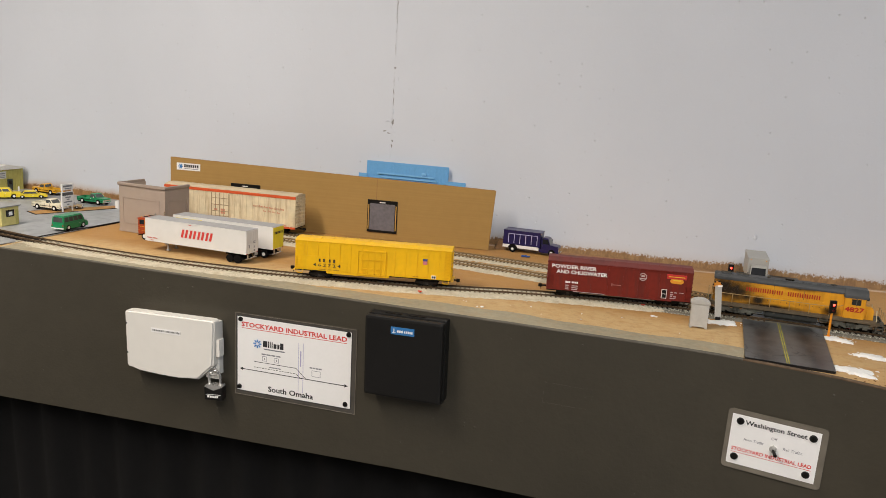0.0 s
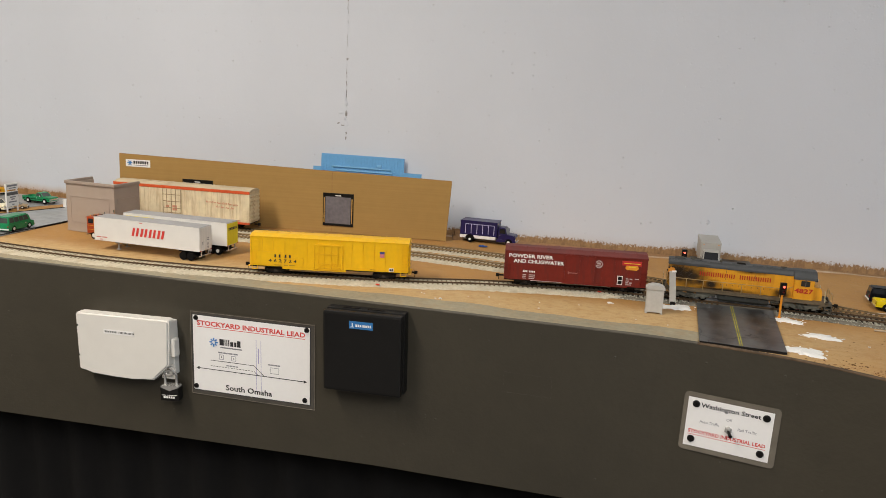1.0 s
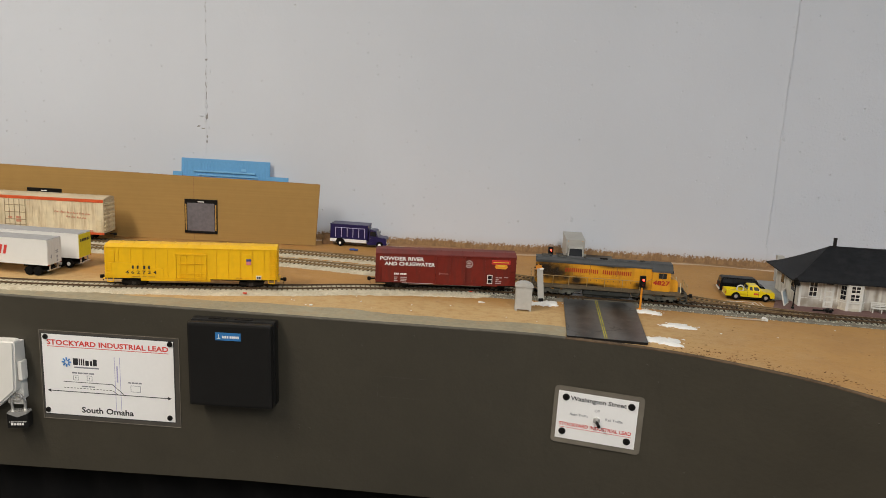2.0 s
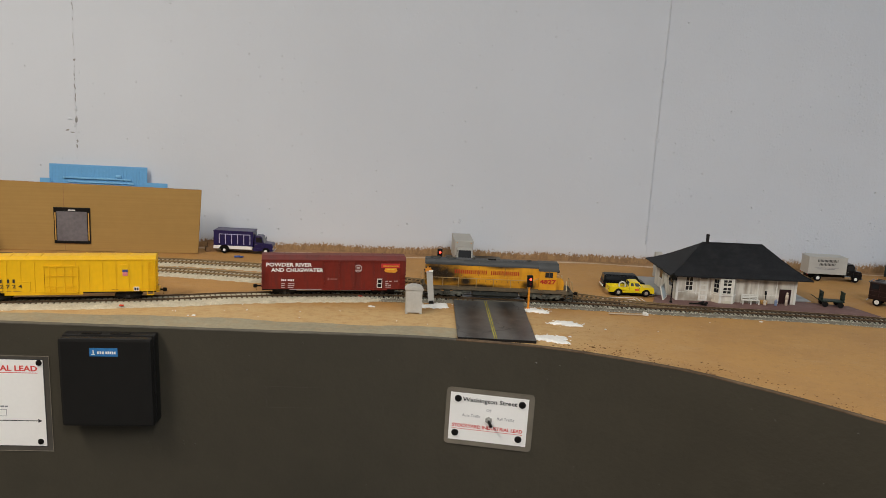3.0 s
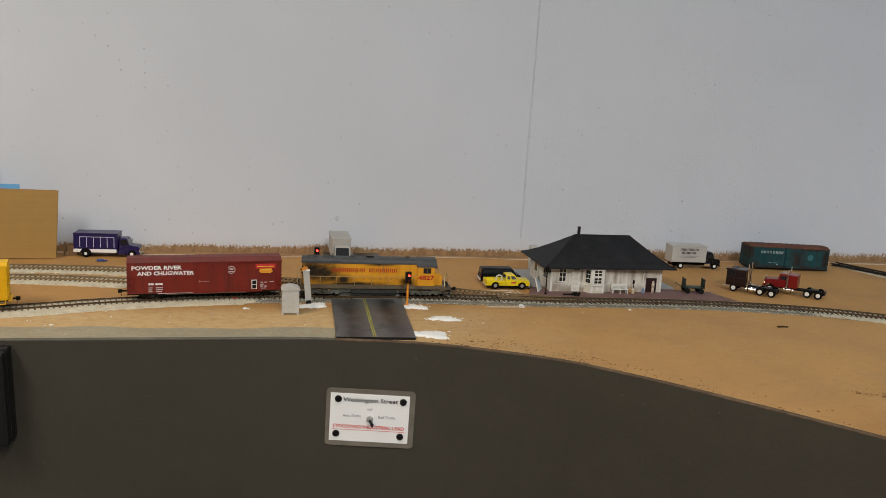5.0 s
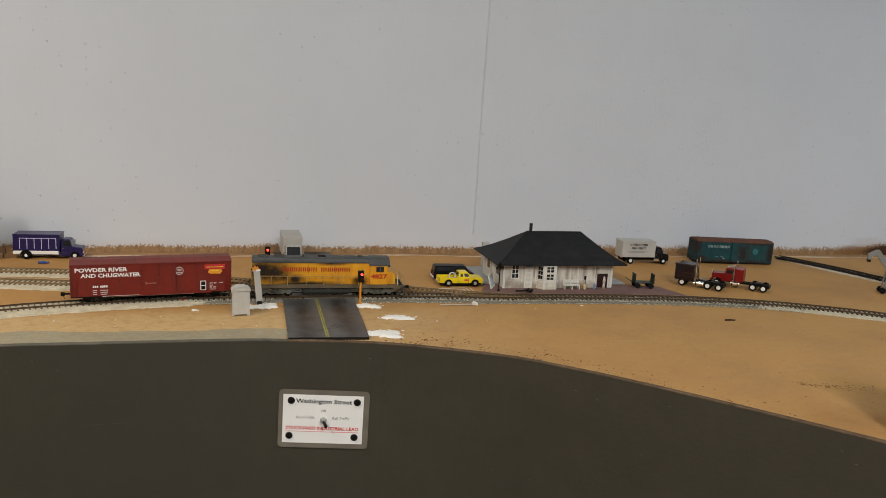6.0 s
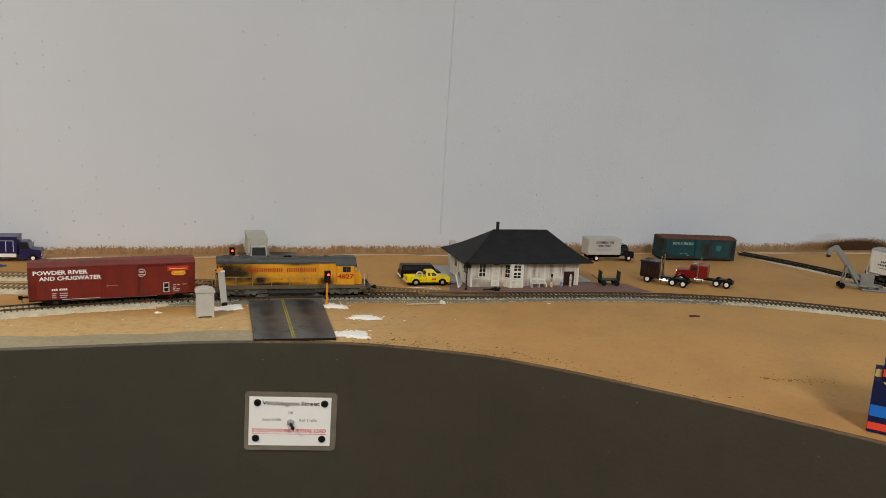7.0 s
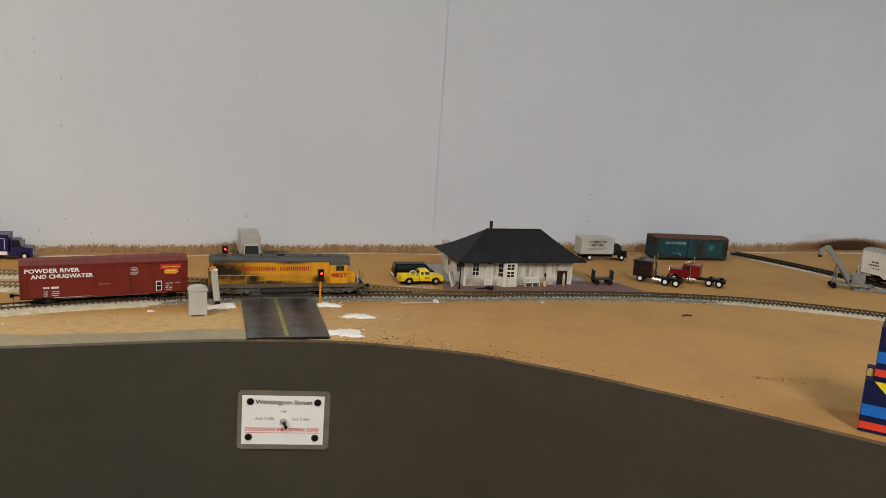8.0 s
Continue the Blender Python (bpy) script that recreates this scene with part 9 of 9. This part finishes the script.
for _ in range(9):
    bmesh.ops.create_icosphere(bm, subdivisions=1, radius=rng.uniform(0.3, 0.8), matrix=Matrix.Translation((rng.uniform(-700, -360), rng.uniform(-410, -345), 0.9)))
for cx, cy, rx, ry in ((-236, -327, 16, 10), (-207, -381, 16, 10), (-234, -444, 18, 14), (-360, -322, 16, 12)):
    for _ in range(26):
        a, q = rng.uniform(0, 6.28), rng.uniform(0.9, 1.5)
        bmesh.ops.create_icosphere(bm, subdivisions=1, radius=rng.uniform(0.35, 1.3), matrix=Matrix.Translation((cx + rx * q * math.cos(a), max(cy + ry * q * math.sin(a), -452), 0.7)) @ Matrix.Diagonal((1.2, 0.9, 0.5, 1)))
tagged(part("plaster_crumbs", bm, WHITE_PLASTER), "white plaster crumbs scattered on the sand", "debris", "", "stuff")
bm = bmesh.new()
for k in range(6):
    rod(bm, (-142 + 8 * k, -331 + 0.5 * math.sin(1.3 * k), 1.5), (-134 + 8 * k, -331 + 0.5 * math.sin(1.3 * k + 1.3), 1.5), 0.95, 6)
tagged(part("wire_offcut", bm, mat("pale_wire", (0.50, 0.41, 0.30), 0.6)), "thin pale wire offcut lying beside the ballast", "wire")
bm = bmesh.new()
prism(bm, [(-99, -331.5), (-92, -334), (-89.5, -325), (-90.5, -317.5), (-94, -317), (-96.5, -324)], 0.8, 1.9, "z")
tagged(part("plastic_tag", bm, mat("worn_white_tag", (0.74, 0.72, 0.67), 0.5, var=0.1)), "small white plastic tag lying beside the ballast", "debris")
# ---- fascia fittings ----
FX = -454.9  # front of the straight fascia


def sign_screw(parent, x, z, y, r=4.2):
    bm = bmesh.new()
    rod(bm, (x, y + 0.4, z), (x, y - 1.6, z), r, 16, r * 0.76)
    s = part("screw", bm, BLACK, parent, "black pan-head screw")
    part("screw_slot", boxes((x - 1.5, x + 1.5, y - 1.8, y - 1.5, z - 0.3, z + 0.3), (x - 0.3, x + 0.3, y - 1.8, y - 1.5, z - 1.5, z + 1.5)), UNDER, s)


cs = thing("white_case", "off-white plastic wall case locked with a padlock", "wall box", pose(-1.0240, FX * MM, -0.0905, 0, -1.6, 0))
part("back_box", boxes((-71, 58, -10, 0, -33, 38), bevel=1.5), WHITE_CASE, cs)
bm = bmesh.new()
prism(bm, [(-76, -33), (-74, -35.5), (-55, -38.2), (-25, -40), (5, -40.4), (33, -39.4), (56, -18), (59, 38), (58.4, 40.2), (57, 41.6), (54.6, 42.2), (-70, 41.6), (-74.5, 40.6), (-76.5, 38)], -22, -9.5)
bmesh.ops.bevel(bm, geom=[e for e in bm.edges if all(v.co.y < -21 for v in e.verts)], offset=2.2, segments=3, affect="EDGES")
lid = part("lid", bm, WHITE_CASE, cs)
part("label_strip", boxes((-35, 9, -22.25, -21.8, 16.5, 22.5)), PAPER, lid, "white label strip")
bars("label_print", [(-33 + 2.6 * k, 18.4, 1.3, 2.3) for k in range(7)] + [(-12.6 + 1.9 * k, 18.4, 1.0, 2.3) for k in range(12)], INK, lid, side(0, -22.3, 0), label="small black label text as bars")
for z in (24, -16):
    part("rivet", boxes((-74.5, -72.6, -22.2, -21.2, z - 1.2, z + 1.2)), BLACK, lid)
part("latch", boxes((58, 63, -17, -6, -7, 16), bevel=0.8), WHITE_CASE, cs)
part("hasp", boxes((40, 60, -13, -10, -38, -22), bevel=0.6), WHITE_CASE, cs)
pk_ = thing("padlock", "black bodied padlock with steel shackle on the case", "padlock", pose(-0.9690, FX * MM - 0.014, -0.1430, 0, -2, 8) @ Matrix.Scale(0.88, 4))
bm = bmesh.new()
prism(bm, [(-13.5, -12), (13.5, -12), (13.5, 8), (0, 2.5), (-13.5, 8)], -6.5, 6.5)
part("body", bm, BLACK_SATIN, pk_)
bm = bmesh.new()
prism(bm, [(-13.5, 8), (0, 2.5), (13.5, 8), (12, 10.5), (-12, 10.5)], -6.5, 6.5)
part("steel_top", bm, STEEL, pk_)
rows, prev = [], None
for k in range(13):
    a = math.pi * k / 12
    cur = (-8.6 * math.cos(a), 0, 23 + 8 * math.sin(a))
    if prev:
        rows.append((prev, cur))
    prev = cur
part("shackle", rods([((-8.6, 0, 10), (-8.6, 0, 23)), ((8.6, 0, 10), (8.6, 0, 23))] + rows, 1.9, 10), STEEL, pk_)
bm = bmesh.new()
prev = None
for k in range(15):
    a = 2 * math.pi * k / 14
    cur = Vector((-1 + 8.5 * math.cos(a), -2.5 - 3 * math.cos(a), 31 + 5.5 * math.sin(a)))
    if prev is not None:
        rod(bm, prev, cur, 1.6, 8)
    prev = cur
part("ring", bm, STEEL, pk_)
part("name_rule", boxes((-11.5, 11.5, -6.75, -6.4, -4.0, -3.3)), WHITE, pk_, "white maker's mark as bars")
each("name_bar", ((-9.2, -6, -6.75, -6.4, -8.4, -4.8), (-5.2, -2.4, -6.75, -6.4, -8.4, -5.4), (-1.6, 1.0, -6.75, -6.4, -8.4, -5.4), (1.8, 4.2, -6.75, -6.4, -8.4, -5.4), (5.0, 7.4, -6.75, -6.4, -8.4, -5.4)), WHITE, pk_)

bc = thing("black_case", "black plastic wall case with rounded lid and blue label", "wall box", pose(-0.7102, FX * MM, -0.0550, 0, -1.2, 0))
part("back_box", boxes((-48, 48.5, -14, 0, -48, 50), bevel=2), BLACK_SATIN, bc)
bm = bmesh.new()
box(bm, -49, 47.5, -24, -13, -49, 48.5, 3.2)
lid = part("lid", bm, BLACK_SATIN, bc)
bl_ = part("blue_label", boxes((-16, 13, -24.35, -23.8, 29.5, 38.5), bevel=0.1), mat("label_blue", (0.035, 0.17, 0.42), 0.4), lid, "blue printed label")
bars("label_print", [(-12.5, 31.5, 1.0, 5), (-14, 31.2, 4, 0.8)] + [(-8 + 2.6 * k, 32.2, 1.9, 2.8) for k in range(3)] + [(0.6 + 2.2 * k, 32.2, 1.6, 2.8) for k in range(5)], WHITE, bl_, side(0, -24.4, 0))
part("hinge", boxes((-28, -8, -12, -8, 49.4, 51), (2, 22, -12, -8, 49.4, 51)), BLACK, bc)

# line diagram sign
sn_ = thing("line_diagram_sign", "laminated white track diagram sign screwed to the fascia", "sign", pose(-0.9440, FX * MM, -0.1405, 0, -0.6, 0))
PW, PH = 159.0, 98.5
part("pouch", boxes((-3, PW + 6.5, -0.5, 0.0, -6, PH + 4), bevel=0.2), LAMINATE_DARK, sn_, "clear laminate border")
# paler strips stand in for the highlight along the laminate's edge
part("pouch_rim", boxes((-3.4, PW + 6.9, -0.8, -0.1, -6.6, -5.8), (-3.4, PW + 6.9, -0.8, -0.1, PH + 3.8, PH + 4.6), (-3.6, -2.9, -0.8, -0.1, -5.8, PH + 3.8), (PW + 6.2, PW + 6.9, -0.8, -0.1, -5.8, PH + 3.8), bevel=0.15), LAMINATE, sn_, "raised rim in a paler colour for the laminate's edge highlight")
part("paper_edge", boxes((-0.9, PW + 0.9, -0.7, -0.45, -0.9, PH + 0.9)), INK, sn_, "thin black printed edge")
pp = part("paper", boxes((0, PW, -0.9, -0.45, 0, PH)), PAPER, sn_)
Y_ = -0.95
letters("heading", "STOCKYARD INDUSTRIAL LEAD", 6.2, INK_RED, pp, side(6.0, Y_, PH - 12.5), width=147, bold=0.026)
bars("heading_rule", [(6, PH - 15.0, 147, 0.7)], INK_RED, pp, side(0, Y_, 0), 0.05)
bm = bmesh.new()
for k in range(8):
    a = math.pi * k / 4
    rod(bm, (29 + 2.2 * math.cos(a), -1.1, PH - 33 + 2.2 * math.sin(a)), (29 + 5.6 * math.cos(a), -1.1, PH - 33 + 5.6 * math.sin(a)), 0.9, 6)
part("flake_mark", bm, INK_BLUE, pp)
bars("company_name", [(37, PH - 36, 6, 8.2), (44, PH - 36, 1.4, 8.2), (46.6, PH - 36, 1.4, 8.2), (49.2, PH - 36, 1.4, 8.2), (52, PH - 36, 4.2, 6), (57.4, PH - 36, 3, 6), (61.4, PH - 36, 4.6, 8.2)], INK, pp, side(0, Y_, 0), 0.05, "black company name as bars")
bars("company_line", [(38, PH - 39.6, 30, 1.6)], INK_GREY, pp, side(0, Y_, 0), 0.05)
for r_ in ((35, PH - 46.6, 28, 1.7), (46, PH - 62.6, 17, 1.4), (103, PH - 54.2, 17.4, 1.7)):
    bars("note_text", [(r_[0] + (r_[2] / 4) * k, r_[1], r_[2] / 4 * 0.84, r_[3]) for k in range(4)], INK_GREY, pp, side(0, Y_, 0), 0.05, "small note as bars")


def outline(x, y, w, h, t=0.5):
    return [(x, y, w, t), (x, y + h - t, w, t), (x, y, t, h), (x + w - t, y, t, h)]


for x in (36, 53):
    bars("door_symbol", outline(x, PH - 54.8, 6.5, 6.5) + [(x + 2.6, PH - 52.7, 1.3, 2.2)], INK_GREY, pp, side(0, Y_, 0), 0.05)
bars("depot_symbol", outline(106, PH - 64.6, 12, 8), INK_GREY, pp, side(0, Y_, 0), 0.05)
bars("street_lines", [(87.2, 9.5, 0.55, PH - 33), (93.6, 9.5, 0.55, PH - 33), (89.6, PH - 54, 1.6, 20)], INK_VIOLET, pp, side(0, Y_, 0), 0.05)
bm = bmesh.new()


def stroke(bm, x0, y0, x1, y1, w):
    d = Vector((x1 - x0, y1 - y0)).normalized()
    nrm = Vector((-d.y, d.x)) * w / 2
    prism(bm, [(x0 - nrm.x, y0 - nrm.y), (x1 - nrm.x, y1 - nrm.y), (x1 + nrm.x, y1 + nrm.y), (x0 + nrm.x, y0 + nrm.y)], 0, 0.06, "z")


stroke(bm, 6, PH - 69.4, 153, PH - 69.4, 0.9)
stroke(bm, 24, PH - 57.2, 84, PH - 57.2, 0.7)
stroke(bm, 84, PH - 57.2, 98, PH - 69.2, 0.7)
for k in range(15):
    stroke(bm, 24 + 4.0 * k, PH - 64.6, 26.6 + 4.0 * k, PH - 64.6, 0.7)
stroke(bm, 84, PH - 64.6, 90, PH - 69.2, 0.7)
prism(bm, [(3.5, PH - 69.4), (8, PH - 71.6), (8, PH - 67.2)], 0.01, 0.075, "z")
prism(bm, [(155.5, PH - 69.4), (151, PH - 67.2), (151, PH - 71.6)], 0.01, 0.075, "z")
part("track_lines", bm, INK, pp, "", side(0, Y_, 0))
letters("place_name", "South Omaha", 7.2, INK, pp, side(44.5, Y_, 4.0), width=64, bold=0.022)
for x, z in ((4.5, PH - 3.5), (155.0, PH - 3.0), (3.0, 4.5), (152.5, 5.0)):
    sign_screw(sn_, x, z, -0.9, 3.5)

# street panel with a toggle
(pa, _), (pb, _) = edge_at(-0.3500), edge_at(-0.2560)
mid = (pa + pb) / 2
yaw_ = math.degrees(math.atan2(pb[1] - pa[1], pb[0] - pa[0]))
nx_, ny_ = math.sin(math.radians(yaw_)), -math.cos(math.radians(yaw_))
st = thing("street_panel", "laminated white street name panel with toggle switch", "sign", pose(mid[0] + nx_ * 0.0036 + 0.0040, mid[1] + ny_ * 0.0036 - 0.0008, -0.0868, 0, 1.0, yaw_))
QW, QH = 86.0, 55.0
bm = bmesh.new()
prism(bm, [(0.8 + sx * (QW / 2 + 1.0) + 4.4 * math.cos(math.radians(a0 + 30 * k)), sz * (QH / 2 + 1.2) + 4.4 * math.sin(math.radians(a0 + 30 * k))) for sx, sz, a0 in ((1, 1, 0), (-1, 1, 90), (-1, -1, 180), (1, -1, 270)) for k in range(4)], -0.5, 0.0)
part("pouch", bm, LAMINATE, st, "clear laminate border")
pp = part("paper", boxes((-QW / 2, QW / 2, -0.9, -0.45, -QH / 2, QH / 2)), PAPER, st)
letters("street_name", "Washington Street", 5.0, INK, pp, side(-29.5, Y_, 18.2), width=60, bold=0.020)
letters("off_mark", "Off", 3.2, INK_GREY, pp, side(-2.6, Y_, 8.4), width=5.6)
letters("auto_mark", "Auto Traffic", 3.2, INK_GREY, pp, side(-29.0, Y_, 0.6), width=20)
letters("rail_mark", "Rail Traffic", 3.2, INK_GREY, pp, side(9.8, Y_, 0.2), width=18.5)
letters("heading", "STOCKYARD INDUSTRIAL LEAD", 4.0, INK_RED, pp, side(-39.5, Y_, -12.2), width=78, bold=0.022)
bars("heading_rule", [(-39.5, -14.5, 78, 0.5)], INK_RED, pp, side(0, Y_, 0), 0.05)
for x, z in ((-34.5, 20.6), (35.9, 20.4), (-35.6, -19.4), (34.4, -19.8)):
    sign_screw(st, x, z, -0.9)
bm = bmesh.new()
rod(bm, (0.6, -0.8, -0.8), (0.6, -2.6, -0.8), 4.0, 6)
rod(bm, (0.6, -2.6, -0.8), (0.6, -5.0, -0.8), 2.6, 14)
nut = part("switch_nut", bm, STEEL, st, "bright steel switch nut and bushing")
bm = bmesh.new()
rod(bm, (0.6, -4.0, -0.8), (4.0, -12.0, -3.4), 1.2, 10, 1.9)
part("switch_lever", bm, BLACK, nut, "black toggle lever")
